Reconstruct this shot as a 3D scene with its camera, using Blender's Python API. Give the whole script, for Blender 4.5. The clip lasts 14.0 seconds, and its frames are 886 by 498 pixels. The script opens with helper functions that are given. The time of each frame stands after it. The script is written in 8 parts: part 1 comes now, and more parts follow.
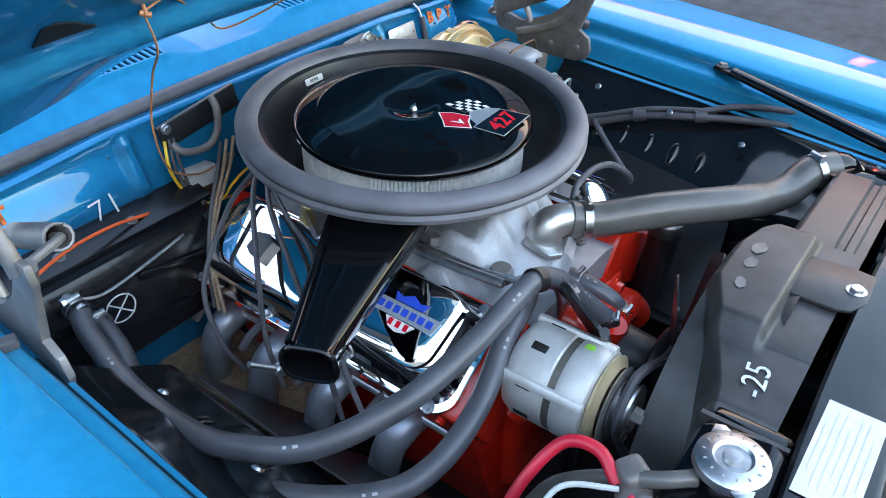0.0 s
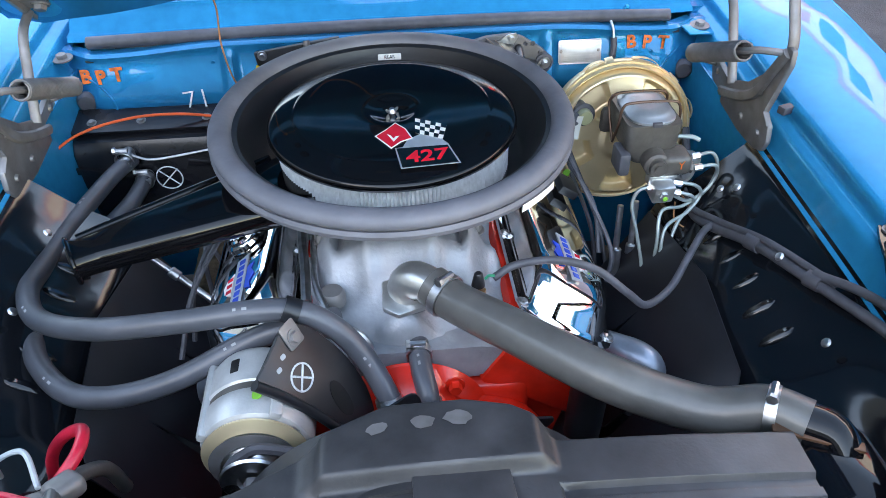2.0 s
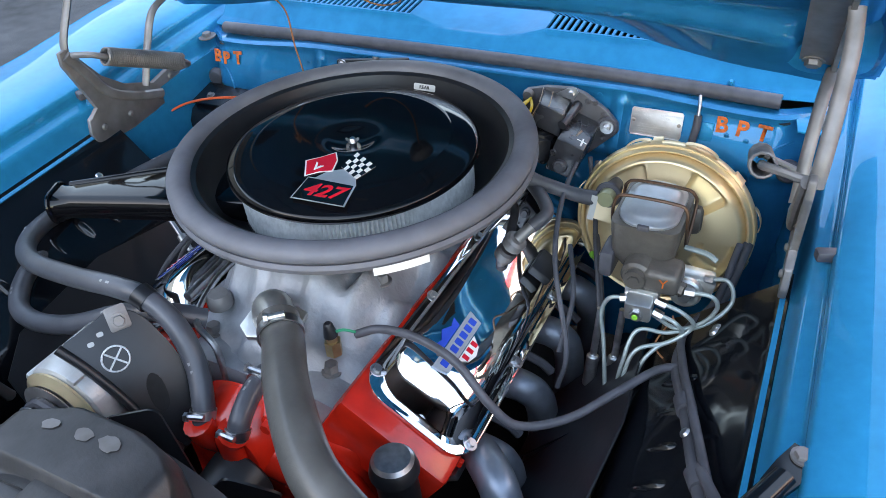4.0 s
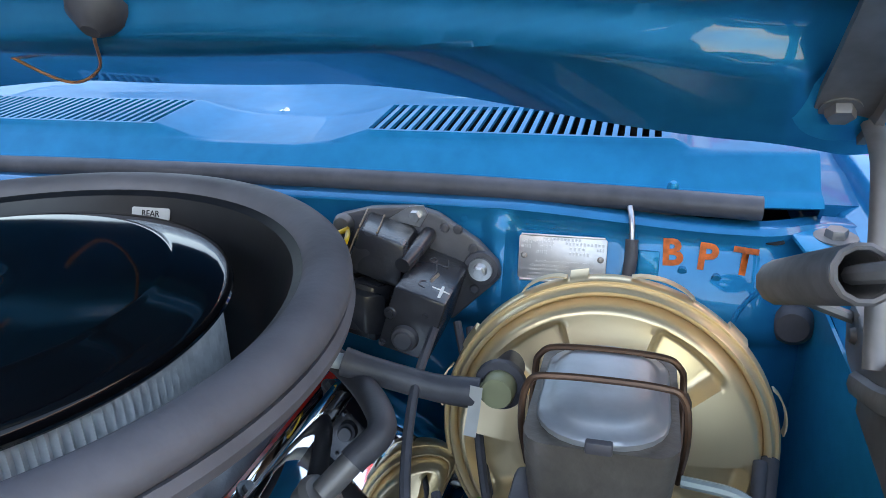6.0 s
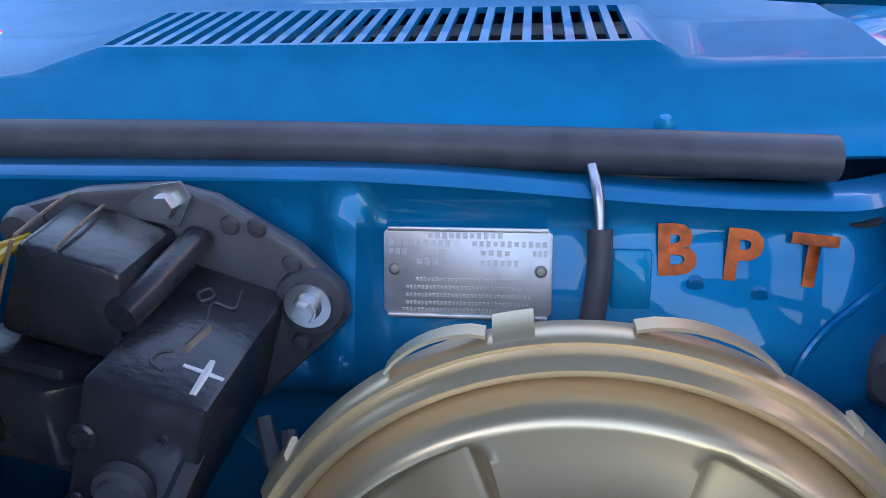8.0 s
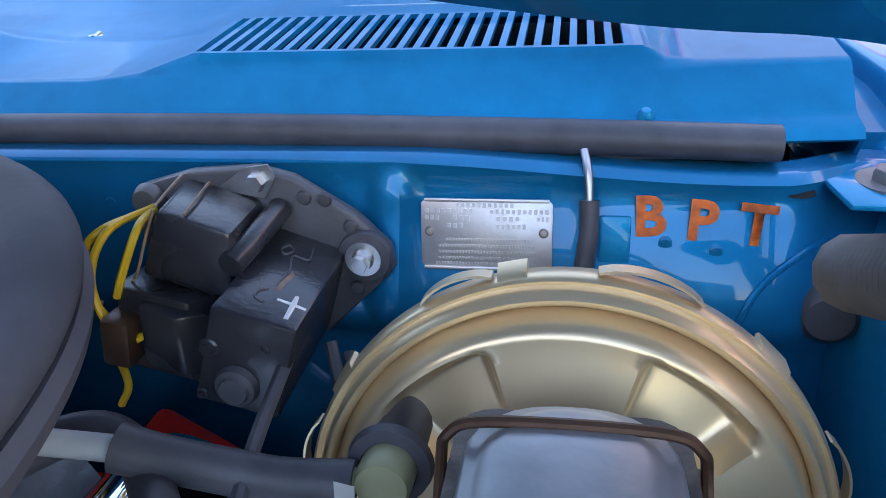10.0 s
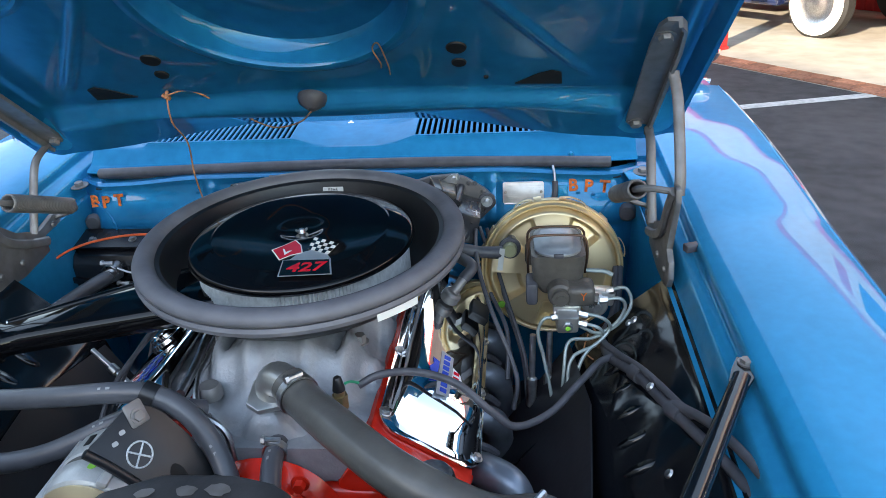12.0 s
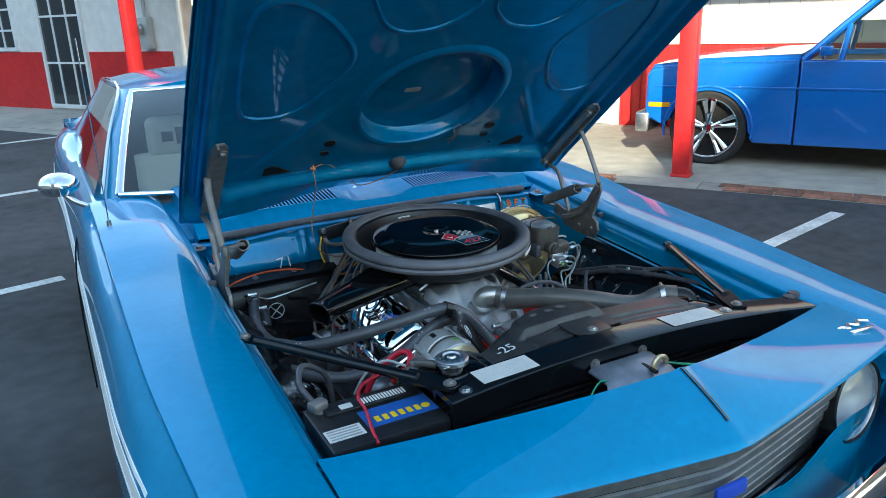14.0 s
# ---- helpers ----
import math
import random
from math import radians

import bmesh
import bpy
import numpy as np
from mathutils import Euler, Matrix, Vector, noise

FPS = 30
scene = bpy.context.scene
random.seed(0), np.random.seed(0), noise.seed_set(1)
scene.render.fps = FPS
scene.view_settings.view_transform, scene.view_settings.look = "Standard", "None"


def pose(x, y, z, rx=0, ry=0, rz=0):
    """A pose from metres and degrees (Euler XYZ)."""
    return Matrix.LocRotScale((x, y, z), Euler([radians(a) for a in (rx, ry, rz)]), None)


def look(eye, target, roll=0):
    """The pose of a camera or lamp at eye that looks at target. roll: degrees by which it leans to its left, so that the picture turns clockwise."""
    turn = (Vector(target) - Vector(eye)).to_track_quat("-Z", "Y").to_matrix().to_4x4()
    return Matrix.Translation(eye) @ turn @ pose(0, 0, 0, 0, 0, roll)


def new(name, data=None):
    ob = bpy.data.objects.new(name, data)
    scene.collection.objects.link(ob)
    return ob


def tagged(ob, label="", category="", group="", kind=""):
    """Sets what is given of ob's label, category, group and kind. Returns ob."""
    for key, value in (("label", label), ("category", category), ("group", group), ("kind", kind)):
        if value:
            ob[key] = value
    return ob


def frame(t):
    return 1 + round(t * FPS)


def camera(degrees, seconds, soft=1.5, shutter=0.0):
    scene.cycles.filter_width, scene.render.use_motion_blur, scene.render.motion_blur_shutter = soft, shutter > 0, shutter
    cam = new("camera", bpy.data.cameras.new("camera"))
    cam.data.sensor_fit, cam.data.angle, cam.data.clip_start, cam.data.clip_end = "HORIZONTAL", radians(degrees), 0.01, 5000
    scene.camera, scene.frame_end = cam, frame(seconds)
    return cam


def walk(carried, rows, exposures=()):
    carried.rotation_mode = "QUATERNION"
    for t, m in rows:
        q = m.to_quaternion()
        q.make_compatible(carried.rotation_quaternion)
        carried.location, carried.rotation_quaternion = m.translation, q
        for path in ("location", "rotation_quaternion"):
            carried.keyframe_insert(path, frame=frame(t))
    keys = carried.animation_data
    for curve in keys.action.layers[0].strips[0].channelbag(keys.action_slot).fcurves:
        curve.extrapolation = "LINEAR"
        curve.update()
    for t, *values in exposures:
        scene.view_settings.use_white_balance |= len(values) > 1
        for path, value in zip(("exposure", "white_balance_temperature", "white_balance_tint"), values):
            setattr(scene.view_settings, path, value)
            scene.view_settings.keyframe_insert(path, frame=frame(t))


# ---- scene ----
cam = camera(61.6, 14.0, soft=0.8)
PATH = [
    (0, (-0.81, -0.683, 1.413), (0.464, 0.312, 0.235), -0.9),
    (0.5, (-0.756, -0.858, 1.425), (0.357, 0.336, 0.269), -1.1),
    (1, (-0.501, -0.89, 1.396), (0.422, 0.41, 0.19), -0.2),
    (1.5, (-0.262, -0.931, 1.396), (0.344, 0.516, 0.155), -0.3),
    (2, (-0.01, -1.003, 1.426), (0.11, 0.575, 0.202), -1.3),
    (2.5, (0.166, -0.887, 1.411), (-0.025, 0.688, 0.191), -1.7),
    (2.7, (0.226, -0.84, 1.42), (-0.031, 0.705, 0.174), -0.8),
    (4.8, (0.652, -0.795, 1.405), (-0.301, 0.621, 0.34), -5.6),
    (5, (0.641, -0.781, 1.386), (-0.291, 0.691, 0.382), -4.9),
    (5.2, (0.601, -0.721, 1.347), (-0.278, 0.821, 0.4), -4.3),
    (5.5, (0.514, -0.614, 1.256), (-0.212, 1.055, 0.404), -2.3),
    (5.8, (0.453, -0.438, 1.168), (-0.094, 1.286, 0.384), -0.8),
    (6, (0.431, -0.343, 1.099), (-0.068, 1.476, 0.424), -1.2),
    (6.5, (0.408, -0.174, 1.05), (0.045, 1.577, 0.407), -0.9),
    (7, (0.405, -0.076, 1.017), (0.175, 1.707, 0.401), -0.3),
    (7.5, (0.396, -0.021, 1.002), (0.205, 1.755, 0.356), -0.6),
    (8, (0.394, -0.006, 0.996), (0.178, 1.745, 0.29), -1.5),
    (8.2, (0.397, -0.003, 0.995), (0.168, 1.742, 0.278), -1.7),
    (10.3, (0.416, -0.159, 1.058), (0.099, 1.543, 0.275), -2.8),
    (10.5, (0.411, -0.246, 1.088), (0.095, 1.557, 0.276), -2.3),
    (11, (0.453, -0.533, 1.196), (0.125, 1.24, 0.329), -1.1),
    (11.5, (0.471, -0.857, 1.297), (0.2, 0.935, 0.451), -0.9),
    (12, (0.35, -1.104, 1.392), (0.151, 0.7, 0.551), -3.5),
    (12.5, (0.092, -1.335, 1.413), (0.229, 0.504, 0.641), -3.6),
    (13, (-0.184, -1.599, 1.457), (0.204, 0.237, 0.768), -2.8),
    (13.5, (-0.569, -1.721, 1.476), (0.093, 0.055, 0.838), -2.2),
    (14, (-0.949, -1.827, 1.514), (-0.06, -0.142, 0.908), -2.0),
]
walk(cam, [(t, look(eye, target, roll)) for t, eye, target, roll in PATH], [(0.0, 3.38, 7450, 11), (1.5, 3.45, 7600, 13), (2.5, 3.3, 7700, 16), (5.0, 3.05, 7950, 15), (6.5, 2.55, 6950, 18), (7.5, 2.28, 6150, 24), (8.2, 2.3, 6150, 24), (10.4, 2.65, 6850, 20), (11.0, 2.82, 7450, 13), (12.5, 2.65, 7650, 12), (13.5, 2.36, 7050, 4), (14.0, 2.2, 6750, 0)])

# ---- light ----
world = bpy.data.worlds.new("sky")
scene.world = world
world.use_nodes = True
wn = world.node_tree.nodes
sky = wn.new("ShaderNodeTexSky")
sky.sky_type = "NISHITA"
sky.sun_disc = False
SUN_UP, SUN_TURN = 22.0, 215.0
sky.sun_elevation, sky.sun_rotation = radians(SUN_UP), radians(SUN_TURN)
sky.dust_density = 0.3
sky.air_density = 1.2
wn["Background"].inputs["Strength"].default_value = 0.15
# thin scattered cloud over the whole sky
wl = world.node_tree.links.new
wtc, wno, wmr, wmix = (wn.new(k) for k in ("ShaderNodeTexCoord", "ShaderNodeTexNoise", "ShaderNodeMapRange", "ShaderNodeMix"))
wno.inputs["Scale"].default_value, wno.inputs["Detail"].default_value, wno.inputs["Roughness"].default_value = 2.2, 6.0, 0.55
wmr.inputs["From Min"].default_value, wmr.inputs["From Max"].default_value = 0.52, 0.80
wmr.inputs["To Max"].default_value = 0.18
wmix.data_type = "RGBA"
wmix.inputs["B"].default_value = (6.0, 6.1, 6.3, 1)
wl(wtc.outputs["Generated"], wno.inputs["Vector"])
wl(wno.outputs["Fac"], wmr.inputs["Value"])
wl(wmr.outputs["Result"], wmix.inputs["Factor"])
wl(sky.outputs["Color"], wmix.inputs["A"])
wl(wmix.outputs["Result"], wn["Background"].inputs["Color"])
sun = new("sun", bpy.data.lights.new("sun", "SUN"))
sun.data.energy, sun.data.angle, sun.data.color = 2.5, radians(0.6), (1.0, 0.90, 0.76)
sun.matrix_world = look((math.sin(radians(SUN_TURN)) * 20, math.cos(radians(SUN_TURN)) * 20, 20 * math.tan(radians(SUN_UP))), (0, 0, 0))


# ---- materials ----
def material(name, color, rough=0.5, metal=0.0, vary=0.12, size=40.0, bump=0.0, bump_size=200.0, coat=0.0, other=None, stain=0.0, spec=0.5, per_object=0.0, rough_vary=0.1, edge=None, coat_ior=1.5):
    """A surface with fine grain, larger blotches, uneven gloss and a slight relief."""
    m = bpy.data.materials.new(name)
    m.use_nodes = True
    nt = m.node_tree
    n, link = nt.nodes, nt.links.new
    b = n["Principled BSDF"]
    tc = n.new("ShaderNodeTexCoord")
    n1 = n.new("ShaderNodeTexNoise")
    n1.inputs["Scale"].default_value, n1.inputs["Detail"].default_value = size, 6.0
    n2 = n.new("ShaderNodeTexNoise")
    n2.inputs["Scale"].default_value, n2.inputs["Detail"].default_value = size / 9, 4.0
    link(tc.outputs["Object"], n1.inputs["Vector"])
    link(tc.outputs["Object"], n2.inputs["Vector"])
    add = n.new("ShaderNodeMath")
    add.operation = "ADD"
    link(n1.outputs["Fac"], add.inputs[0])
    link(n2.outputs["Fac"], add.inputs[1])
    ramp = n.new("ShaderNodeMapRange")
    ramp.inputs["From Min"].default_value, ramp.inputs["From Max"].default_value = 0.7, 1.3
    link(add.outputs[0], ramp.inputs["Value"])
    mix = n.new("ShaderNodeMix")
    mix.data_type = "RGBA"
    c2 = other or tuple(c * (1 - vary * 2) for c in color)
    c1 = color if other else tuple(min(1, c * (1 + vary)) for c in color)
    mix.inputs["A"].default_value, mix.inputs["B"].default_value = (*c1, 1), (*c2, 1)
    link(ramp.outputs["Result"], mix.inputs["Factor"])
    out = mix.outputs["Result"]
    if per_object:
        info = n.new("ShaderNodeObjectInfo")
        hsv = n.new("ShaderNodeHueSaturation")
        mr = n.new("ShaderNodeMapRange")
        mr.inputs["To Min"].default_value, mr.inputs["To Max"].default_value = 1 - per_object, 1 + per_object
        link(info.outputs["Random"], mr.inputs["Value"])
        link(mr.outputs["Result"], hsv.inputs["Value"])
        link(out, hsv.inputs["Color"])
        out = hsv.outputs["Color"]
    link(out, b.inputs["Base Color"])
    rr = n.new("ShaderNodeMapRange")
    rr.inputs["From Min"].default_value, rr.inputs["From Max"].default_value = 0.3, 0.7
    rr.inputs["To Min"].default_value, rr.inputs["To Max"].default_value = max(0.01, rough * (1 - rough_vary)), min(1, rough * (1 + rough_vary) + stain)
    link(n2.outputs["Fac"], rr.inputs["Value"])
    link(rr.outputs["Result"], b.inputs["Roughness"])
    b.inputs["Metallic"].default_value = metal
    b.inputs["Coat Weight"].default_value, b.inputs["Coat Roughness"].default_value = coat, 0.03
    b.inputs["Specular IOR Level"].default_value = spec
    b.inputs["Coat IOR"].default_value = coat_ior
    if edge:
        b.inputs["Specular Tint"].default_value = (*edge, 1)
    if bump:
        n3 = n.new("ShaderNodeTexNoise")
        n3.inputs["Scale"].default_value, n3.inputs["Detail"].default_value = bump_size, 3.0
        link(tc.outputs["Object"], n3.inputs["Vector"])
        bp = n.new("ShaderNodeBump")
        bp.inputs["Strength"].default_value, bp.inputs["Distance"].default_value = 1.0, bump
        link(n3.outputs["Fac"], bp.inputs["Height"])
        link(bp.outputs["Normal"], b.inputs["Normal"])
    return m


BLUE = material("blue_metallic_paint", (0.0, 0.235, 0.445), 0.42, 0.25, vary=0.06, size=60, coat=1.0, spec=0.1, bump=0.00004, bump_size=25, edge=(0.05, 0.5, 1.0), coat_ior=1.31)
# body blue again, darkened and dulled for the shade under the hood
BLUE_COWL = material("shaded_cowl_paint", (0.0, 0.182, 0.36), 0.45, 0.15, vary=0.09, size=40, coat=0.4, spec=0.1, bump=0.00006, bump_size=25, stain=0.05, edge=(0.05, 0.5, 1.0), coat_ior=1.16)
# darker copy of the body blue: shade of firewall and hood underside
BLUE_SHADED = material("shaded_blue_paint", (0.0, 0.160, 0.340), 0.36, 0.3, vary=0.12, size=24, coat=1.0, spec=0.2, bump=0.00015, bump_size=30, edge=(0.05, 0.5, 1.0), coat_ior=1.36)
BLACK_GLOSS = material("black_gloss_paint", (0.006, 0.007, 0.009), 0.10, 0.0, vary=0.2, size=20, coat=0.0, bump=0.0014, bump_size=9, stain=0.06, spec=0.45)
BLACK_ENAMEL = material("black_enamel", (0.004, 0.004, 0.005), 0.06, 0.0, vary=0.1, size=30, coat=0.0, bump=0.00002, bump_size=30, spec=0.3)
BLACK_SATIN = material("black_satin_paint", (0.013, 0.014, 0.017), 0.33, 0.0, vary=0.25, size=30, bump=0.0001, bump_size=120, stain=0.12)
SHROUD_PLASTIC = material("glossy_shroud_plastic", (0.050, 0.048, 0.050), 0.30, 0.0, vary=0.3, size=22, bump=0.0002, bump_size=260, stain=0.14)
HEATER_BLACK = material("semi_gloss_black_moulding", (0.008, 0.008, 0.010), 0.22, 0.0, vary=0.25, size=30, bump=0.0003, bump_size=60, stain=0.08, spec=0.35)
BLACK_PLASTIC = material("black_plastic", (0.080, 0.079, 0.090), 0.33, 0.0, vary=0.28, size=22, bump=0.0002, bump_size=260, stain=0.12)
BLACK_MATTE = material("black_flap", (0.012, 0.013, 0.017), 0.40, 0.0, vary=0.2, size=18, bump=0.0004, bump_size=40)
# near-black: shade of holes, cavities and floors is in this base colour
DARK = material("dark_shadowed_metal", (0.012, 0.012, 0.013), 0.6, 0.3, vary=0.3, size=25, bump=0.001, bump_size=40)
RUBBER = material("black_rubber", (0.068, 0.068, 0.080), 0.45, 0.0, vary=0.2, size=45, bump=0.00015, bump_size=300, stain=0.12)
HOSE_GREY = material("aged_rubber_hose", (0.098, 0.094, 0.088), 0.27, 0.0, vary=0.2, size=22, bump=0.0002, bump_size=180, stain=0.1)
HEATER_RUBBER = material("heater_hose_rubber", (0.066, 0.069, 0.080), 0.33, 0.0, vary=0.25, size=16, bump=0.00025, bump_size=140, stain=0.15)
FOAM = material("grey_foam_rubber", (0.122, 0.124, 0.144), 0.60, 0.0, vary=0.25, size=14, bump=0.0006, bump_size=90, stain=0.1)
CHROME = material("chrome", (0.82, 0.83, 0.85), 0.04, 1.0, vary=0.04, size=14, bump=0.00006, bump_size=12)
STEEL = material("zinc_plated_steel", (0.55, 0.56, 0.58), 0.3, 1.0, vary=0.2, size=80, stain=0.1)
DULL_STEEL = material("dull_grey_steel", (0.27, 0.26, 0.26), 0.50, 0.5, vary=0.3, size=35, bump=0.0004, bump_size=60, other=(0.15, 0.138, 0.130))
CAST_ALU = material("cast_aluminium", (0.31, 0.325, 0.35), 0.44, 0.3, vary=0.18, size=26, bump=0.0009, bump_size=150, stain=0.1)
ALT_CASE = material("bead_blasted_aluminium", (0.50, 0.50, 0.49), 0.42, 0.35, vary=0.12, size=40, bump=0.0004, bump_size=220)
ALU_BRIGHT = material("machined_aluminium", (0.62, 0.62, 0.60), 0.33, 0.85, vary=0.15, size=40, bump=0.0003, bump_size=200)
ENGINE_RED = material("orange_engine_enamel", (0.72, 0.024, 0.010), 0.26, 0.0, vary=0.2, size=20, coat=0.35, bump=0.0006, bump_size=60)
GOLD = material("gold_cadmium_plate", (0.84, 0.70, 0.44), 0.28, 0.65, vary=0.12, size=10, other=(0.70, 0.53, 0.32), stain=0.08)
BRASS = material("dull_brass", (0.46, 0.36, 0.20), 0.38, 0.85, vary=0.2, size=60)
IRON = material("cast_iron_grey", (0.13, 0.118, 0.105), 0.5, 0.45, vary=0.2, size=45, bump=0.0008, bump_size=160)
HEADER_GREY = material("dull_header_coating", (0.26, 0.29, 0.34), 0.38, 0.6, vary=0.3, size=16, bump=0.0004, bump_size=80)
TUBE = material("brake_line_steel", (0.34, 0.40, 0.39), 0.42, 0.5, vary=0.1, size=60)
BROWN_WIRE = material("brown_wire_bail", (0.10, 0.055, 0.035), 0.4, 0.5, vary=0.2, size=60)
PAPER = material("pleated_filter_paper", (0.66, 0.69, 0.70), 0.75, 0.0, vary=0.15, size=90)
TAG = material("stamped_aluminium_tag", (0.60, 0.58, 0.57), 0.38, 0.85, vary=0.1, size=60, stain=0.1)
LAMP_SILVER = material("silvered_reflector", (0.86, 0.87, 0.88), 0.50, 0.35, vary=0.06, size=60)
GRILLE = material("dark_silver_grille", (0.22, 0.23, 0.24), 0.4, 0.6, vary=0.15, size=40)
PLASTIC_GREY = material("grey_plastic", (0.42, 0.45, 0.46), 0.4, 0.0, vary=0.1, size=50)
WHITE = material("white_print", (0.78, 0.78, 0.76), 0.5, 0.0, vary=0.05, size=50)
LABEL_WHITE = material("white_paper_label", (0.58, 0.575, 0.55), 0.45, 0.0, vary=0.08, size=30)
PRINT_GREY = material("grey_print", (0.30, 0.30, 0.30), 0.6, 0.0, vary=0.1)
PRINT_PALE = material("pale_print", (0.58, 0.59, 0.60), 0.6, 0.0, vary=0.1)
LID_ZINC = material("dull_zinc_lid", (0.43, 0.46, 0.49), 0.38, 0.7, vary=0.15, size=30, bump=0.0004, bump_size=60, stain=0.15)
SIGN_BLUE = material("blue_sign_paint", (0.01, 0.05, 0.35), 0.4)
TAN_LINE = material("tan_worn_edge", (0.30, 0.21, 0.14), 0.5, 0.0, vary=0.25, size=120)
TAN_MAT = material("tan_fibre_mat", (0.30, 0.22, 0.14), 0.9, 0.0, vary=0.4, size=70, bump=0.004, bump_size=180, other=(0.13, 0.09, 0.055))
CHALK = material("chalk_mark", (0.62, 0.66, 0.68), 0.8, 0.0, vary=0.25, size=300)
CRAYON = material("orange_crayon", (0.72, 0.14, 0.015), 0.6, 0.0, vary=0.3, size=150)
RED_DECAL = material("red_decal", (0.70, 0.012, 0.03), 0.25, 0.0, vary=0.05, coat=0.5)
BLUE_DECAL = material("blue_decal", (0.02, 0.08, 0.55), 0.25, 0.0, vary=0.05, coat=0.5)
SILVER_DECAL = material("silver_decal", (0.50, 0.55, 0.60), 0.3, 0.5, vary=0.08, coat=0.5)
BLACK_DECAL = material("black_decal", (0.006, 0.006, 0.006), 0.25, 0.0, vary=0.05, coat=0.5)
YELLOW = material("yellow_wire", (0.80, 0.50, 0.02), 0.4, 0.0, vary=0.1)
ORANGE_WIRE = material("orange_wire", (0.75, 0.10, 0.02), 0.4, 0.0, vary=0.1)
RED_CABLE = material("red_cable", (0.60, 0.015, 0.04), 0.35, 0.0, vary=0.15)
COPPER_WIRE = material("copper_brown_wire", (0.42, 0.17, 0.07), 0.45, 0.0, vary=0.2)
GREEN_WIRE = material("green_wire", (0.01, 0.33, 0.17), 0.4, 0.0, vary=0.1)
GREEN_DOT = material("green_paint_dot", (0.20, 0.52, 0.05), 0.55, 0.0, vary=0.1)
BATTERY_BLUE = material("blue_battery_label", (0.02, 0.10, 0.36), 0.3, 0.0, vary=0.1, coat=0.4)
TYRE = material("tyre_rubber", (0.02, 0.02, 0.021), 0.7, 0.0, vary=0.2, size=30, bump=0.0006)
WHITEWALL = material("whitewall_rubber", (0.72, 0.72, 0.68), 0.55, 0.0, vary=0.06, size=20)
RUST_PLATE = material("copper_toned_heat_stained_metal", (0.16, 0.075, 0.04), 0.35, 0.5, vary=0.3, size=18, other=(0.05, 0.03, 0.02))
VINYL = material("cream_vinyl", (0.62, 0.60, 0.54), 0.5, 0.0, vary=0.05, size=60, bump=0.0003)
ASPHALT = material("asphalt", (0.060, 0.061, 0.065), 0.85, 0.0, vary=0.25, size=9, bump=0.004, bump_size=220)
LINE_PAINT = material("white_road_paint", (0.62, 0.62, 0.60), 0.7, 0.0, vary=0.2, size=30, bump=0.001, bump_size=200)
CONCRETE = material("concrete", (0.34, 0.32, 0.28), 0.8, 0.0, vary=0.14, size=5, bump=0.001, bump_size=120)
BRICK = material("brick_paver", (0.27, 0.12, 0.075), 0.8, 0.0, vary=0.3, size=40, bump=0.002, bump_size=120, per_object=0.35)
RED_PAINT = material("red_painted_steel", (0.58, 0.022, 0.025), 0.42, 0.0, vary=0.12, size=12, bump=0.0003, bump_size=40)
SIDING_WHITE = material("white_wall_paint", (0.70, 0.70, 0.68), 0.6, 0.0, vary=0.08, size=6)
STUCCO = material("grey_stucco", (0.21, 0.215, 0.22), 0.85, 0.0, vary=0.12, size=3, bump=0.002, bump_size=60)
FRAME_WHITE = material("white_door_frame", (0.68, 0.69, 0.70), 0.4, 0.0, vary=0.05, size=20)
TRUCK_BLUE = material("truck_blue_paint", (0.008, 0.165, 0.60), 0.22, 0.3, vary=0.05, size=20, coat=1.0)
NAVY = material("dark_navy_paint", (0.010, 0.018, 0.06), 0.25, 0.0, vary=0.1, size=20, coat=1.0)
AMBER = material("amber_lens", (0.85, 0.33, 0.01), 0.2, 0.0, vary=0.05)
# dimness of the unlit room is put into this dark mottled colour
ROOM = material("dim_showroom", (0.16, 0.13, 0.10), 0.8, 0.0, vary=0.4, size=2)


def glass(name, tint, rough=0.0):
    m = bpy.data.materials.new(name)
    m.use_nodes = True
    b = m.node_tree.nodes["Principled BSDF"]
    b.inputs["Base Color"].default_value = (*tint, 1)
    b.inputs["Transmission Weight"].default_value = 1.0
    b.inputs["Roughness"].default_value = rough
    b.inputs["IOR"].default_value = 1.45
    return m


GLASS = glass("window_glass", (0.86, 0.92, 0.90))
LENS = glass("headlight_glass", (0.97, 0.97, 0.97), 0.15)


# ---- mesh helpers ----
def mesh_object(name, bm, mat, smooth=40):
    """Links a bmesh as one mesh object; faces that meet at less than that angle are shaded as one."""
    bmesh.ops.recalc_face_normals(bm, faces=bm.faces)
    me = bpy.data.meshes.new(name)
    if smooth:
        lim = radians(smooth)
        for f in bm.faces:
            f.smooth = True
        for e in bm.edges:
            e.smooth = len(e.link_faces) == 2 and e.calc_face_angle(0) < lim
    bm.to_mesh(me)
    bm.free()
    me.materials.append(mat)
    return new(name, me)


def thing(name, at, label, category, group=""):
    e = new(name)
    e.empty_display_size = 0.05
    e.location = at
    tagged(e, label, category, group)
    return e


def part(name, bm, mat, parent, label="", smooth=40):
    ob = mesh_object(name, bm, mat, smooth)
    ob.parent = parent
    if parent.type == "EMPTY":
        ob.matrix_parent_inverse = Matrix.Translation(parent.location).inverted()
    if label:
        tagged(ob, label)
    return ob


def single(name, bm, mat, label, category, kind="", group="", smooth=40):
    return tagged(mesh_object(name, bm, mat, smooth), label, category, group, kind)


def moved(bm, m):
    bmesh.ops.transform(bm, matrix=m, verts=bm.verts)
    return bm


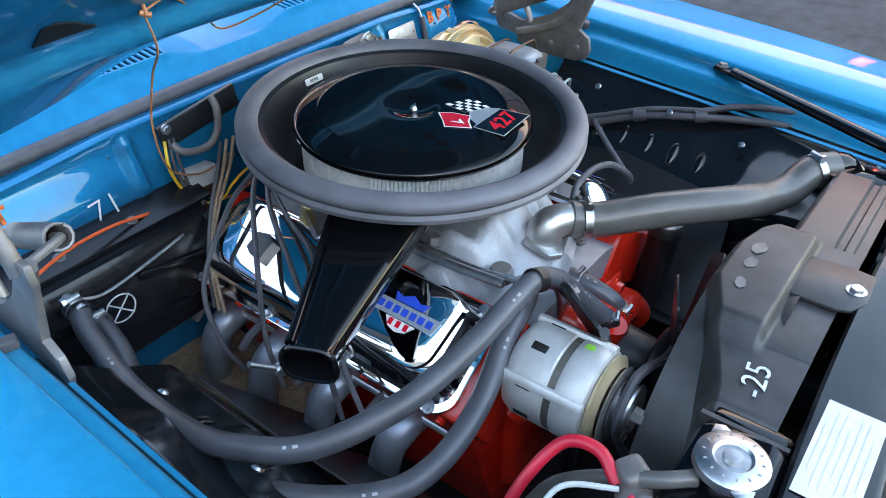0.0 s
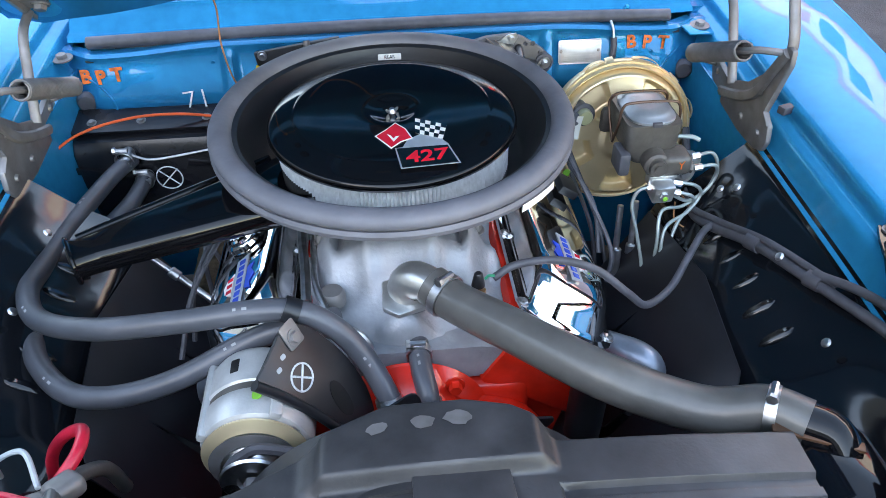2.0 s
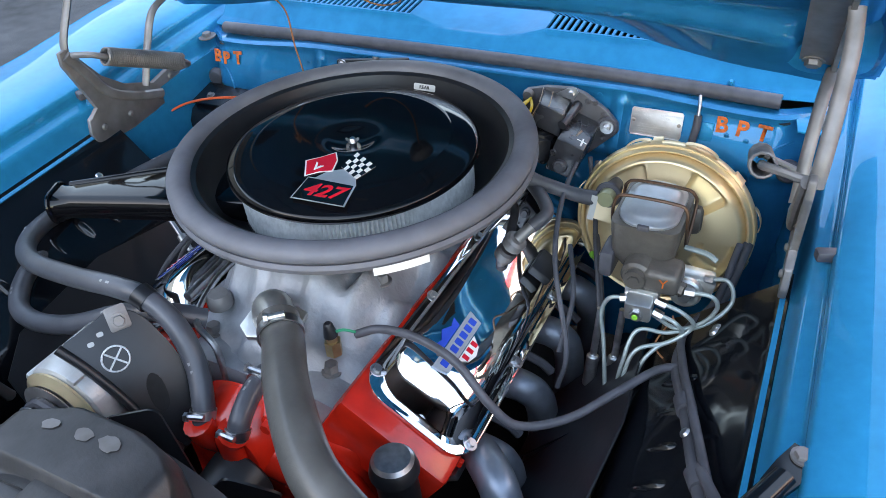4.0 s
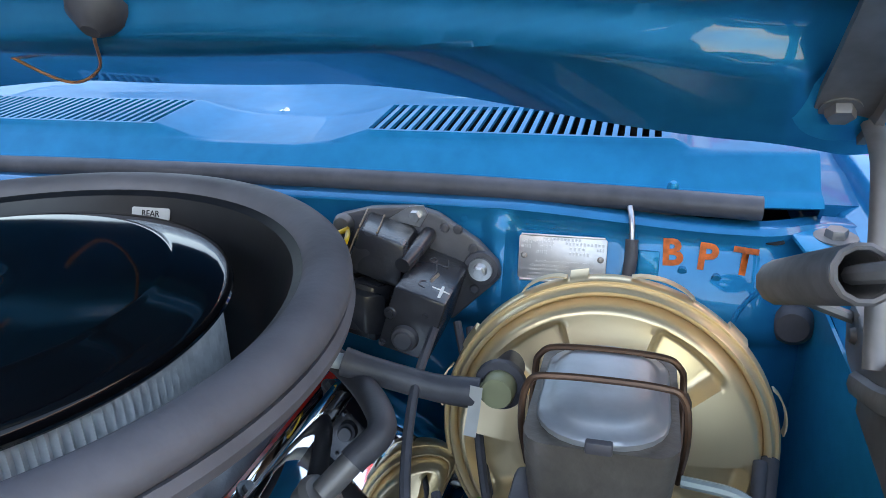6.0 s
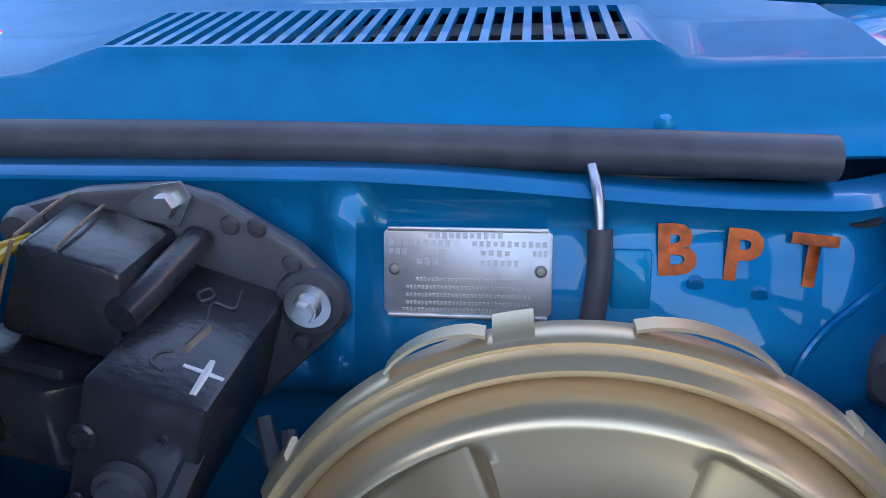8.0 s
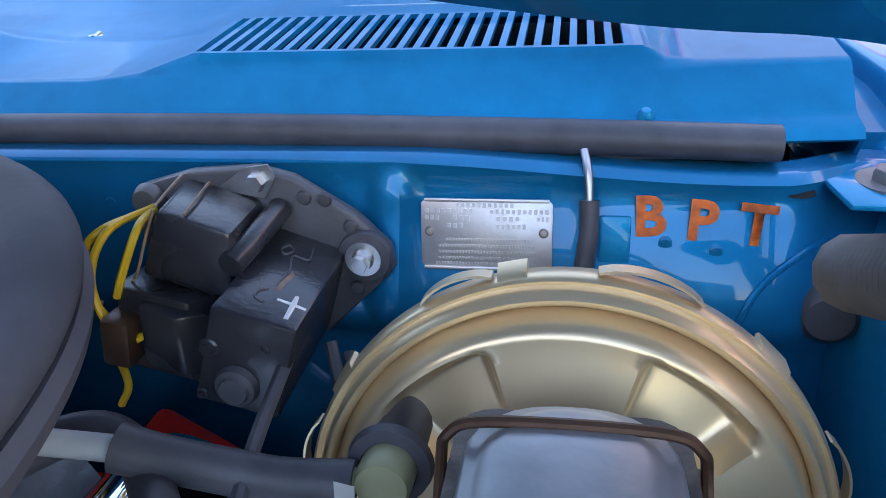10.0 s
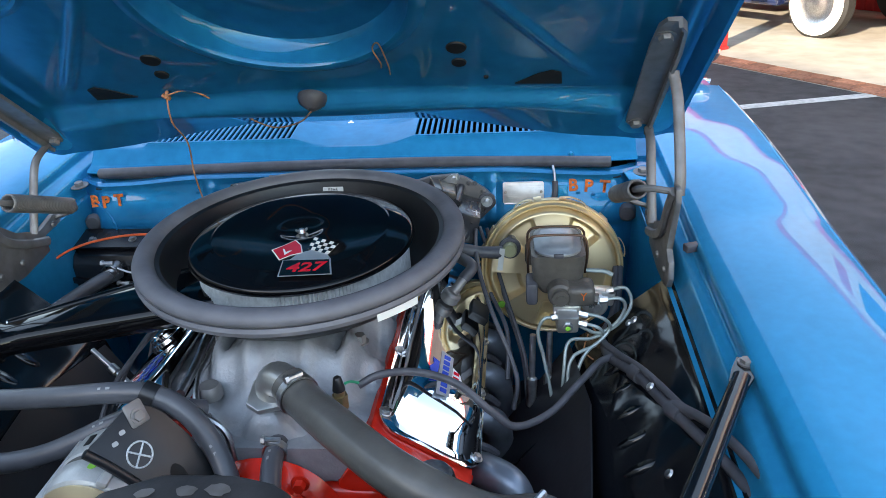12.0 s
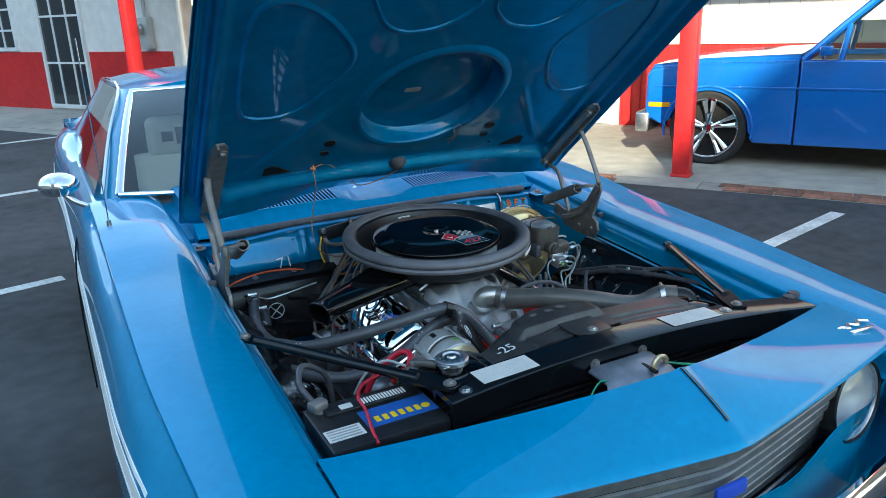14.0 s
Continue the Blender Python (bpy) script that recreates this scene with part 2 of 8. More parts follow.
def merged(*many):
    out = bmesh.new()
    for b in many:
        me = bpy.data.meshes.new("tmp")
        b.to_mesh(me)
        b.free()
        out.from_mesh(me)
        bpy.data.meshes.remove(me)
    return out


def box(x0, x1, y0, y1, z0, z1, bevel=0.0, seg=2):
    bm = bmesh.new()
    bmesh.ops.create_cube(bm, size=1)
    for v in bm.verts:
        v.co = Vector((x0 + (v.co.x + 0.5) * (x1 - x0), y0 + (v.co.y + 0.5) * (y1 - y0), z0 + (v.co.z + 0.5) * (z1 - z0)))
    if bevel:
        bmesh.ops.bevel(bm, geom=bm.edges[:], offset=bevel, segments=seg, affect="EDGES", profile=0.5)
    return bm


def block(sx, sy, sz, m, bevel=0.0, seg=2):
    return moved(box(-sx / 2, sx / 2, -sy / 2, sy / 2, -sz / 2, sz / 2, bevel, seg), m)


def lathe(profile, seg=48, m=None, closed=False):
    """Turns a profile of (radius, height) round the z axis."""
    bm = bmesh.new()
    rings = []
    for r, z in profile:
        if r < 1e-6:
            rings.append([bm.verts.new((0, 0, z))])
        else:
            rings.append([bm.verts.new((r * math.cos(2 * math.pi * i / seg), r * math.sin(2 * math.pi * i / seg), z)) for i in range(seg)])
    pairs = list(zip(rings, rings[1:])) + ([(rings[-1], rings[0])] if closed else [])
    for a, b in pairs:
        for i in range(seg):
            j = (i + 1) % seg
            if len(a) == 1 and len(b) == 1:
                continue
            if len(a) == 1:
                bm.faces.new((a[0], b[j], b[i]))
            elif len(b) == 1:
                bm.faces.new((a[i], a[j], b[0]))
            else:
                bm.faces.new((a[i], a[j], b[j], b[i]))
    return moved(bm, m) if m else bm


def along(p, q):
    """A pose at p whose z axis points to q."""
    d = Vector(q) - Vector(p)
    return Matrix.Translation(p) @ d.to_track_quat("Z", "Y").to_matrix().to_4x4()


def rod(p, q, r, seg=16, r2=None, bevel=0.0):
    h = (Vector(q) - Vector(p)).length
    r2 = r if r2 is None else r2
    b = min(bevel, h / 3)
    prof = [(0, 0), (r - b, 0), (r, b), (r2, h - b), (r2 - b, h), (0, h)] if b else [(0, 0), (r, 0), (r2, h), (0, h)]
    return lathe(prof, seg, along(p, q))


def spline(points, n=8, closed=False):
    """Points along a smooth curve through the given ones."""
    pts = [Vector(p) for p in points]
    out = []
    count = len(pts)
    for i in range(count if closed else count - 1):
        if closed:
            a, b, c, d = (pts[(i + k) % count] for k in (-1, 0, 1, 2))
        else:
            b, c = pts[i], pts[i + 1]
            a = pts[i - 1] if i else b * 2 - c
            d = pts[i + 2] if i + 2 < count else c * 2 - b
        for k in range(n):
            t = k / n
            out.append(0.5 * (2 * b + (c - a) * t + (2 * a - 5 * b + 4 * c - d) * t * t + (3 * b - a - 3 * c + d) * t ** 3))
    if not closed:
        out.append(pts[-1])
    return out


def tube(points, r, seg=12, n=8, smooth=True, flat=1.0, closed=False):
    """A hose or wire along a smooth line; r may be a list, one radius a given point."""
    pts = spline(points, n, closed) if smooth else [Vector(p) for p in points]
    total = len(pts)
    if isinstance(r, (list, tuple)):
        radii = [float(np.interp(i / max(1, total - 1) * (len(r) - 1), range(len(r)), r)) for i in range(total)]
    else:
        radii = [r] * total
    bm = bmesh.new()
    rings, up = [], None
    for i, p in enumerate(pts):
        if closed:
            d = (pts[(i + 1) % total] - pts[i - 1]).normalized()
        else:
            d = (pts[min(i + 1, total - 1)] - pts[max(i - 1, 0)]).normalized()
        if up is None:
            up = d.orthogonal().normalized() if abs(d.z) > 0.95 else (Vector((0, 0, 1)) - d * d.z).normalized()
        up = (up - d * up.dot(d)).normalized()
        side = d.cross(up)
        rings.append([bm.verts.new(p + radii[i] * (math.cos(a) * side + flat * math.sin(a) * up)) for a in (2 * math.pi * k / seg for k in range(seg))])
    for a, b in list(zip(rings, rings[1:])) + ([(rings[-1], rings[0])] if closed else []):
        for k in range(seg):
            bm.faces.new((a[k], a[(k + 1) % seg], b[(k + 1) % seg], b[k]))
    if not closed:
        bm.faces.new(rings[0][::-1])
        bm.faces.new(rings[-1])
    return bm


def plate(outline, thick, m=None, bevel=0.0):
    """A flat piece of an outline in x, y, from z = 0 up to its thickness."""
    bm = bmesh.new()
    low = [bm.verts.new((x, y, 0)) for x, y in outline]
    top = [bm.verts.new((x, y, thick)) for x, y in outline]
    bm.faces.new(low[::-1])
    bm.faces.new(top)
    k = len(low)
    for i in range(k):
        bm.faces.new((low[i], low[(i + 1) % k], top[(i + 1) % k], top[i]))
    if bevel:
        bmesh.ops.bevel(bm, geom=bm.edges[:], offset=bevel, segments=2, affect="EDGES", profile=0.5)
    return moved(bm, m) if m else bm


def loft(rings, caps=True, closed=True):
    """A skin over rings of equally many points."""
    bm = bmesh.new()
    vs = [[bm.verts.new(p) for p in ring] for ring in rings]
    k = len(vs[0])
    for a, b in zip(vs, vs[1:]):
        for i in range(k if closed else k - 1):
            bm.faces.new((a[i], a[(i + 1) % k], b[(i + 1) % k], b[i]))
    if caps and closed:
        bm.faces.new(vs[0][::-1])
        bm.faces.new(vs[-1])
    return bm


def sheet(f, nu, nv, skip=None):
    """A sheet of f(u, v), with u and v from 0 to 1."""
    bm = bmesh.new()
    vs = [[bm.verts.new(f(i / nu, j / nv)) for j in range(nv + 1)] for i in range(nu + 1)]
    for i in range(nu):
        for j in range(nv):
            if not (skip and skip((i + 0.5) / nu, (j + 0.5) / nv)):
                bm.faces.new((vs[i][j], vs[i + 1][j], vs[i + 1][j + 1], vs[i][j + 1]))
    return bm


def solid(ob, thick, offset=-1.0):
    s = ob.modifiers.new("thickness", "SOLIDIFY")
    s.thickness, s.offset = thick, offset
    return ob


def rounded(x0, x1, y0, y1, r, seg=5):
    """The outline of a rectangle with round corners."""
    out = []
    for cx, cy, a0 in ((x1 - r, y1 - r, 0), (x0 + r, y1 - r, 90), (x0 + r, y0 + r, 180), (x1 - r, y0 + r, 270)):
        out += [(cx + r * math.cos(radians(a0 + 90 * k / seg)), cy + r * math.sin(radians(a0 + 90 * k / seg))) for k in range(seg + 1)]
    return out


def letters(text, size, thick, m, bold=0.0, shear=0.0):
    """Raised letters of the built-in font, as a bmesh, centred on m."""
    cu = bpy.data.curves.new("text", "FONT")
    cu.body, cu.size, cu.extrude, cu.offset, cu.shear = text, size, thick / 2, bold, shear
    cu.align_x, cu.align_y = "CENTER", "CENTER"
    cu.resolution_u = 3
    ob = bpy.data.objects.new("text", cu)
    scene.collection.objects.link(ob)
    dg = bpy.context.evaluated_depsgraph_get()
    me = bpy.data.meshes.new_from_object(ob.evaluated_get(dg))
    bm = bmesh.new()
    bm.from_mesh(me)
    bpy.data.objects.remove(ob)
    bpy.data.curves.remove(cu)
    bpy.data.meshes.remove(me)
    return moved(bm, m)


def bolt(p, axis, r, h=0.006, washer=0.0):
    """A hexagon head on a washer, along an axis."""
    q = Vector(p) + Vector(axis).normalized()
    m = along(p, q)
    head = lathe([(0, h), (r * 0.9, h), (r, h * 0.8), (r, 0), (0, 0)], 6, m)
    if washer:
        return merged(head, lathe([(0, 0.0015), (washer, 0.0015), (washer, -0.001), (0, -0.001)], 20, m))
    return head


def smoothstep(a, b, x):
    t = min(1.0, max(0.0, (x - a) / (b - a)))
    return t * t * (3 - 2 * t)


def poly_distance(pts, x, y):
    """Signed distance to a closed outline: negative inside."""
    best, inside = 1e9, False
    k = len(pts)
    for i in range(k):
        x0, y0 = pts[i]
        x1, y1 = pts[(i + 1) % k]
        dx, dy = x1 - x0, y1 - y0
        t = max(0.0, min(1.0, ((x - x0) * dx + (y - y0) * dy) / (dx * dx + dy * dy + 1e-12)))
        best = min(best, math.hypot(x - x0 - t * dx, y - y0 - t * dy))
        if (y0 > y) != (y1 > y) and x < x0 + (y - y0) / (y1 - y0) * dx:
            inside = not inside
    return -best if inside else best


# ---- ground ----
def ground():
    bm = sheet(lambda u, v: Vector((-400 + 800 * u, -400 + 800 * v, 0)), 8, 8)
    single("ground", bm, ASPHALT, "dark grey asphalt parking lot", "ground", "structure")


ground()

# ---- the car's body ----
car = thing("car", (0, 0.3, 0), "blue classic muscle car with its hood open and white side stripe", "car")


def edge_height(y, s):
    """Height of a fender's inner edge along the car."""
    z = float(np.interp(y, (-1.05, -0.7, -0.25, 0.1, 0.3, 0.5, 0.8), (0.772, 0.797, 0.838, 0.866, 0.893, 0.912, 0.925)))
    return z + (0.018 if s < 0 else 0.0)


def fender(s):
    def section(y):
        e = edge_height(y, s)
        k = 1.0 - 0.035 * smoothstep(-0.3, -1.05, y)
        pts = ((0.90, 0.22), (0.922, 0.42), (0.936, 0.58), (0.935, 0.66), (0.928, 0.75), (0.900, e - 0.030), (0.8640, e + 0.008), (0.8605, e + 0.012), (0.8550, e + 0.014), (0.81, e + 0.018), (0.75, e + 0.018),
               (0.69, e + 0.013), (0.655, e + 0.004), (0.646, e - 0.004), (0.644, e - 0.020), (0.632, e - 0.026), (0.622, e - 0.034), (0.612, e - 0.066), (0.600, e - 0.074))
        return [Vector((s * x * (k if x > 0.7 else 1.0), y, z)) for x, z in pts]

    ys = [-1.04 + 1.86 * i / 60 for i in range(61)]
    rings = []
    for y in ys:
        ring = spline(section(y), 5)
        rings.append(ring)
    ob = part("fender", loft(rings, caps=False, closed=False), BLUE, car, "blue metallic front fender with a raised inner lip")
    solid(ob, 0.0025)
    # white stripe of three lines high on the side

    def side_x(y, z):
        ring = rings[min(range(len(ys)), key=lambda q: abs(ys[q] - y))][:26]
        return s * float(np.interp(z, [p.z for p in ring], [abs(p.x) for p in ring]))
    sy = [-0.66 + 1.48 * q / 40 for q in range(41)]
    for z0, z1 in ((0.712, 0.718), (0.728, 0.756), (0.766, 0.772)):
        part("side_stripe", loft([[Vector((side_x(y, z0) + s * 0.002, y, z0)), Vector((side_x(y, z1) + s * 0.002, y, z1)), Vector((side_x(y, z1) - s * 0.006, y, z1)), Vector((side_x(y, z0) - s * 0.006, y, z0))] for y in sy]), WHITE, ob, "white body-side stripe")
    return ob


fender_left_ob, fender_right_ob = fender(-1), fender(1)

# hood, open: origin on its rear edge, v up along the slope
HOOD_TILT = radians(40)
HOOD_O = Vector((0, 0.30, 0.985))
HOOD_D = Vector((0, -math.cos(HOOD_TILT), math.sin(HOOD_TILT)))
HOOD_N = Vector((0, -math.sin(HOOD_TILT), -math.cos(HOOD_TILT)))


def on_hood(u, v, off=0.0):
    return HOOD_O + Vector((u, 0, 0)) + HOOD_D * v - HOOD_N * off


def hood_rear(a):
    return -0.025 + 0.023 * smoothstep(0.0, 0.75, abs(a)) - 0.026 * smoothstep(0.78, 0.97, abs(a))


def hood_crown(u):
    """Lift of the rear edge, high in the middle and drooping towards the corners."""
    a = abs(u)
    return 0.047 - 0.060 * smoothstep(0.12, 0.54, a) + 0.014 * smoothstep(0.58, 0.65, a)


def hood_half(v):
    return 0.655 + 0.01 * math.sin(v * 2.2)


SIDE_RECESS = [(0.29, 0.63), (0.34, 0.50), (0.41, 0.425), (0.50, 0.42), (0.535, 0.48), (0.545, 0.72), (0.52, 0.81), (0.45, 0.82), (0.35, 0.74)]
TOP_RECESS = [(0.02, 0.84), (0.06, 0.76), (0.12, 0.725), (0.20, 0.725), (0.26, 0.78), (0.31, 0.92), (0.22, 1.06), (0.05, 1.06)]


def hood():
    def depth(u, v):
        a = abs(u)
        half = hood_half(v)
        off = 0.036
        off -= 0.018 * smoothstep(half - 0.085, half - 0.055, a)
        off += 0.014 * smoothstep(half - 0.05, half - 0.03, a) - 0.028 * smoothstep(half - 0.022, half - 0.004, a)
        off -= 0.030 * smoothstep(0.138 - 0.150 * a * a, 0.110 - 0.150 * a * a, v) * smoothstep(0.570, 0.535, a)
        # diagonal bead from the corner towards the round opening
        off -= 0.007 * smoothstep(0.022, 0.006, abs((v - 0.12) - (0.50 - a) * 1.5)) * smoothstep(0.26, 0.32, a) * smoothstep(0.13, 0.2, v)
        return off

    nu, nv, top = 230, 210, 1.24

    def f(u, v):
        lo = hood_rear(2 * u - 1)
        vv = lo + v * (top - lo)
        uu = (2 * u - 1) * hood_half(vv)
        k = min(1.0, (vv - lo) / 0.11)
        return on_hood(uu, vv, hood_crown(uu) * (1 - k) + depth(uu, vv) * k)

    def cut(u, v):
        lo = hood_rear(2 * u - 1)
        vv = lo + v * (top - lo)
        uu = (2 * u - 1) * hood_half(vv)
        return math.hypot(uu + 0.005, vv - 0.43) < 0.216 or poly_distance(side_line, abs(uu), vv) < -0.002 or poly_distance(top_line, abs(uu), vv) < -0.002

    side_line = [(p.x, p.y) for p in spline([(x, y, 0) for x, y in SIDE_RECESS], 5, True)]
    top_line = [(p.x, p.y) for p in spline([(x, y, 0) for x, y in TOP_RECESS], 5, True)]
    ob = part("hood", sheet(f, nu, nv, cut), BLUE_SHADED, car, "open blue hood, pressed inner panel with a large round opening")

    def skin(u, v):
        a = 2 * u - 1
        lo = hood_rear(a)
        vv = lo + v * (top + 0.005 - lo)
        lift = 0.088 * (1 - abs(a) ** 8) * smoothstep(0.02, 0.10, v) * smoothstep(1.0, 0.95, v) + 0.010
        lift += 0.03 * smoothstep(0.36, 0.30, abs(a))
        k = smoothstep(0.0, 0.16, vv - lo)
        return on_hood(a * (hood_half(vv) + 0.004), vv, (hood_crown(a * hood_half(vv)) + 0.004) * (1 - k) + lift * k)

    solid(part("outer_skin", sheet(skin, 60, 40), BLUE, ob, "blue metallic outer hood skin"), 0.002, 1.0)
    # round opening with a rolled rim, and the pressed side and front openings
    hm = Matrix.Translation(on_hood(-0.005, 0.43, 0)) @ Matrix(((1, 0, 0, 0), (0, HOOD_D.y, HOOD_N.y, 0), (0, HOOD_D.z, HOOD_N.z, 0), (0, 0, 0, 1)))
    part("round_opening", lathe([(0.234, -0.0372), (0.226, -0.0345), (0.219, -0.0305), (0.211, -0.0290), (0.205, -0.0315), (0.202, -0.040), (0.199, -0.066), (0.192, -0.078), (0.170, -0.083), (0.155, -0.080), (0.08, -0.082), (0, -0.083)], 112, hm), BLUE_SHADED, ob, "deep round opening with a rolled rim")
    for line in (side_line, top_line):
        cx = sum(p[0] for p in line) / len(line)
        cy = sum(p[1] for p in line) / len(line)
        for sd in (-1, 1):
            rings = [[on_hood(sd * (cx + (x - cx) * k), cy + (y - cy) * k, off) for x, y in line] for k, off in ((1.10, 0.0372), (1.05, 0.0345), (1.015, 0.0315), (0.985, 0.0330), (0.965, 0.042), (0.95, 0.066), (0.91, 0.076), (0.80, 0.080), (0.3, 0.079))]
            part("pressed_opening", loft(rings), BLUE_SHADED, ob, "deep pressed opening")
    # dark plates stand in for the shade in the open slots
    for sd in (-1, 1):
        part("slot_shade_plate", plate([(sd * 0.350, 0.134), (sd * 0.433, 0.128), (sd * 0.430, 0.168), (sd * 0.413, 0.176), (sd * 0.390, 0.166)], 0.002, Matrix.Translation(on_hood(0, 0, 0.0352)) @ Matrix(((1, 0, 0, 0), (0, HOOD_D.y, HOOD_N.y, 0), (0, HOOD_D.z, HOOD_N.z, 0), (0, 0, 0, 1)))), DARK, ob, "dark triangular plate in place of an open slot")
    # rubber stop, holes, latch loops, paper tag
    part("rubber_stop", lathe([(0, 0.026), (0.008, 0.027), (0.012, 0.024), (0.024, 0.014), (0.027, 0.006), (0.027, 0), (0, 0)], 28,
                              Matrix.Translation(on_hood(-0.018, 0.128, 0.026)) @ HOOD_N.to_track_quat("Z", "Y").to_matrix().to_4x4()), RUBBER, ob, "round black rubber stop")
    # dark discs laid on the panel for the shade inside its holes
    for u, v, r in ((-0.262, 0.262, 0.016), (-0.266, 0.212, 0.012), (0.256, 0.262, 0.016), (0.257, 0.214, 0.012), (0.60, 0.42, 0.008), (0.30, 0.16, 0.004)):
        part("hole_shade_disc", lathe([(0, 0.001), (r, 0.001), (r * 1.08, -0.002), (0, -0.002)], 20,
                                   Matrix.Translation(on_hood(u, v, 0.034)) @ HOOD_N.to_track_quat("Z", "Y").to_matrix().to_4x4()), DARK, ob, "dark disc in place of a punched hole")
    part("part_tag", plate(rounded(-0.024, 0.024, -0.009, 0.009, 0.002, 2), 0.0008, Matrix.Translation(on_hood(-0.045, 0.42, 0.0805)) @ Matrix((
        (1, 0, 0, 0), (0, HOOD_D.y, HOOD_N.y, 0), (0, HOOD_D.z, HOOD_N.z, 0), (0, 0, 0, 1)))), PRINT_GREY, ob, "small grey stick-on tag")
    # loose copper wire tied to the hood, hanging to the firewall
    k = on_hood(-0.29, 0.145, 0.03)
    part("loose_wire", tube([k, k + Vector((0.004, -0.006, -0.05)), (-0.282, 0.24, 1.0), (-0.29, 0.26, 0.92), (-0.275, 0.27, 0.84), (-0.22, 0.285, 0.80), (-0.17, 0.30, 0.79)], 0.0016, 6), COPPER_WIRE, ob, "thin copper-brown wire")
    part("loose_wire", tube([k, (-0.24, 0.215, 1.105), (-0.17, 0.25, 1.05), (-0.12, 0.28, 1.015), (-0.06, 0.255, 1.03), on_hood(-0.022, 0.118, 0.0)], 0.0016, 6), COPPER_WIRE, ob, "thin copper-brown wire")
    part("wire_knot", merged(rod(k + Vector((-0.006, 0, 0)), k + Vector((0.008, -0.004, -0.006)), 0.004, 8), rod(k + Vector((0, -0.006, -0.005)), k + Vector((0.004, 0.003, 0.01)), 0.003, 8)), COPPER_WIRE, ob)
    part("loose_wire", tube([on_hood(0.125, 0.215, 0.03), on_hood(0.13, 0.25, 0.02), on_hood(0.122, 0.28, 0.028), on_hood(0.135, 0.30, 0.026), on_hood(0.14, 0.235, 0.024), on_hood(0.136, 0.19, 0.03)], 0.0013, 6), COPPER_WIRE, ob, "thin copper-brown wire")


hood()

# header panel, between the fenders in front of the hood
def header_rear(x):
    a = abs(x)
    return -0.785 - 0.155 * (1 - (a / 0.62) ** 1.25), float(np.interp(a, (0, 0.27, 0.62), (0.878, 0.850, 0.815)))


def header_front(x):
    a = abs(x)
    return -1.096 + 0.125 * (a / 0.62) ** 1.15, float(np.interp(a, (0, 0.3, 0.62), (0.800, 0.797, 0.790)))


def header():
    def f(u, v):
        x = (2 * u - 1) * 0.645
        (y0, z0), (y1, z1) = header_rear(x), header_front(x)
        crown = 0.005 * math.sin(math.pi * v) + 0.0025 * smoothstep(0.010, 0.0, abs(x))
        y = y0 + (y1 - y0) * v
        z = z0 + (z1 - z0) * v + crown - 0.006 * smoothstep(0.95, 1.0, v)
        return Vector((x, y, z))
    ob = part("header_panel", sheet(f, 80, 24), BLUE, car, "blue panel ahead of the hood with a centre crease")
    solid(ob, 0.003)

    def lip(u, v):
        x = (2 * u - 1) * 0.645
        y0, z0 = header_rear(x)
        return Vector((x, y0 + 0.012 * v, z0 - 0.025 * v))
    part("rear_flange", sheet(lip, 60, 3), BLUE, ob)
    seam = []
    for k in range(9):
        p = f(0.5, 0.02 + 0.72 * k / 8)
        seam.append((p.x, p.y, p.z + 0.0012))
    part("seam", tube(seam, 0.0014, 6, 2), DARK, ob, "dark seam along the crease")
    part("seam_edge", tube([(x + 0.006, y, z + 0.0004) for x, y, z in seam], 0.0012, 6, 2), TAN_LINE, ob, "worn seam edge")
    # script badge as a plain chrome squiggle
    bx, by, bz = 0.545, -0.905, 0.812
    pts = [(bx - 0.05, by, bz), (bx - 0.07, by + 0.02, bz + 0.003), (bx - 0.05, by + 0.035, bz + 0.004), (bx - 0.035, by + 0.01, bz), (bx, by + 0.012, bz), (bx + 0.012, by + 0.002, bz),
           (bx + 0.03, by + 0.016, bz), (bx + 0.045, by + 0.004, bz), (bx + 0.065, by + 0.018, bz), (bx + 0.085, by + 0.006, bz)]
    part("script_badge", tube(pts, 0.0045, 8, flat=0.6), CHROME, ob, "chrome script badge")
    part("badge_bar", block(0.075, 0.010, 0.006, Matrix.Translation((bx + 0.035, by - 0.014, bz - 0.003)), 0.002), CHROME, ob)


header()


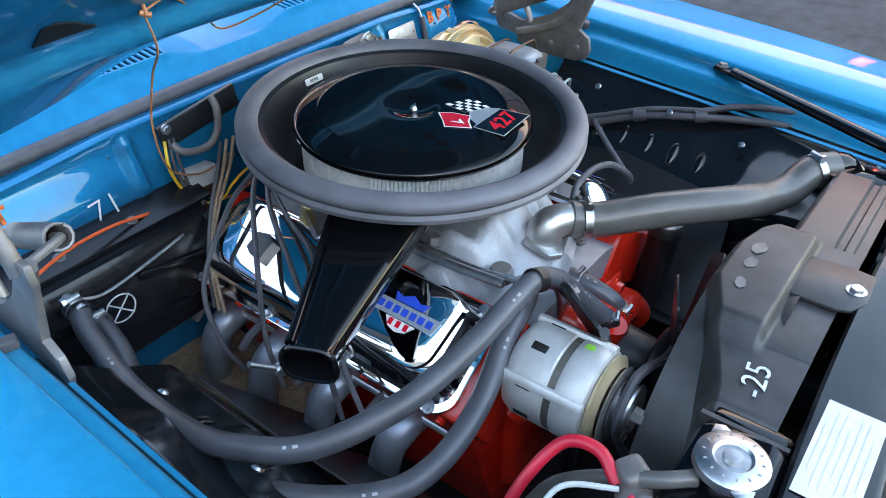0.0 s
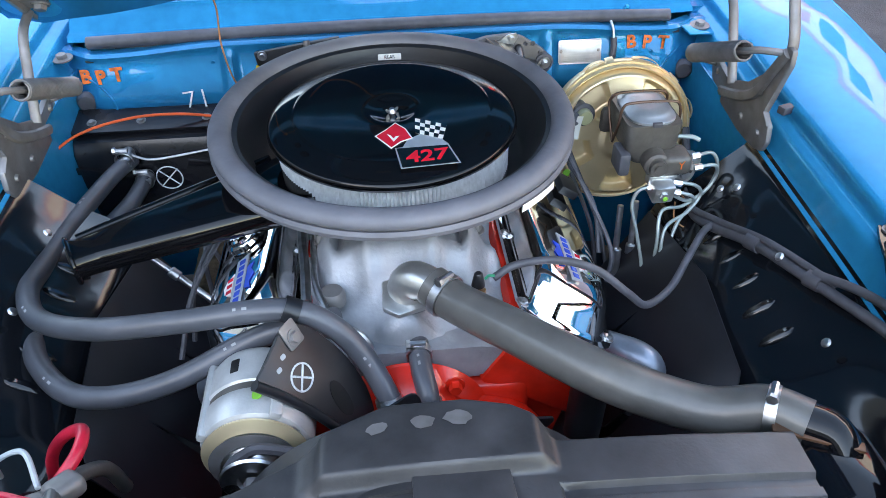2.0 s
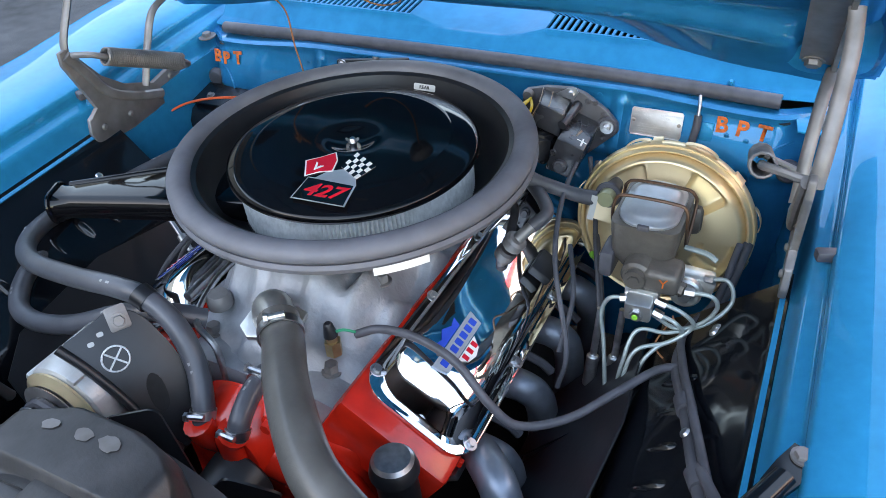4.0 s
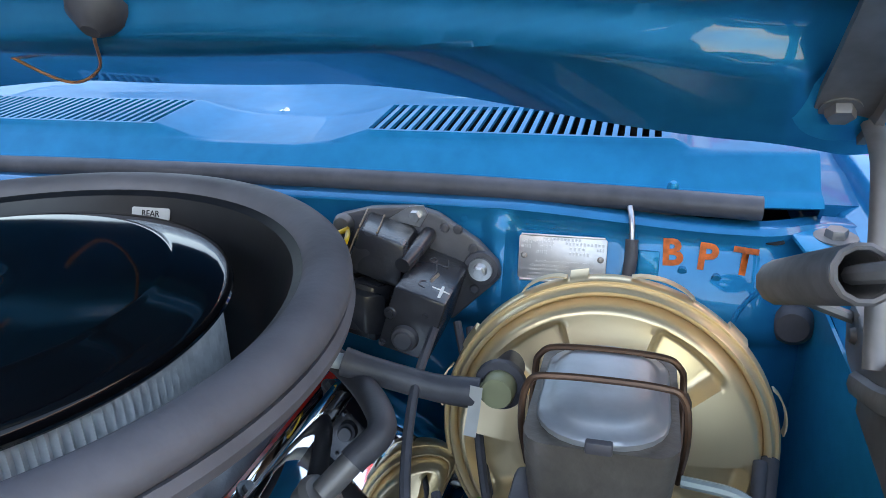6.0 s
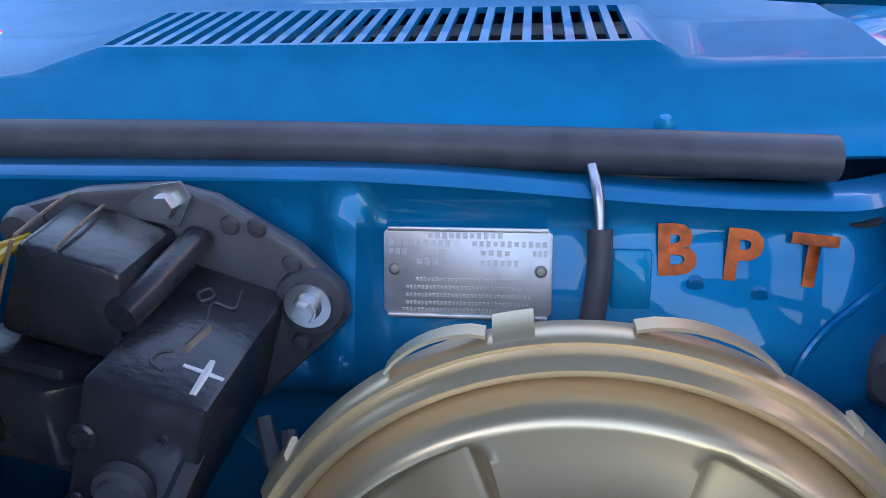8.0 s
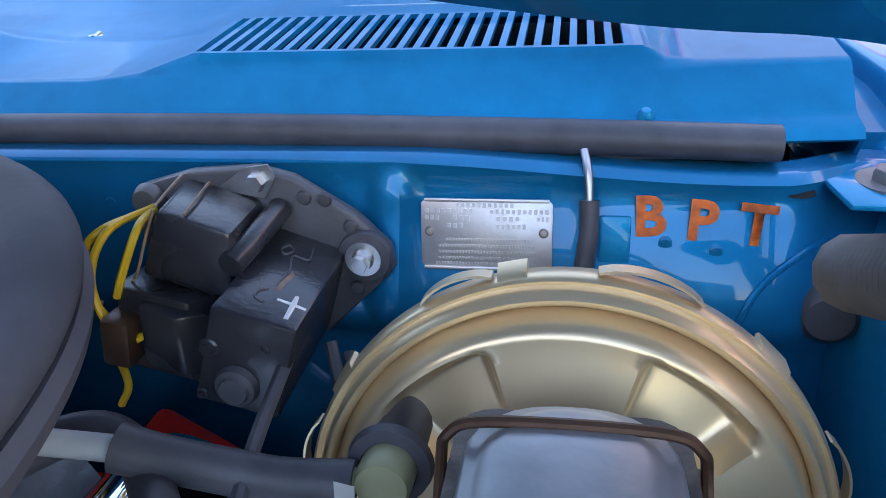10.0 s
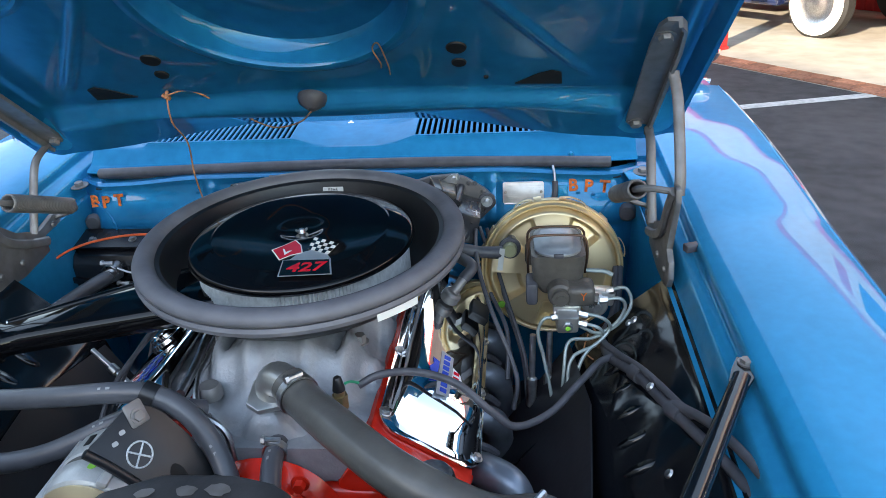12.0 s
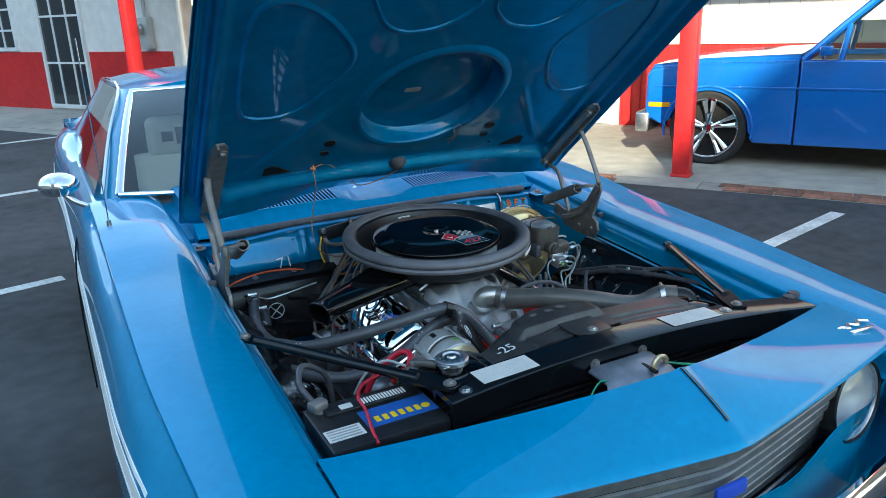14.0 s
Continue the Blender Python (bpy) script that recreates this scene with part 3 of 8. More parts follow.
def front_end():
    # grille
    bars = []
    for k in range(7):
        rows = [[Vector((x, header_front(x)[0] + 0.030 + 0.008 * k + dy, 0.772 - 0.030 * k + dz)) for dy, dz in ((0, 0), (-0.005, -0.004), (-0.004, -0.019), (0.003, -0.022), (0.006, -0.010))] for x in [-0.42 + 0.04 * q for q in range(22)]]
        bars.append(loft(rows))
    g = part("grille", bars[0], GRILLE, car, "dark silver grille of broad horizontal bars")
    for bar in bars[1:]:
        part("grille_bar", bar, GRILLE, g)
    part("grille_trim", tube([(x, header_front(x)[0] + 0.070, 0.560) for x in [-0.42 + 0.06 * q for q in range(15)]], 0.007, 8, 2), STEEL, g, "bright lower trim")
    part("grille_emblem", block(0.075, 0.01, 0.03, pose(0.0, header_front(0)[0] + 0.02, 0.70), 0.004), BLUE_DECAL, g, "blue bow-shaped emblem")
    # near-black sheet puts the shade behind the bars into its colour
    part("grille_shell", sheet(lambda u, v: Vector(((2 * u - 1) * 0.62, header_front((2 * u - 1) * 0.62)[0] + 0.10, 0.77 - 0.30 * v)), 30, 2), DARK, car, "near-black sheet behind the grille")
    for s in (-1, 1):
        m = Matrix.Translation((s * 0.497, -0.985, 0.684)) @ pose(0, 0, 0, 90 - 4, 0, s * 6)
        hl = part("headlight", lathe([(0.093, -0.07), (0.0955, -0.010), (0.0945, -0.002), (0.091, 0.001), (0.089, -0.006), (0.0875, -0.02)], 44, m), BLACK_SATIN, car, "round headlight in a dark recessed ring")
        part("trim_ring", lathe([(0.0890, -0.022), (0.0890, -0.008), (0.0870, -0.004), (0.0845, -0.008), (0.0840, -0.022)], 44, m), STEEL, hl, "bright inner ring")
        part("headlight_lens", lathe([(0, 0.010), (0.03, 0.008), (0.06, 0.001), (0.084, -0.012)], 40, m), LENS, hl, "clear ribbed headlight glass")
        part("reflector", lathe([(0, -0.055), (0.03, -0.048), (0.06, -0.033), (0.084, -0.016)], 40, m), LAMP_SILVER, hl, "silvered reflector bowl")
    # lower valance and corners around the lamps
    def valance(u, v):
        x = (2 * u - 1) * 0.90
        a = abs(x)
        z = 0.60 + 0.07 * smoothstep(0.22, 0.42, a) * (1 - v) - 0.30 * v
        return Vector((x, -1.03 + 0.22 * (a / 0.9) ** 3 + 0.05 * v, z))
    solid(part("valance", sheet(valance, 40, 6), BLUE, car, "blue lower front valance"), 0.003)
    for s in (-1, 1):
        solid(part("lamp_surround", sheet(lambda u, v, s=s: Vector((s * (0.415 + 0.47 * u), -0.935 + 0.15 * u ** 2 + 0.02 * v - 0.02 * (1 - u), 0.775 - 0.20 * v)), 14, 6,
                                          skip=lambda u, v: math.hypot((0.415 + 0.47 * u) - 0.497, 0.775 - 0.20 * v - 0.684) < 0.086), BLUE, car), 0.003)
    part("bumper", tube([(-0.94, -0.78, 0.50), (-0.78, -0.955, 0.50), (-0.5, -1.04, 0.50), (0, -1.10, 0.50), (0.5, -1.04, 0.50), (0.78, -0.955, 0.50), (0.94, -0.78, 0.50)], 0.026, 14, 8, flat=1.9), CHROME, car, "chrome front bumper")


front_end()


# cowl with two louvred vents
def cowl():
    xs = [-0.67, -0.604, -0.600, -0.55, -0.50, -0.478, -0.470, -0.462, 0.462, 0.470, 0.478]
    slots = set()
    for a, b in ((-0.455, -0.135), (0.135, 0.455)):
        count = 26
        step = (b - a) / count
        for i in range(count):
            x = a + step * i
            xs += [x, x + step * 0.58]
            slots.add(round(x + step * 0.29, 4))
        xs.append(b)
    xs = sorted(set(round(x, 5) for x in xs + [-0.09, -0.05, 0, 0.05, 0.09, 0.50, 0.55, 0.600, 0.604, 0.67]))
    prof = [(0.366, 0.893), (0.371, 0.899), (0.385, 0.9025), (0.392, 0.906), (0.4145, 0.932), (0.420, 0.9345), (0.4245, 0.9352), (0.428, 0.9357), (0.432, 0.9362), (0.526, 0.9480), (0.532, 0.9487), (0.540, 0.9490), (0.56, 0.9500), (0.66, 0.962), (0.80, 0.978)]
    bm = bmesh.new()
    def z_of(x, y, z):
        a = abs(x)
        boss = 0.012 * smoothstep(0.105, 0.130, a) * smoothstep(0.486, 0.460, a) * smoothstep(0.4195, 0.4285, y) * smoothstep(0.562, 0.530, y)
        mid = -0.006 * smoothstep(0.10, 0.07, a) * smoothstep(0.40, 0.43, y)
        return z + boss + mid - (0.052 if a > 0.602 else 0.0)
    def y_of(x, y):
        back = 0.026 * smoothstep(0.42, 0.60, abs(x)) * smoothstep(0.50, 0.43, y)
        return max(y, 0.440) if abs(x) > 0.602 else y + back
    vs = [[bm.verts.new((x, y_of(x, y), z_of(x, y, z))) for y, z in prof] for x in xs]
    for i in range(len(xs) - 1):
        mid = round((xs[i] + xs[i + 1]) / 2, 4)
        is_slot = any(abs(mid - q) < 0.002 for q in slots) and xs[i + 1] - xs[i] < 0.0085
        for j in range(len(prof) - 1):
            if is_slot and abs(prof[j][0] - 0.432) < 1e-6:
                continue
            bm.faces.new((vs[i][j], vs[i + 1][j], vs[i + 1][j + 1], vs[i][j + 1]))
    ob = part("cowl_panel", bm, BLUE_COWL, car, "blue cowl panel with two louvred air vents")
    solid(ob, 0.004)
    # dark boxes stand in for the shade below the slots
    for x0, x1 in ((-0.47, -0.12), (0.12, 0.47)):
        part("vent_shade_box", box(x0, x1, 0.420, 0.545, 0.86, 0.905), DARK, ob, "dark box below the vent slots")
    part("washer_nozzle", merged(rod((-0.03, 0.56, 0.930), (-0.03, 0.558, 0.944), 0.010, 12, bevel=0.003), rod((-0.03, 0.555, 0.941), (-0.03, 0.566, 0.944), 0.004, 8)), CHROME, ob)
    part("seal_stud", lathe([(0, 0.012), (0.003, 0.0115), (0.0055, 0.008), (0.006, 0), (0, 0)], 16, pose(0.463, 0.388, 0.9035, 20)), BLUE, ob, "painted stud")
    # rubber seal along the front edge
    part("hood_seal", merged(tube([(-0.556, 0.371, 0.898), (-0.2, 0.375, 0.9025), (0.15, 0.375, 0.9035), (0.38, 0.371, 0.901), (0.542, 0.366, 0.8975)], 0.0135, 14, 8, flat=0.85),
                             box(-0.55, 0.53, 0.368, 0.378, 0.8865, 0.895)), RUBBER, car, "black rubber hood seal along the cowl")


cowl()


# firewall with pressed ribs
def firewall():
    ribs = (-0.30, 0.302)

    def f(u, v):
        x = (2 * u - 1) * 0.64
        if v < 0.08:
            t = v / 0.08
            y, z = 0.372 - 0.026 * t, 0.893
        else:
            t = (v - 0.08) / 0.92
            z = 0.893 - 0.507 * t
            y = 0.344 - 0.026 * smoothstep(0.886, 0.79, z) + 0.010 * smoothstep(0.785, 0.775, z) - 0.02 * smoothstep(0.76, 0.5, z)
            y += 0.004 * smoothstep(0.893, 0.882, z)
        for r in ribs:
            y -= 0.009 * smoothstep(0.016, 0.005, abs(x - r)) * smoothstep(0.78, 0.80, z) * smoothstep(0.888, 0.875, z)
        if 0.305 < x < 0.432:
            y += 0.003 * smoothstep(0.305, 0.318, x) * smoothstep(0.432, 0.42, x) * smoothstep(0.888, 0.872, z)
        z -= 0.012 * smoothstep(0.30, 0.52, abs(x)) * smoothstep(0.84, 0.89, z) + 0.008 * smoothstep(0.55, 0.64, abs(x))
        y += 0.05 * smoothstep(0.54, 0.62, abs(x))
        return Vector((x, y, z))
    ob = part("firewall", sheet(f, 200, 70), BLUE_SHADED, car, "blue firewall with pressed ribs")
    solid(ob, 0.003, 1.0)
    for x, z in ((0.264, 0.877), (0.475, 0.842), (0.505, 0.838), (0.36, 0.80), (0.10, 0.86), (-0.10, 0.86), (-0.33, 0.86)):
        part("plug", lathe([(0, 0.003), (0.004, 0.0025), (0.0055, 0), (0, -0.001)], 12, along((x, fw_y(z) - 0.001, z), (x, fw_y(z) - 1, z))), BLUE_SHADED, ob)
    return ob


def fw_y(z):
    return 0.348 - 0.026 * smoothstep(0.886, 0.79, z) + 0.010 * smoothstep(0.785, 0.775, z) - 0.02 * smoothstep(0.76, 0.5, z)


firewall_ob = firewall()


# inner fenders
def inner_fender(s):
    def f(u, v):
        y = -0.66 + 0.73 * u
        top = edge_height(y, s) - 0.068
        x = float(np.interp(v, (0, 0.15, 0.4, 0.6, 0.7, 1), (0.612, 0.60, 0.52, 0.46, 0.445, 0.44)))
        drop = float(np.interp(v, (0, 0.15, 0.4, 0.6, 0.7, 1), (0, 0.02, 0.085, 0.13, 0.17, 0.42)))
        dip = 0.05 * smoothstep(-0.36, -0.52, y) * smoothstep(0.1, 0.5, v)
        drop += (0.006 * math.sin(y * 9.0) + 0.006 * noise.noise(Vector((y * 12, v * 5, s * 3.0)))) * smoothstep(0.1, 0.4, v)
        return Vector((s * (x + dip), y, top - drop))
    ob = part("inner_fender", sheet(f, 60, 34), BLACK_GLOSS, car, "glossy black inner fender panel")
    solid(ob, 0.003)
    # four raised louvres down the slope of the panel
    d, nrm = Vector((-s * 0.786, 0, -0.617)), Vector((-s * 0.617, 0, 0.786))
    for k in range(5):
        y = -0.075 - 0.055 * k
        c = Vector((s * 0.512, y, edge_height(y, s) - 0.068 - 0.092))
        rings = []
        for q in range(9):
            t = -1 + q / 4
            w = max(0.02, (1 - t * t) ** 0.5)
            rings.append([c + d * (0.031 * t) + Vector((0, 0.0105 * w * math.cos(b), 0)) + nrm * (0.008 * w * max(0.0, math.sin(b)) * (1.0 if math.cos(b) < 0 else 0.75) + 0.004) for b in (math.pi * r / 8 for r in range(9))])
        part("louvre", loft(rings, caps=False, closed=False), BLACK_GLOSS, ob)
    for y, z in ((0.0, 0.735), (-0.05, 0.77), (-0.36, 0.73), (-0.21, 0.755)):
        part("screw", lathe([(0, 0.004), (0.005, 0.003), (0.007, 0)], 12, along((s * 0.535, y, z), (s * 0.2, y, z + 0.3))), STEEL, ob)
    # matte flap hanging between the panel and the frame
    m = Matrix(((0, s * 0.6, -s * 0.8, s * (0.445 - 0.665 * 0.6)), (1, 0, 0, 0), (0, 0.8, 0.6, 0.665 * 0.2), (0, 0, 0, 1)))
    part("rubber_flap", plate([(0.05, 0.66), (-0.16, 0.69), (-0.34, 0.665), (-0.40, 0.62), (-0.42, 0.42), (-0.285, 0.42), (-0.275, 0.57), (-0.262, 0.42), (-0.13, 0.42), (-0.12, 0.56), (-0.105, 0.42), (0.02, 0.42)], 0.003, m), BLACK_MATTE, car, "matte black rubber splash flap")


for s_ in (-1, 1):
    solid(part("cowl_side_panel", sheet(lambda u, v, s_=s_: Vector((s_ * (0.604 - 0.03 * smoothstep(0.2, 1.0, v) - 0.012 * u), 0.065 + 0.305 * u, edge_height(0.065 + 0.305 * u, s_) - 0.066 - 0.40 * v)), 12, 12), BLUE, car, "blue cowl side panel below the hinge"), 0.003)
inner_fender(1)
inner_fender(-1)
part("insulation_mat", sheet(lambda u, v: Vector((-0.43 + 0.21 * u, 0.03 + 0.30 * v, 0.445 + 0.03 * v + 0.004 * noise.noise(Vector((u * 9, v * 12, 0))))), 30, 40), TAN_MAT, car, "tan fibrous insulation mat")
# added dark plate under the bay, so that no daylight shows from below
part("bay_floor_blocker", box(-0.62, 0.62, -0.72, 0.36, 0.24, 0.27, 0.004), DARK, car, "dark added plate closing off the underside of the bay")
for s in (-1, 1):
    part("frame_rail", box(s * 0.40 - 0.05, s * 0.40 + 0.05, -0.9, 0.35, 0.28, 0.40, 0.01), BLACK_SATIN, car, "black frame rail")


# radiator support
def support_y(x):
    return -0.735 - 0.035 * (abs(x - 0.02) / 0.6) ** 2


def support_z(x):
    return 0.838 - 0.032 * (abs(x) / 0.62) ** 2


def radiator_support():
    prof = ((0.078, -0.10), (0.078, -0.004), (0.074, 0.0), (0.006, 0.0), (0.0, -0.004), (-0.002, -0.055), (0.004, -0.06), (0.010, -0.052), (0.012, -0.012), (0.068, -0.012), (0.068, -0.10))
    rings = []
    for i in range(41):
        x = -0.372 + 1.002 * i / 40
        rings.append([Vector((x, support_y(x) + a, support_z(x) + b)) for a, b in prof])
    sup = part("radiator_support", loft(rings), BLACK_GLOSS, car, "glossy black radiator support panel")
    for x in (-0.027, 0.102):
        part("support_bolt", bolt((x, support_y(x) - 0.002, support_z(x) - 0.030), (0, -1, 0), 0.0075, 0.006, 0.012), DULL_STEEL, sup)
    for x, dx in ((-0.225, 0.065), (0.277, 0.075)):
        lb = part("data_label", plate([(-dx, -0.028), (dx, -0.028), (dx, 0.028), (-dx, 0.028)], 0.0006,
                                      Matrix.Translation((x, support_y(x) + 0.040, support_z(x) + 0.0012)) @ pose(0, 0, 0, 0, math.degrees(0.032 * 2 * x / 0.62 ** 2), 0)), LABEL_WHITE, sup, "white paper data label")
        for k in range(7):
            w = dx * (0.9 if k % 3 else 0.6)
            part("print_bar", block(w * 1.8, 0.0022, 0.0004, Matrix.Translation((x, support_y(x) + 0.018 + 0.0072 * k, support_z(x) + 0.0022)) @ pose(0, 0, 0, 0, math.degrees(0.032 * 2 * x / 0.62 ** 2), 0), 0), PRINT_PALE, lb)
    part("support_bolt", bolt((0.385, support_y(0.385) + 0.04, support_z(0.385) + 0.001), (0, 0, 1), 0.009, 0.005, 0.014), STEEL, sup)
    part("support_bolt", bolt((-0.33, support_y(-0.33) + 0.02, support_z(-0.33) + 0.001), (0, 0, 1), 0.009, 0.006, 0.013), STEEL, sup)
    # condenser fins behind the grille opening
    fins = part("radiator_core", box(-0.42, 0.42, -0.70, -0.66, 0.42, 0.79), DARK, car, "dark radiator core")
    for k in range(22):
        z = 0.775 - 0.014 * k
        part("core_fin", box(-0.41, 0.41, -0.712, -0.701, z, z + 0.006), BLACK_SATIN, fins)
    # grey hood latch plate from the support forward to the header panel
    lp = part("latch_plate", loft([[Vector((0.037 + sx * w, y, z)) for sx, z in ((-1, z0), (-0.86, z0 + 0.006), (0.86, z0 + 0.006), (1, z0), (1, z0 - 0.004), (-1, z0 - 0.004))]
                                   for y, z0, w in ((-0.742, 0.800, 0.085), (-0.80, 0.795, 0.085), (-0.83, 0.77, 0.10), (-0.86, 0.70, 0.11), (-0.88, 0.60, 0.11))]), HEADER_GREY, car, "grey hood latch support plate")
    part("latch_spring", tube([(0.095 + 0.02 * math.cos(a), -0.795 - 0.002 * a, 0.80 + 0.018 * math.sin(a)) for a in (0.3 * k for k in range(16))], 0.006, 8, 2), GOLD, lp, "brass-coloured latch spring")
    # dark bar in place of the shaded latch slot
    part("latch_slot_shade", box(0.062, 0.070, -0.82, -0.775, 0.797, 0.803), DARK, lp)
    for pts in ([(-0.10, -0.80, 0.72), (-0.09, -0.80, 0.775), (-0.05, -0.79, 0.80), (-0.02, -0.82, 0.78)], [(-0.13, -0.80, 0.70), (-0.12, -0.79, 0.77), (-0.09, -0.80, 0.74)], [(0.13, -0.76, 0.785), (0.17, -0.80, 0.782), (0.24, -0.85, 0.785)], [(0.13, -0.75, 0.78), (0.18, -0.79, 0.777), (0.25, -0.85, 0.78)]):
        part("green_wire", tube(pts, 0.002, 6), GREEN_WIRE, car, "thin green wire")


radiator_support()


# struts from the support to the fenders
def strut(top, low):
    a, b = Vector(top), Vector(low)
    d = (b - a).normalized()
    body = tube([a + d * 0.03, a + d * 0.2, b - d * 0.12, b - d * 0.07], [0.012, 0.0130, 0.0130, 0.012], 12, 6, flat=0.8)
    e = part("brace_strut", body, BLACK_GLOSS, car, "glossy black diagonal brace strut")
    side = d.cross(Vector((0, 0, 1))).normalized()
    for p, q, w in ((a - d * 0.01, a + d * 0.05, 0.015), (b - d * 0.10, b + d * 0.015, 0.024)):
        up = side.cross(d)
        part("strut_end", loft([[c + side * sx * ww + up * sz * 0.003 for sx, sz in ((-1, -1), (1, -1), (1, 1), (-1, 1))] for c, ww in ((p, w), ((p + q) / 2, w), (q, w * 0.8))]), BLACK_GLOSS, e)
    part("strut_bolt", bolt(b + Vector((0, 0, 0.005)), (0, 0, 1), 0.009, 0.006, 0.013), DULL_STEEL, e)
    part("strut_bolt", bolt(a + Vector((0, 0, 0.004)), (0, 0, 1), 0.009, 0.006, 0.012), DULL_STEEL, e)


strut((0.645, -0.262, 0.826), (0.428, -0.702, 0.826))
strut((-0.640, -0.300, 0.850), (-0.352, -0.704, 0.836))


# hood hinges
def hinge(s):
    X = lambda x, y, z: Vector((s * x, y, z))
    pl = []
    for v, w in ((0.0, 0.020), (0.03, 0.024), (0.30, 0.024), (0.36, 0.020), (0.375, 0.010)):
        c = on_hood(0, v, 0)
        pl.append([c + X(0.578 - w, 0, 0) - HOOD_N * 0.004, c + X(0.578 + w, 0, 0) - HOOD_N * 0.004, c + X(0.578 + w, 0, 0) + HOOD_N * 0.014, c + X(0.578 + w - 0.006, 0, 0) + HOOD_N * 0.014,
                   c + X(0.578 + w - 0.006, 0, 0) + HOOD_N * 0.003, c + X(0.578 - w, 0, 0) + HOOD_N * 0.003])
    hg = part("hood_hinge", loft(pl), DULL_STEEL, car, "dull grey steel hood hinge with a coil spring")
    for v in (0.035, 0.335):
        c = on_hood(0, v, 0) + X(0.572, 0, 0)
        part("hinge_bolt", bolt(c + HOOD_N * 0.003, HOOD_N, 0.011, 0.009, 0.015), DULL_STEEL, hg)
    front = [on_hood(s * 0.602, 0.235, 0) + HOOD_N * 0.008, X(0.607, 0.090, 1.090), X(0.607, 0.056, 1.035), X(0.606, 0.026, 0.985), X(0.605, 0.020, 0.955)]
    rear = [on_hood(s * 0.598, 0.02, 0) + HOOD_N * 0.008, X(0.594, 0.225, 0.975), X(0.592, 0.190, 0.925), X(0.592, 0.155, 0.850)]
    part("hinge_arm", tube(front, 0.0095, 10, 6, flat=0.6), DULL_STEEL, hg)
    part("hinge_arm", tube(rear, 0.0085, 10, 6, flat=0.6), DULL_STEEL, hg)
    # stamped side plate with a lobed foot
    m = Matrix(((0, 0, s, s * 0.596), (1, 0, 0, 0), (0, 1, 0, 0), (0, 0, 0, 1)))
    part("hinge_bracket", plate([(0.002, 0.972), (0.018, 0.974), (0.034, 0.956), (0.066, 0.904), (0.112, 0.868), (0.178, 0.843), (0.226, 0.860), (0.246, 0.862), (0.256, 0.846), (0.246, 0.822), (0.192, 0.794), (0.105, 0.784), (0.044, 0.783), (0.018, 0.792), (0.008, 0.812), (0.014, 0.840), (0.042, 0.852), (0.022, 0.896), (0.0, 0.948)], 0.010, m, 0.003), DULL_STEEL, hg, "stamped steel hinge bracket")
    part("hinge_flange", tube([X(0.594, 0.012, 0.965), X(0.592, 0.040, 0.920), X(0.592, 0.072, 0.872), X(0.592, 0.125, 0.842), X(0.592, 0.190, 0.820)], 0.006, 8, 5, flat=1.6), DULL_STEEL, hg)
    for y, z in ((0.040, 0.815), (0.105, 0.812), (0.180, 0.822), (0.225, 0.842), (0.060, 0.880)):
        part("hinge_rivet", lathe([(0, 0.006), (0.005, 0.005), (0.0075, 0)], 12, along(X(0.597, y, z), X(0.0, y, z))), DULL_STEEL, hg)
    a, b = X(0.545, 0.050, 0.956), X(0.535, 0.206, 0.888)
    d = (b - a).normalized()
    u = d.orthogonal().normalized()
    w = d.cross(u)
    turns, seg = 40, 12
    L = (b - a).length
    coil = [a + d * (L * i / (turns * seg)) + 0.0148 * (math.cos(2 * math.pi * i / seg) * u + math.sin(2 * math.pi * i / seg) * w) for i in range(turns * seg + 1)]
    sp = part("coil_spring", tube(coil, 0.00225, 6, 1, smooth=False), DULL_STEEL, hg, "grey coil spring")
    part("spring_hook", tube([a + d * 0.02, a - d * 0.005, a - d * 0.022 + X(0.012, 0, 0), X(0.600, 0.018, 0.962)], 0.0055, 8), DULL_STEEL, sp)
    part("spring_hook", tube([b - d * 0.01, b + d * 0.012, X(0.55, 0.236, 0.868), X(0.597, 0.240, 0.850)], 0.005, 8), DULL_STEEL, sp)
    # rubber buffers and clip on the fender lip
    part("rubber_plug", lathe([(0, 0.014), (0.014, 0.013), (0.019, 0.008), (0.020, 0), (0, 0)], 20, along((s * 0.575, 0.335, 0.80), (s * 0.53, 0.0, 0.80))), RUBBER, car, "round black rubber plug")
    part("fender_clip", merged(block(0.03, 0.016, 0.014, pose(s * 0.640, 0.045, edge_height(0.04, s) - 0.008, 0, 0, 20 * s), 0.003)), RUBBER, car, "black rubber fender bumper")


hinge(1)
hinge(-1)


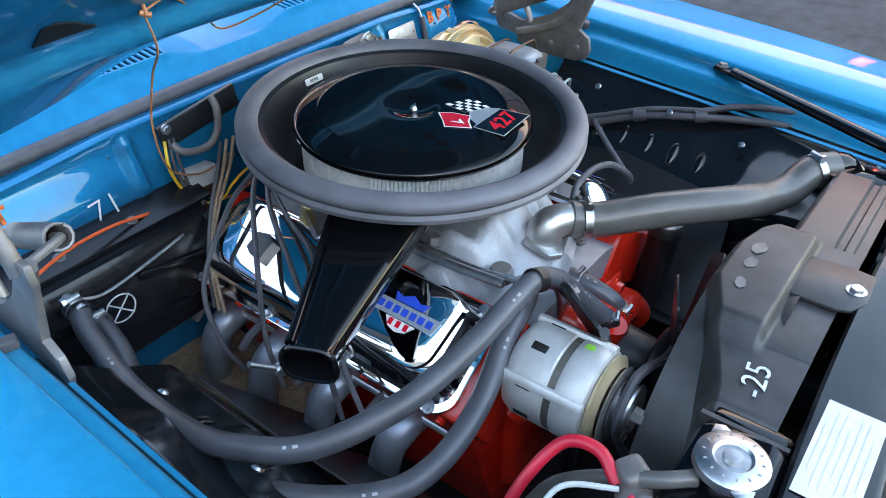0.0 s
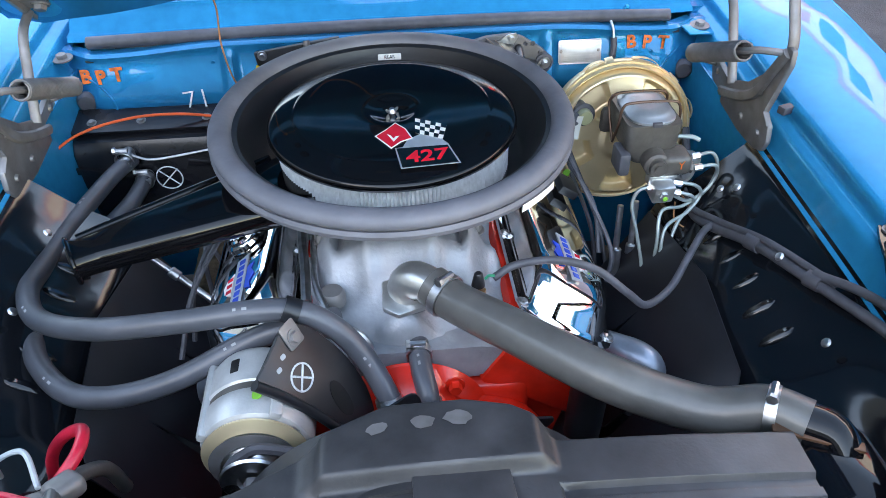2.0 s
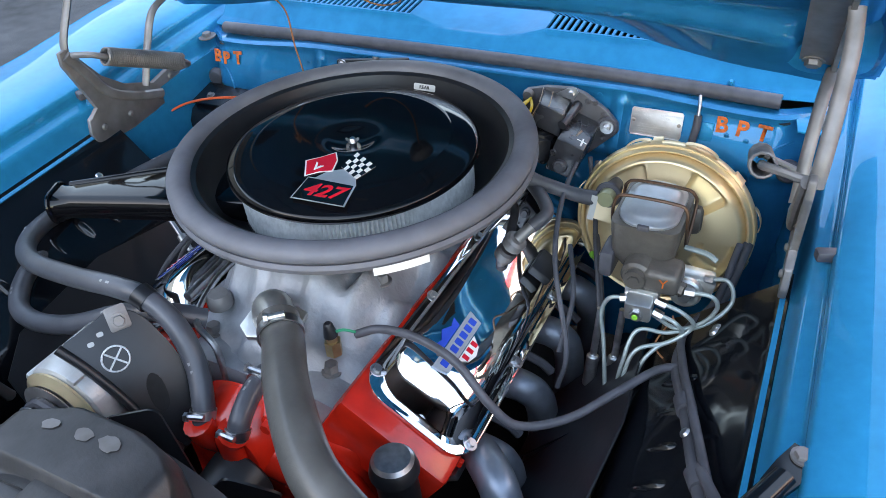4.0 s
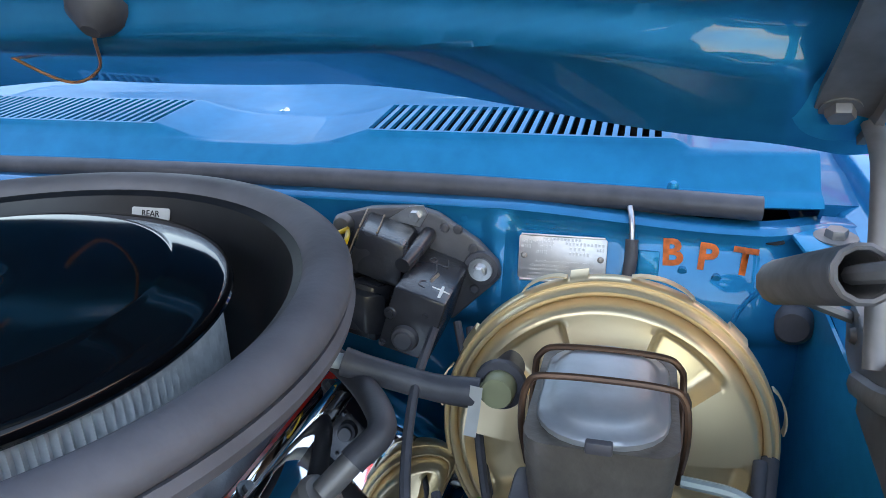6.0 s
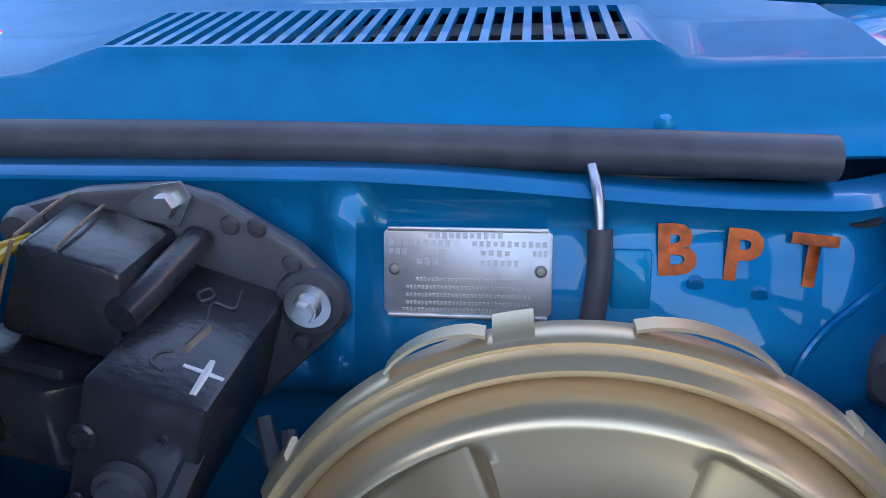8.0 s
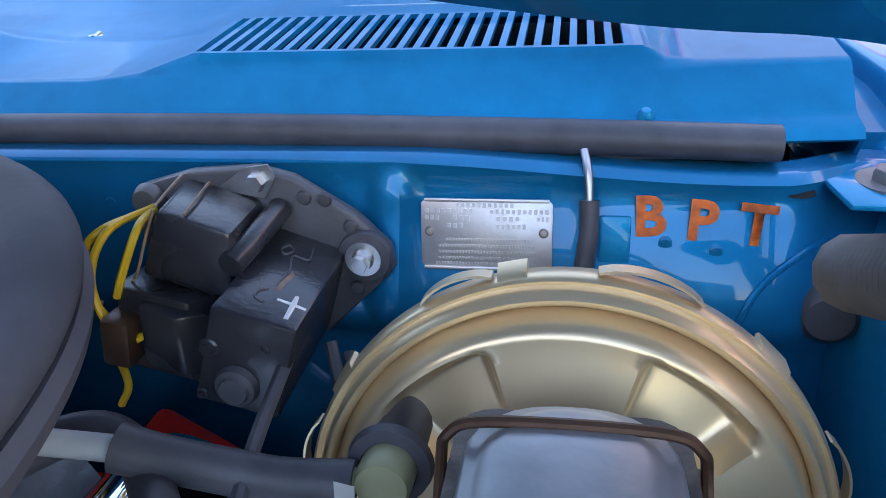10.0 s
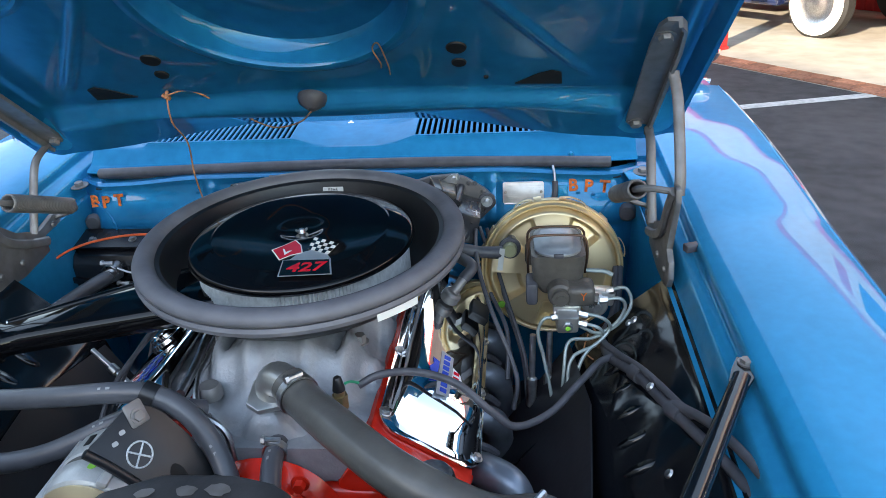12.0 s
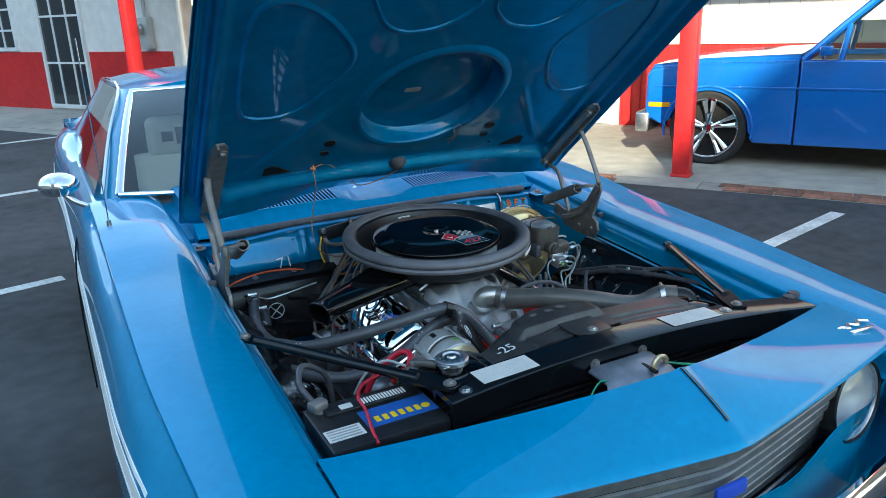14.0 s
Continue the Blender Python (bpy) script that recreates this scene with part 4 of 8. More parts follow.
# ---- air cleaner ----
def air_cleaner():
    ac = thing("air_cleaner", (0, 0, 0.83), "round black air cleaner with grey foam seal ring and pleated filter", "air cleaner")
    m = Matrix.Translation((-0.005, 0.0, 0.905)) @ pose(0, 0, 0, 2.9, 0, 0)
    # pan with its sloping flange
    part("pan", lathe([(0, -0.085), (0.150, -0.085), (0.172, -0.080), (0.196, -0.070), (0.206, -0.060), (0.217, -0.030), (0.228, 0.002), (0.240, 0.008), (0.240, 0.004), (0.231, -0.004), (0.216, -0.055), (0.205, -0.068), (0.160, -0.088), (0, -0.09)], 96, m), BLACK_SATIN, ac, "satin black pan")
    # foam ring
    prof = []
    for k in range(24):
        a = 2 * math.pi * k / 24
        prof.append((0.2520 + 0.0175 * math.cos(a), 0.003 + 0.0135 * math.sin(a)))
    ring = part("seal_ring", lathe(prof, 120, m, closed=True), FOAM, ac, "grey foam rubber seal ring")
    part("ring_groove", lathe([(0.259, -0.008), (0.2670, -0.0065), (0.2700, -0.012), (0.2680, -0.019), (0.259, -0.023), (0.233, -0.023)], 120, m), FOAM, ring)
    part("white_tape", moved(sheet(lambda u, v: Vector((0.2715 * math.cos(radians(-54 + 15 * u)), 0.2715 * math.sin(radians(-54 + 15 * u)), -0.014 - 0.012 * v)), 12, 1), m), WHITE, ac, "strip of white tape")
    # lid
    m2 = m @ pose(0, 0, 0, -0.5, 0, 0)
    part("lid", lathe([(0, 0.0070), (0.014, 0.0072), (0.026, 0.0090), (0.035, 0.0122), (0.040, 0.0138), (0.046, 0.0146), (0.060, 0.0150), (0.110, 0.0148), (0.143, 0.0149), (0.1452, 0.0147), (0.1466, 0.0141), (0.1478, 0.0136), (0.1495, 0.0132), (0.153, 0.0125), (0.160, 0.0109), (0.170, 0.0083), (0.1765, 0.0062), (0.1815, 0.0040), (0.1845, 0.0016), (0.1855, -0.0015), (0.1855, -0.004), (0.184, -0.0070), (0.180, -0.0070), (0.180, -0.003), (0, -0.005)], 112, m2), BLACK_ENAMEL, ac, "glossy black domed lid")
    part("lid_edge_trim", lathe([(0.1845, -0.0045), (0.1862, -0.006), (0.1845, -0.008)], 112, m2), BLACK_ENAMEL, ac)
    # pleated filter
    k = 180
    prof_z = (-0.074, -0.0055)
    rings = [[m2 @ Vector((r * math.cos(a), r * math.sin(a), z)) for r, a in ((0.175 if i % 2 else 0.1695, 2 * math.pi * i / (2 * k)) for i in range(2 * k))] for z in prof_z]
    part("pleated_filter", loft(rings, caps=False), PAPER, ac, "white pleated paper filter element", smooth=0)
    part("filter_base", lathe([(0.150, -0.075), (0.174, -0.075), (0.176, -0.079), (0.174, -0.083), (0.15, -0.083)], 72, m2), RUBBER, ac)
    # wing nut
    nut = part("wing_nut", lathe([(0, 0.0135), (0.0035, 0.0135), (0.0045, 0.0125), (0.0062, 0.008), (0.0075, 0.004), (0, 0.004)], 20, m2), STEEL, ac, "zinc wing nut")
    for a in (20, 200):
        part("nut_wing", plate([(0.003, 0), (0.007, 0.001), (0.0135, 0.006), (0.0145, 0.0105), (0.0115, 0.012), (0.007, 0.008), (0.003, 0.006)], 0.0024, m2 @ pose(0, 0, 0, 0, 0, a) @ pose(0, 0.0012, 0.0055, 90, 0, 0) @ Matrix.Scale(0.72, 4), 0.0007), STEEL, nut)
    # small stamped label on the rear flange
    tl = part("flange_label", plate(rounded(-0.020, 0.020, -0.0055, 0.0055, 0.002, 2), 0.0008, m @ pose(0.003, 0.2205, -0.012, 70, 0, 0)), LABEL_WHITE, ac, "small white label marked REAR")
    part("label_text", letters("REAR", 0.008, 0.0004, m @ pose(0.003, 0.2194, -0.0118, 70, 0, 0)), BLACK_DECAL, tl)
    # crossed-flags emblem and displacement number on the lid
    top = 0.0149

    def decal(name, pts, mat, lift, parent=ac, label=""):
        return part(name, plate(pts, 0.0004, m2 @ Matrix.Translation((0.001, -0.012, top + lift))), mat, parent, label)

    def turn(pts, cx, cy, a):
        return [(cx + x * math.cos(a) - y * math.sin(a), cy + x * math.sin(a) + y * math.cos(a)) for x, y in pts]
    badge = decal("number_badge", [(-0.001, -0.101), (0.036, -0.096), (0.073, -0.098), (0.085, -0.146), (0.005, -0.152)], SILVER_DECAL, 0.0, label="black badge with red number 427")
    decal("badge_field", [(0.001, -0.103), (0.071, -0.1005), (0.082, -0.1445), (0.007, -0.150)], BLACK_DECAL, 0.0005, badge)
    part("badge_number", letters("427", 0.038, 0.0004, m2 @ Matrix.Translation((0.0415, -0.1375, top + 0.0012)) @ pose(0, 0, 0, 0, 0, 5), 0.0008, 0.1), RED_DECAL, badge, "red number 427")
    decal("badge_sky", [(0.008, -0.104), (0.018, -0.080), (0.040, -0.066), (0.062, -0.080), (0.074, -0.099)], SILVER_DECAL, 0.0002, badge)
    fl = decal("red_flag", [(-0.028, -0.068), (-0.012, -0.052), (0.002, -0.034), (0.016, -0.052), (0.025, -0.079), (0.008, -0.088), (-0.006, -0.103)], WHITE, 0.0008, badge)
    decal("flag_field", [(-0.0255, -0.0685), (-0.012, -0.0545), (0.002, -0.037), (0.0145, -0.053), (0.0225, -0.078), (0.007, -0.0855), (-0.0055, -0.0995)], RED_DECAL, 0.0010, fl, "red flag")
    decal("flag_mark", [(-0.010, -0.066), (-0.002, -0.086), (0.006, -0.072), (0.001, -0.073), (-0.002, -0.078), (-0.006, -0.069)], WHITE, 0.0014, fl)
    A, B2, C, D = Vector((0.029, -0.065)), Vector((0.066, -0.085)), Vector((0.075, -0.048)), Vector((0.031, -0.025))
    ck = decal("chequered_flag", [tuple(A), tuple(B2), tuple(C), tuple(D)], WHITE, 0.0008, badge, "black and white chequered flag")

    def grid_point(i, j):
        p, q = A.lerp(B2, i), D.lerp(C, i)
        return tuple(p.lerp(q, j))
    for i in range(6):
        for j in range(4):
            if (i + j) % 2 == 0:
                decal("chequer", [grid_point(i / 6, j / 4), grid_point((i + 1) / 6, j / 4), grid_point((i + 1) / 6, (j + 1) / 4), grid_point(i / 6, (j + 1) / 4)], BLACK_DECAL, 0.0010, ck)
    # intake snorkel
    P0, P1 = Vector((-0.138, -0.060, 0.836)), Vector((-0.436, -0.200, 0.826))
    d = (P1 - P0).normalized()
    side = d.cross(Vector((0, 0, 1))).normalized()
    up = side.cross(d)
    rings = []
    for t, w, h in ((0, 0.072, 0.022), (0.25, 0.062, 0.022), (0.6, 0.044, 0.021), (0.9, 0.029, 0.020), (0.965, 0.028, 0.0195), (1.0, 0.031, 0.023)):
        c3 = P0 + (P1 - P0) * t
        rings.append([c3 + side * x + up * y for x, y in rounded(-w, w, -h, h, h * 0.75, 4)])
    sn = part("snorkel", loft(rings, caps=False), BLACK_ENAMEL, ac, "tapering black intake snorkel")
    solid(sn, 0.002)
    part("snorkel_lip", tube([P1 + side * x + up * y for x, y in rounded(-0.032, 0.032, -0.024, 0.024, 0.019, 4)], 0.0035, 8, 1, closed=True), BLACK_ENAMEL, sn)
    # dark disc set inside the mouth as the shade of the bore
    part("snorkel_shade_disc", loft([[P1 - d * 0.05 + side * x + up * y for x, y in rounded(-0.027, 0.027, -0.018, 0.018, 0.014, 4)], [P1 - d * 0.052 + side * x + up * y for x, y in rounded(-0.027, 0.027, -0.018, 0.018, 0.014, 4)]]), DARK, sn)
    part("snorkel_rib", tube([P0 + side * 0.066 + up * 0.018 + d * 0.03, P0 + (P1 - P0) * 0.5 + side * 0.046 + up * 0.018, P0 + (P1 - P0) * 0.96 + side * 0.026 + up * 0.015], 0.006, 10), BLACK_ENAMEL, sn)


air_cleaner()


# ---- engine ----
EX = -0.008


def engine():
    en = thing("engine", (EX, 0, 0.28), "big orange-red V8 engine with chrome valve covers", "engine")
    part("block", loft([[Vector((EX + x, y, z)) for x, z in ((-0.24, 0.60), (-0.13, 0.70), (0.13, 0.70), (0.24, 0.60), (0.20, 0.45), (0.15, 0.29), (-0.15, 0.29), (-0.20, 0.45))] for y in (-0.285, 0.25)]), ENGINE_RED, en, "orange-red cylinder block")
    part("front_cover", merged(box(EX - 0.17, EX + 0.17, -0.318, -0.28, 0.40, 0.652, 0.02, 3), rod((EX, -0.31, 0.60), (EX, -0.345, 0.60), 0.11, 40, 0.10, 0.008)), ENGINE_RED, en, "orange-red timing cover")
    for s in (-1, 1):
        tilt = 32.5 * s
        base = Matrix.Translation((s * 0.2195, -0.005, 0.6905)) @ pose(0, 0, 0, 0, tilt, 0)
        # head under the cover
        hd = part("cylinder_head", block(0.170, 0.600, 0.10, base @ pose(-s * 0.006, -0.006, -0.0545), 0.010), ENGINE_RED, en, "orange-red cylinder head")
        for k in range(8):
            part("head_bolt", bolt(base @ Vector((s * 0.080, -0.25 + 0.07 * k, -0.03)), base.to_3x3() @ Vector((s, 0, 0.2)), 0.007, 0.008), ENGINE_RED, hd)
        # cover: skirt flange and domed shell
        fl = part("valve_cover", moved(plate(rounded(-0.084, 0.084, -0.272, 0.272, 0.036, 8), 0.006, None, 0.0018), base @ pose(0, 0, -0.002)), CHROME, en, "mirror-chrome valve cover")
        rings = []
        for z, w, l, r in ((0.004, 0.0745, 0.263, 0.036), (0.007, 0.0715, 0.260, 0.036), (0.010, 0.0705, 0.257, 0.036), (0.028, 0.0680, 0.246, 0.038), (0.040, 0.0660, 0.236, 0.039), (0.0465, 0.0635, 0.228, 0.038), (0.0515, 0.0590, 0.217, 0.037), (0.0545, 0.0530, 0.206, 0.034), (0.0562, 0.0440, 0.192, 0.030), (0.0570, 0.030, 0.176, 0.022), (0.0572, 0.014, 0.160, 0.010)):
            rings.append([base @ Vector((x - s * 0.24 * max(0, z - 0.008), y, z)) for x, y in rounded(-w, w, -l, l, r, 9)])
        part("cover_shell", loft(rings), CHROME, fl, smooth=50)
        for k in (-0.24, -0.08, 0.08, 0.24):
            for q in (-1, 1):
                part("cover_bolt", bolt(base @ Vector((q * 0.0768, k, 0.004)), base.to_3x3() @ Vector((0, 0, 1)), 0.0055, 0.006, 0.009), STEEL, fl)
        # decal plate: shield of blue crown, white bar with blue blocks, red stripes
        dm = base @ pose(-s * 0.013, -0.164, 0.0578, 0, 0, 90 if s > 0 else -90) @ Matrix.Scale(1.2, 4)
        dc = part("cover_decal", plate([(-0.042, -0.008), (-0.047, 0.010), (0.047, 0.010), (0.042, -0.008)], 0.0005, dm), SILVER_DECAL, fl, "blue, white and red maker's decal")
        part("decal_crown", plate([(-0.020, 0.011), (-0.024, 0.021), (-0.012, 0.018), (0, 0.024), (0.012, 0.018), (0.024, 0.021), (0.020, 0.011)], 0.0005, dm), BLUE_DECAL, dc)
        for k in range(7):
            part("decal_letter_block", plate(rounded(-0.0042, 0.0042, -0.0045, 0.0045, 0.001, 2), 0.0004, dm @ pose(-0.035 + 0.0117 * k, 0.0012, 0.0006)), BLUE_DECAL, dc)
        part("decal_shield", plate([(-0.021, -0.009), (0.021, -0.009), (0.012, -0.020), (0, -0.023), (-0.012, -0.020)], 0.0005, dm), WHITE, dc)
        for k in range(3):
            part("decal_stripe", plate([(-0.003, -0.010), (0.003, -0.010), (0.003, -0.018), (-0.003, -0.018)], 0.0004, dm @ pose(-0.011 + 0.011 * k, 0, 0.0006)), RED_DECAL, dc)
        # header flange and pipes
        part("exhaust_flange", block(0.010, 0.52, 0.030, base @ pose(s * 0.088, 0, -0.062, 0, s * 25, 0), 0.002), STEEL, en, "bright exhaust header flange")
        for k, y in enumerate((-0.195, -0.060, 0.070, 0.190)):
            p = base @ Vector((s * 0.090, y, -0.066))
            part("header_pipe", tube([p, p + Vector((s * 0.030, 0.0, -0.002)), p + Vector((s * 0.050, 0.008, -0.025)), p + Vector((s * 0.054, 0.022, -0.08)), p + Vector((s * 0.046, 0.045, -0.17)), p + Vector((s * 0.02, 0.08, -0.30))], 0.0245, 16, 6), HEADER_GREY, en, "dull grey exhaust header pipe")
            part("spark_plug_boot", tube([p + Vector((s * 0.004, 0.055, 0.012)), p + Vector((s * 0.035, 0.06, -0.004)), p + Vector((s * 0.052, 0.062, -0.02))], 0.0075, 8, 4), RUBBER, en)
    # front-most header bend and the column linkage rods beside the driver's head
    part("header_pipe", tube([(0.290, -0.225, 0.615), (0.330, -0.265, 0.625), (0.345, -0.275, 0.600), (0.345, -0.24, 0.50)], 0.026, 16, 6), HEADER_GREY, en, "dull grey exhaust header pipe")
    for x, y in ((0.375, 0.02), (0.405, 0.03)):
        part("linkage_rod", merged(rod((x, y, 0.70), (x - 0.005, y - 0.03, 0.52), 0.0055, 10), rod((x - 0.002, y - 0.015, 0.62), (x - 0.004, y - 0.024, 0.565), 0.0095, 12, bevel=0.002)), STEEL, en, "steel linkage rod with a threaded sleeve")
    # filler cap on the passenger cover, breather fittings on both
    bl = Matrix.Translation((-0.2195, -0.005, 0.6905)) @ pose(0, 0, 0, 0, -32.5, 0)
    cap = part("oil_filler_cap", lathe([(0, 0.020), (0.012, 0.020), (0.014, 0.014), (0.026, 0.013), (0.033, 0.010), (0.035, 0.004), (0.033, 0), (0, 0)], 36, bl @ pose(0.016, -0.066, 0.058)), CHROME, en, "chrome twist-on oil filler cap")
    part("cap_grip", tube([bl @ Vector((0.016 + 0.022 * math.cos(a), -0.066 + 0.022 * math.sin(a), 0.073)) for a in (2 * math.pi * k / 20 for k in range(20))], 0.0055, 8, 1, closed=True), CHROME, cap)
    bf = part("brass_fitting", merged(rod((-0.176, 0.088, 0.752), (-0.174, 0.078, 0.796), 0.0105, 6, bevel=0.001), rod((-0.175, 0.080, 0.786), (-0.190, 0.048, 0.772), 0.0085, 6, bevel=0.001)), BRASS, en, "brass hexagon hose fitting")
    part("fitting_nut", merged(rod((-0.189, 0.050, 0.773), (-0.198, 0.030, 0.764), 0.0095, 6, bevel=0.001), rod((-0.197, 0.032, 0.765), (-0.203, 0.018, 0.759), 0.006, 12)), STEEL, bf, "zinc nut")
    # plain black plate on top of the passenger cover
    part("cover_block", plate([(-0.022, -0.016), (0.014, -0.020), (0.022, -0.006), (0.018, 0.016), (-0.010, 0.020), (-0.018, 0.006)], 0.012, bl @ pose(0.004, 0.115, 0.057, 0, 0, 0)), BLACK_SATIN, en, "small black piece on the valve cover")
    br = Matrix.Translation((0.2195, -0.005, 0.6905)) @ pose(0, 0, 0, 0, 32.5, 0)
    part("vent_valve", merged(rod(br @ Vector((-0.03, 0.045, 0.060)), br @ Vector((-0.03, 0.045, 0.082)), 0.017, 20, bevel=0.004), rod(br @ Vector((-0.03, 0.045, 0.08)), br @ Vector((-0.025, 0.06, 0.105)), 0.009, 12)), DULL_STEEL, en, "grey crankcase vent valve")
    part("vent_hose", tube([br @ Vector((-0.025, 0.06, 0.103)), br @ Vector((-0.022, 0.085, 0.125)), (0.215, 0.155, 0.80), (0.18, 0.16, 0.81), (0.13, 0.11, 0.80)], 0.0105, 12), RUBBER, en, "black vent hose")
    part("cover_block", block(0.035, 0.05, 0.016, br @ pose(0.028, 0.045, 0.070), 0.003), BLACK_SATIN, en, "small black piece on the valve cover")

    # intake manifold
    def intake(u, v):
        y = -0.300 + 0.515 * u
        x = (2 * v - 1) * 0.152
        a = abs(x) / 0.152
        z = 0.752 - 0.030 * a
        plen = smoothstep(-0.240, -0.178, y) * smoothstep(0.86, 0.60, a)
        z += 0.062 * plen
        run = 0.5 + 0.5 * math.cos((y + 0.02) * 2 * math.pi / 0.13)
        z += 0.034 * run ** 1.5 * smoothstep(0.55, 0.75, a) * smoothstep(1.0, 0.90, a) * smoothstep(-0.21, -0.17, y)
        z -= 0.010 * smoothstep(0.008, 0.003, abs(a * 0.152 - 0.086)) * smoothstep(-0.19, -0.16, y)
        z += 0.006 * smoothstep(0.010, 0.005, abs(y + 0.105)) * smoothstep(0.62, 0.55, a) + 0.005 * smoothstep(0.007, 0.003, abs(x + 0.018)) * smoothstep(-0.19, -0.16, y)
        z += 0.018 * math.exp(-((y + 0.225) / 0.035) ** 2 - ((x - 0.0) / 0.05) ** 2)
        z -= 0.028 * smoothstep(-0.235, -0.275, y) * smoothstep(0.0, 0.6, 1 - math.exp(-(x / 0.05) ** 2)) + 0.060 * smoothstep(-0.278, -0.302, y)
        z += 0.012 * smoothstep(0.02, 0.0, abs(abs(x) - 0.045)) * smoothstep(-0.255, -0.2, y) * smoothstep(-0.05, -0.15, y)
        z += 0.0015 * noise.noise(Vector((x * 25, y * 25, 0)))
        return Vector((EX + x, y, z))
    im = part("intake_manifold", sheet(intake, 72, 56), CAST_ALU, en, "grey cast aluminium intake manifold", smooth=60)
    solid(im, 0.02)
    part("intake_front_wall", loft([[Vector((EX + x, y, z)) for x, z in ((-0.145, 0.705), (-0.10, 0.715), (0.10, 0.715), (0.145, 0.705), (0.115, 0.664), (0.06, 0.654), (-0.06, 0.654), (-0.115, 0.664))] for y in (-0.304, -0.24)]), CAST_ALU, im)
    for x, y in ((-0.10, -0.255), (-0.112, -0.13), (0.112, -0.13), (0.10, -0.255), (-0.115, 0.0), (0.115, 0.0)):
        z = intake((y + 0.300) / 0.515, (x / 0.152 + 1) / 2).z
        part("intake_bolt", bolt((EX + x, y, z - 0.002), (0, 0, 1), 0.010, 0.014, 0.014), DULL_STEEL, im)
    part("manifold_plug", lathe([(0, 0.012), (0.014, 0.011), (0.018, 0.004), (0.018, -0.01), (0, -0.01)], 24, Matrix.Translation((-0.103, -0.235, 0.762))), DULL_STEEL, im)
    # temperature sender
    part("sender", merged(rod((0.094, -0.245, 0.742), (0.094, -0.245, 0.764), 0.0115, 6), rod((0.094, -0.245, 0.762), (0.094, -0.246, 0.774), 0.008, 16)), BRASS, en, "brass temperature sender")
    part("sender_plug", rod((0.094, -0.246, 0.772), (0.094, -0.248, 0.796), 0.0095, 14, 0.006, 0.002), BLACK_SATIN, en)
    # thermostat outlet
    part("thermostat_housing", merged(plate([(-0.045, -0.012), (-0.03, -0.03), (0.03, -0.03), (0.045, 0.012), (0.03, 0.03), (-0.03, 0.03)], 0.010, pose(0.002, -0.245, 0.762, 14, 0, 20), 0.003),
                                      tube([(0.0, -0.240, 0.760), (0.001, -0.243, 0.780), (0.010, -0.250, 0.793), (0.030, -0.266, 0.796), (0.055, -0.292, 0.791)], [0.030, 0.028, 0.026, 0.0235, 0.0225], 20, 5)), ALU_BRIGHT, en, "cast aluminium thermostat housing")
    # carburettor under the air cleaner
    part("carburettor", merged(box(EX - 0.085, EX + 0.085, -0.09, 0.13, 0.795, 0.822, 0.006), box(EX - 0.065, EX + 0.065, -0.07, 0.11, 0.815, 0.84, 0.006)), CAST_ALU, en, "cast aluminium carburettor")
    for x in (-0.055, 0.0, 0.05):
        part("choke_cable_clip", rod((EX - 0.11, x - 0.05, 0.79), (EX - 0.075, x - 0.05, 0.81), 0.006, 8), STEEL, en)
    part("fuel_line", tube([(-0.13, 0.04, 0.80), (-0.135, -0.06, 0.785), (-0.130, -0.16, 0.775), (-0.125, -0.22, 0.772), (-0.10, -0.285, 0.765), (-0.06, -0.30, 0.74), (-0.05, -0.31, 0.68)], 0.0048, 8), STEEL, en, "steel fuel line")
    part("choke_tube", tube([(-0.145, 0.02, 0.79), (-0.150, -0.10, 0.782), (-0.142, -0.18, 0.775), (-0.135, -0.26, 0.775)], 0.007, 8), STEEL, en)
    # water pump
    wp = part("water_pump", merged(rod((EX, -0.315, 0.635), (EX, -0.375, 0.635), 0.075, 36, 0.06, 0.008), tube([(EX + 0.015, -0.37, 0.64), (EX + 0.014, -0.372, 0.67), (0.014, -0.372, 0.685)], 0.022, 14, 4),
                                   tube([(EX - 0.02, -0.36, 0.64), (-0.03, -0.378, 0.67), (-0.032, -0.385, 0.695)], 0.02, 14, 4), tube([(EX + 0.05, -0.34, 0.62), (0.12, -0.335, 0.60), (0.16, -0.34, 0.56)], 0.032, 16, 4),
                                   tube([(EX - 0.05, -0.34, 0.62), (-0.13, -0.32, 0.61), (-0.17, -0.30, 0.58)], 0.032, 16, 4)), ENGINE_RED, en, "orange-red water pump")
    for x, z in ((0.06, 0.69), (-0.07, 0.68), (0.07, 0.57), (-0.07, 0.57)):
        part("pump_bolt", bolt((EX + x, -0.345, z), (0, -1, 0), 0.009, 0.012, 0.013), ENGINE_RED, wp)
    fan = part("fan_clutch", merged(rod((EX + 0.02, -0.375, 0.60), (EX + 0.02, -0.44, 0.60), 0.05, 32, 0.045, 0.004), rod((EX + 0.02, -0.44, 0.60), (EX + 0.02, -0.465, 0.60), 0.075, 40, 0.07, 0.004)), BLACK_SATIN, en, "black fan hub and pulley")
    for k in range(7):
        a = 2 * math.pi * k / 7
        part("fan_blade", moved(plate(rounded(0.06, 0.20, -0.035, 0.035, 0.012, 3), 0.003), Matrix.Translation((EX + 0.02, -0.462, 0.60)) @ pose(0, 0, 0, 90, 0, 0) @ pose(0, 0, 0, 0, 0, math.degrees(a)) @ pose(0, 0, 0, 25, 0, 0)), BLACK_SATIN, fan)
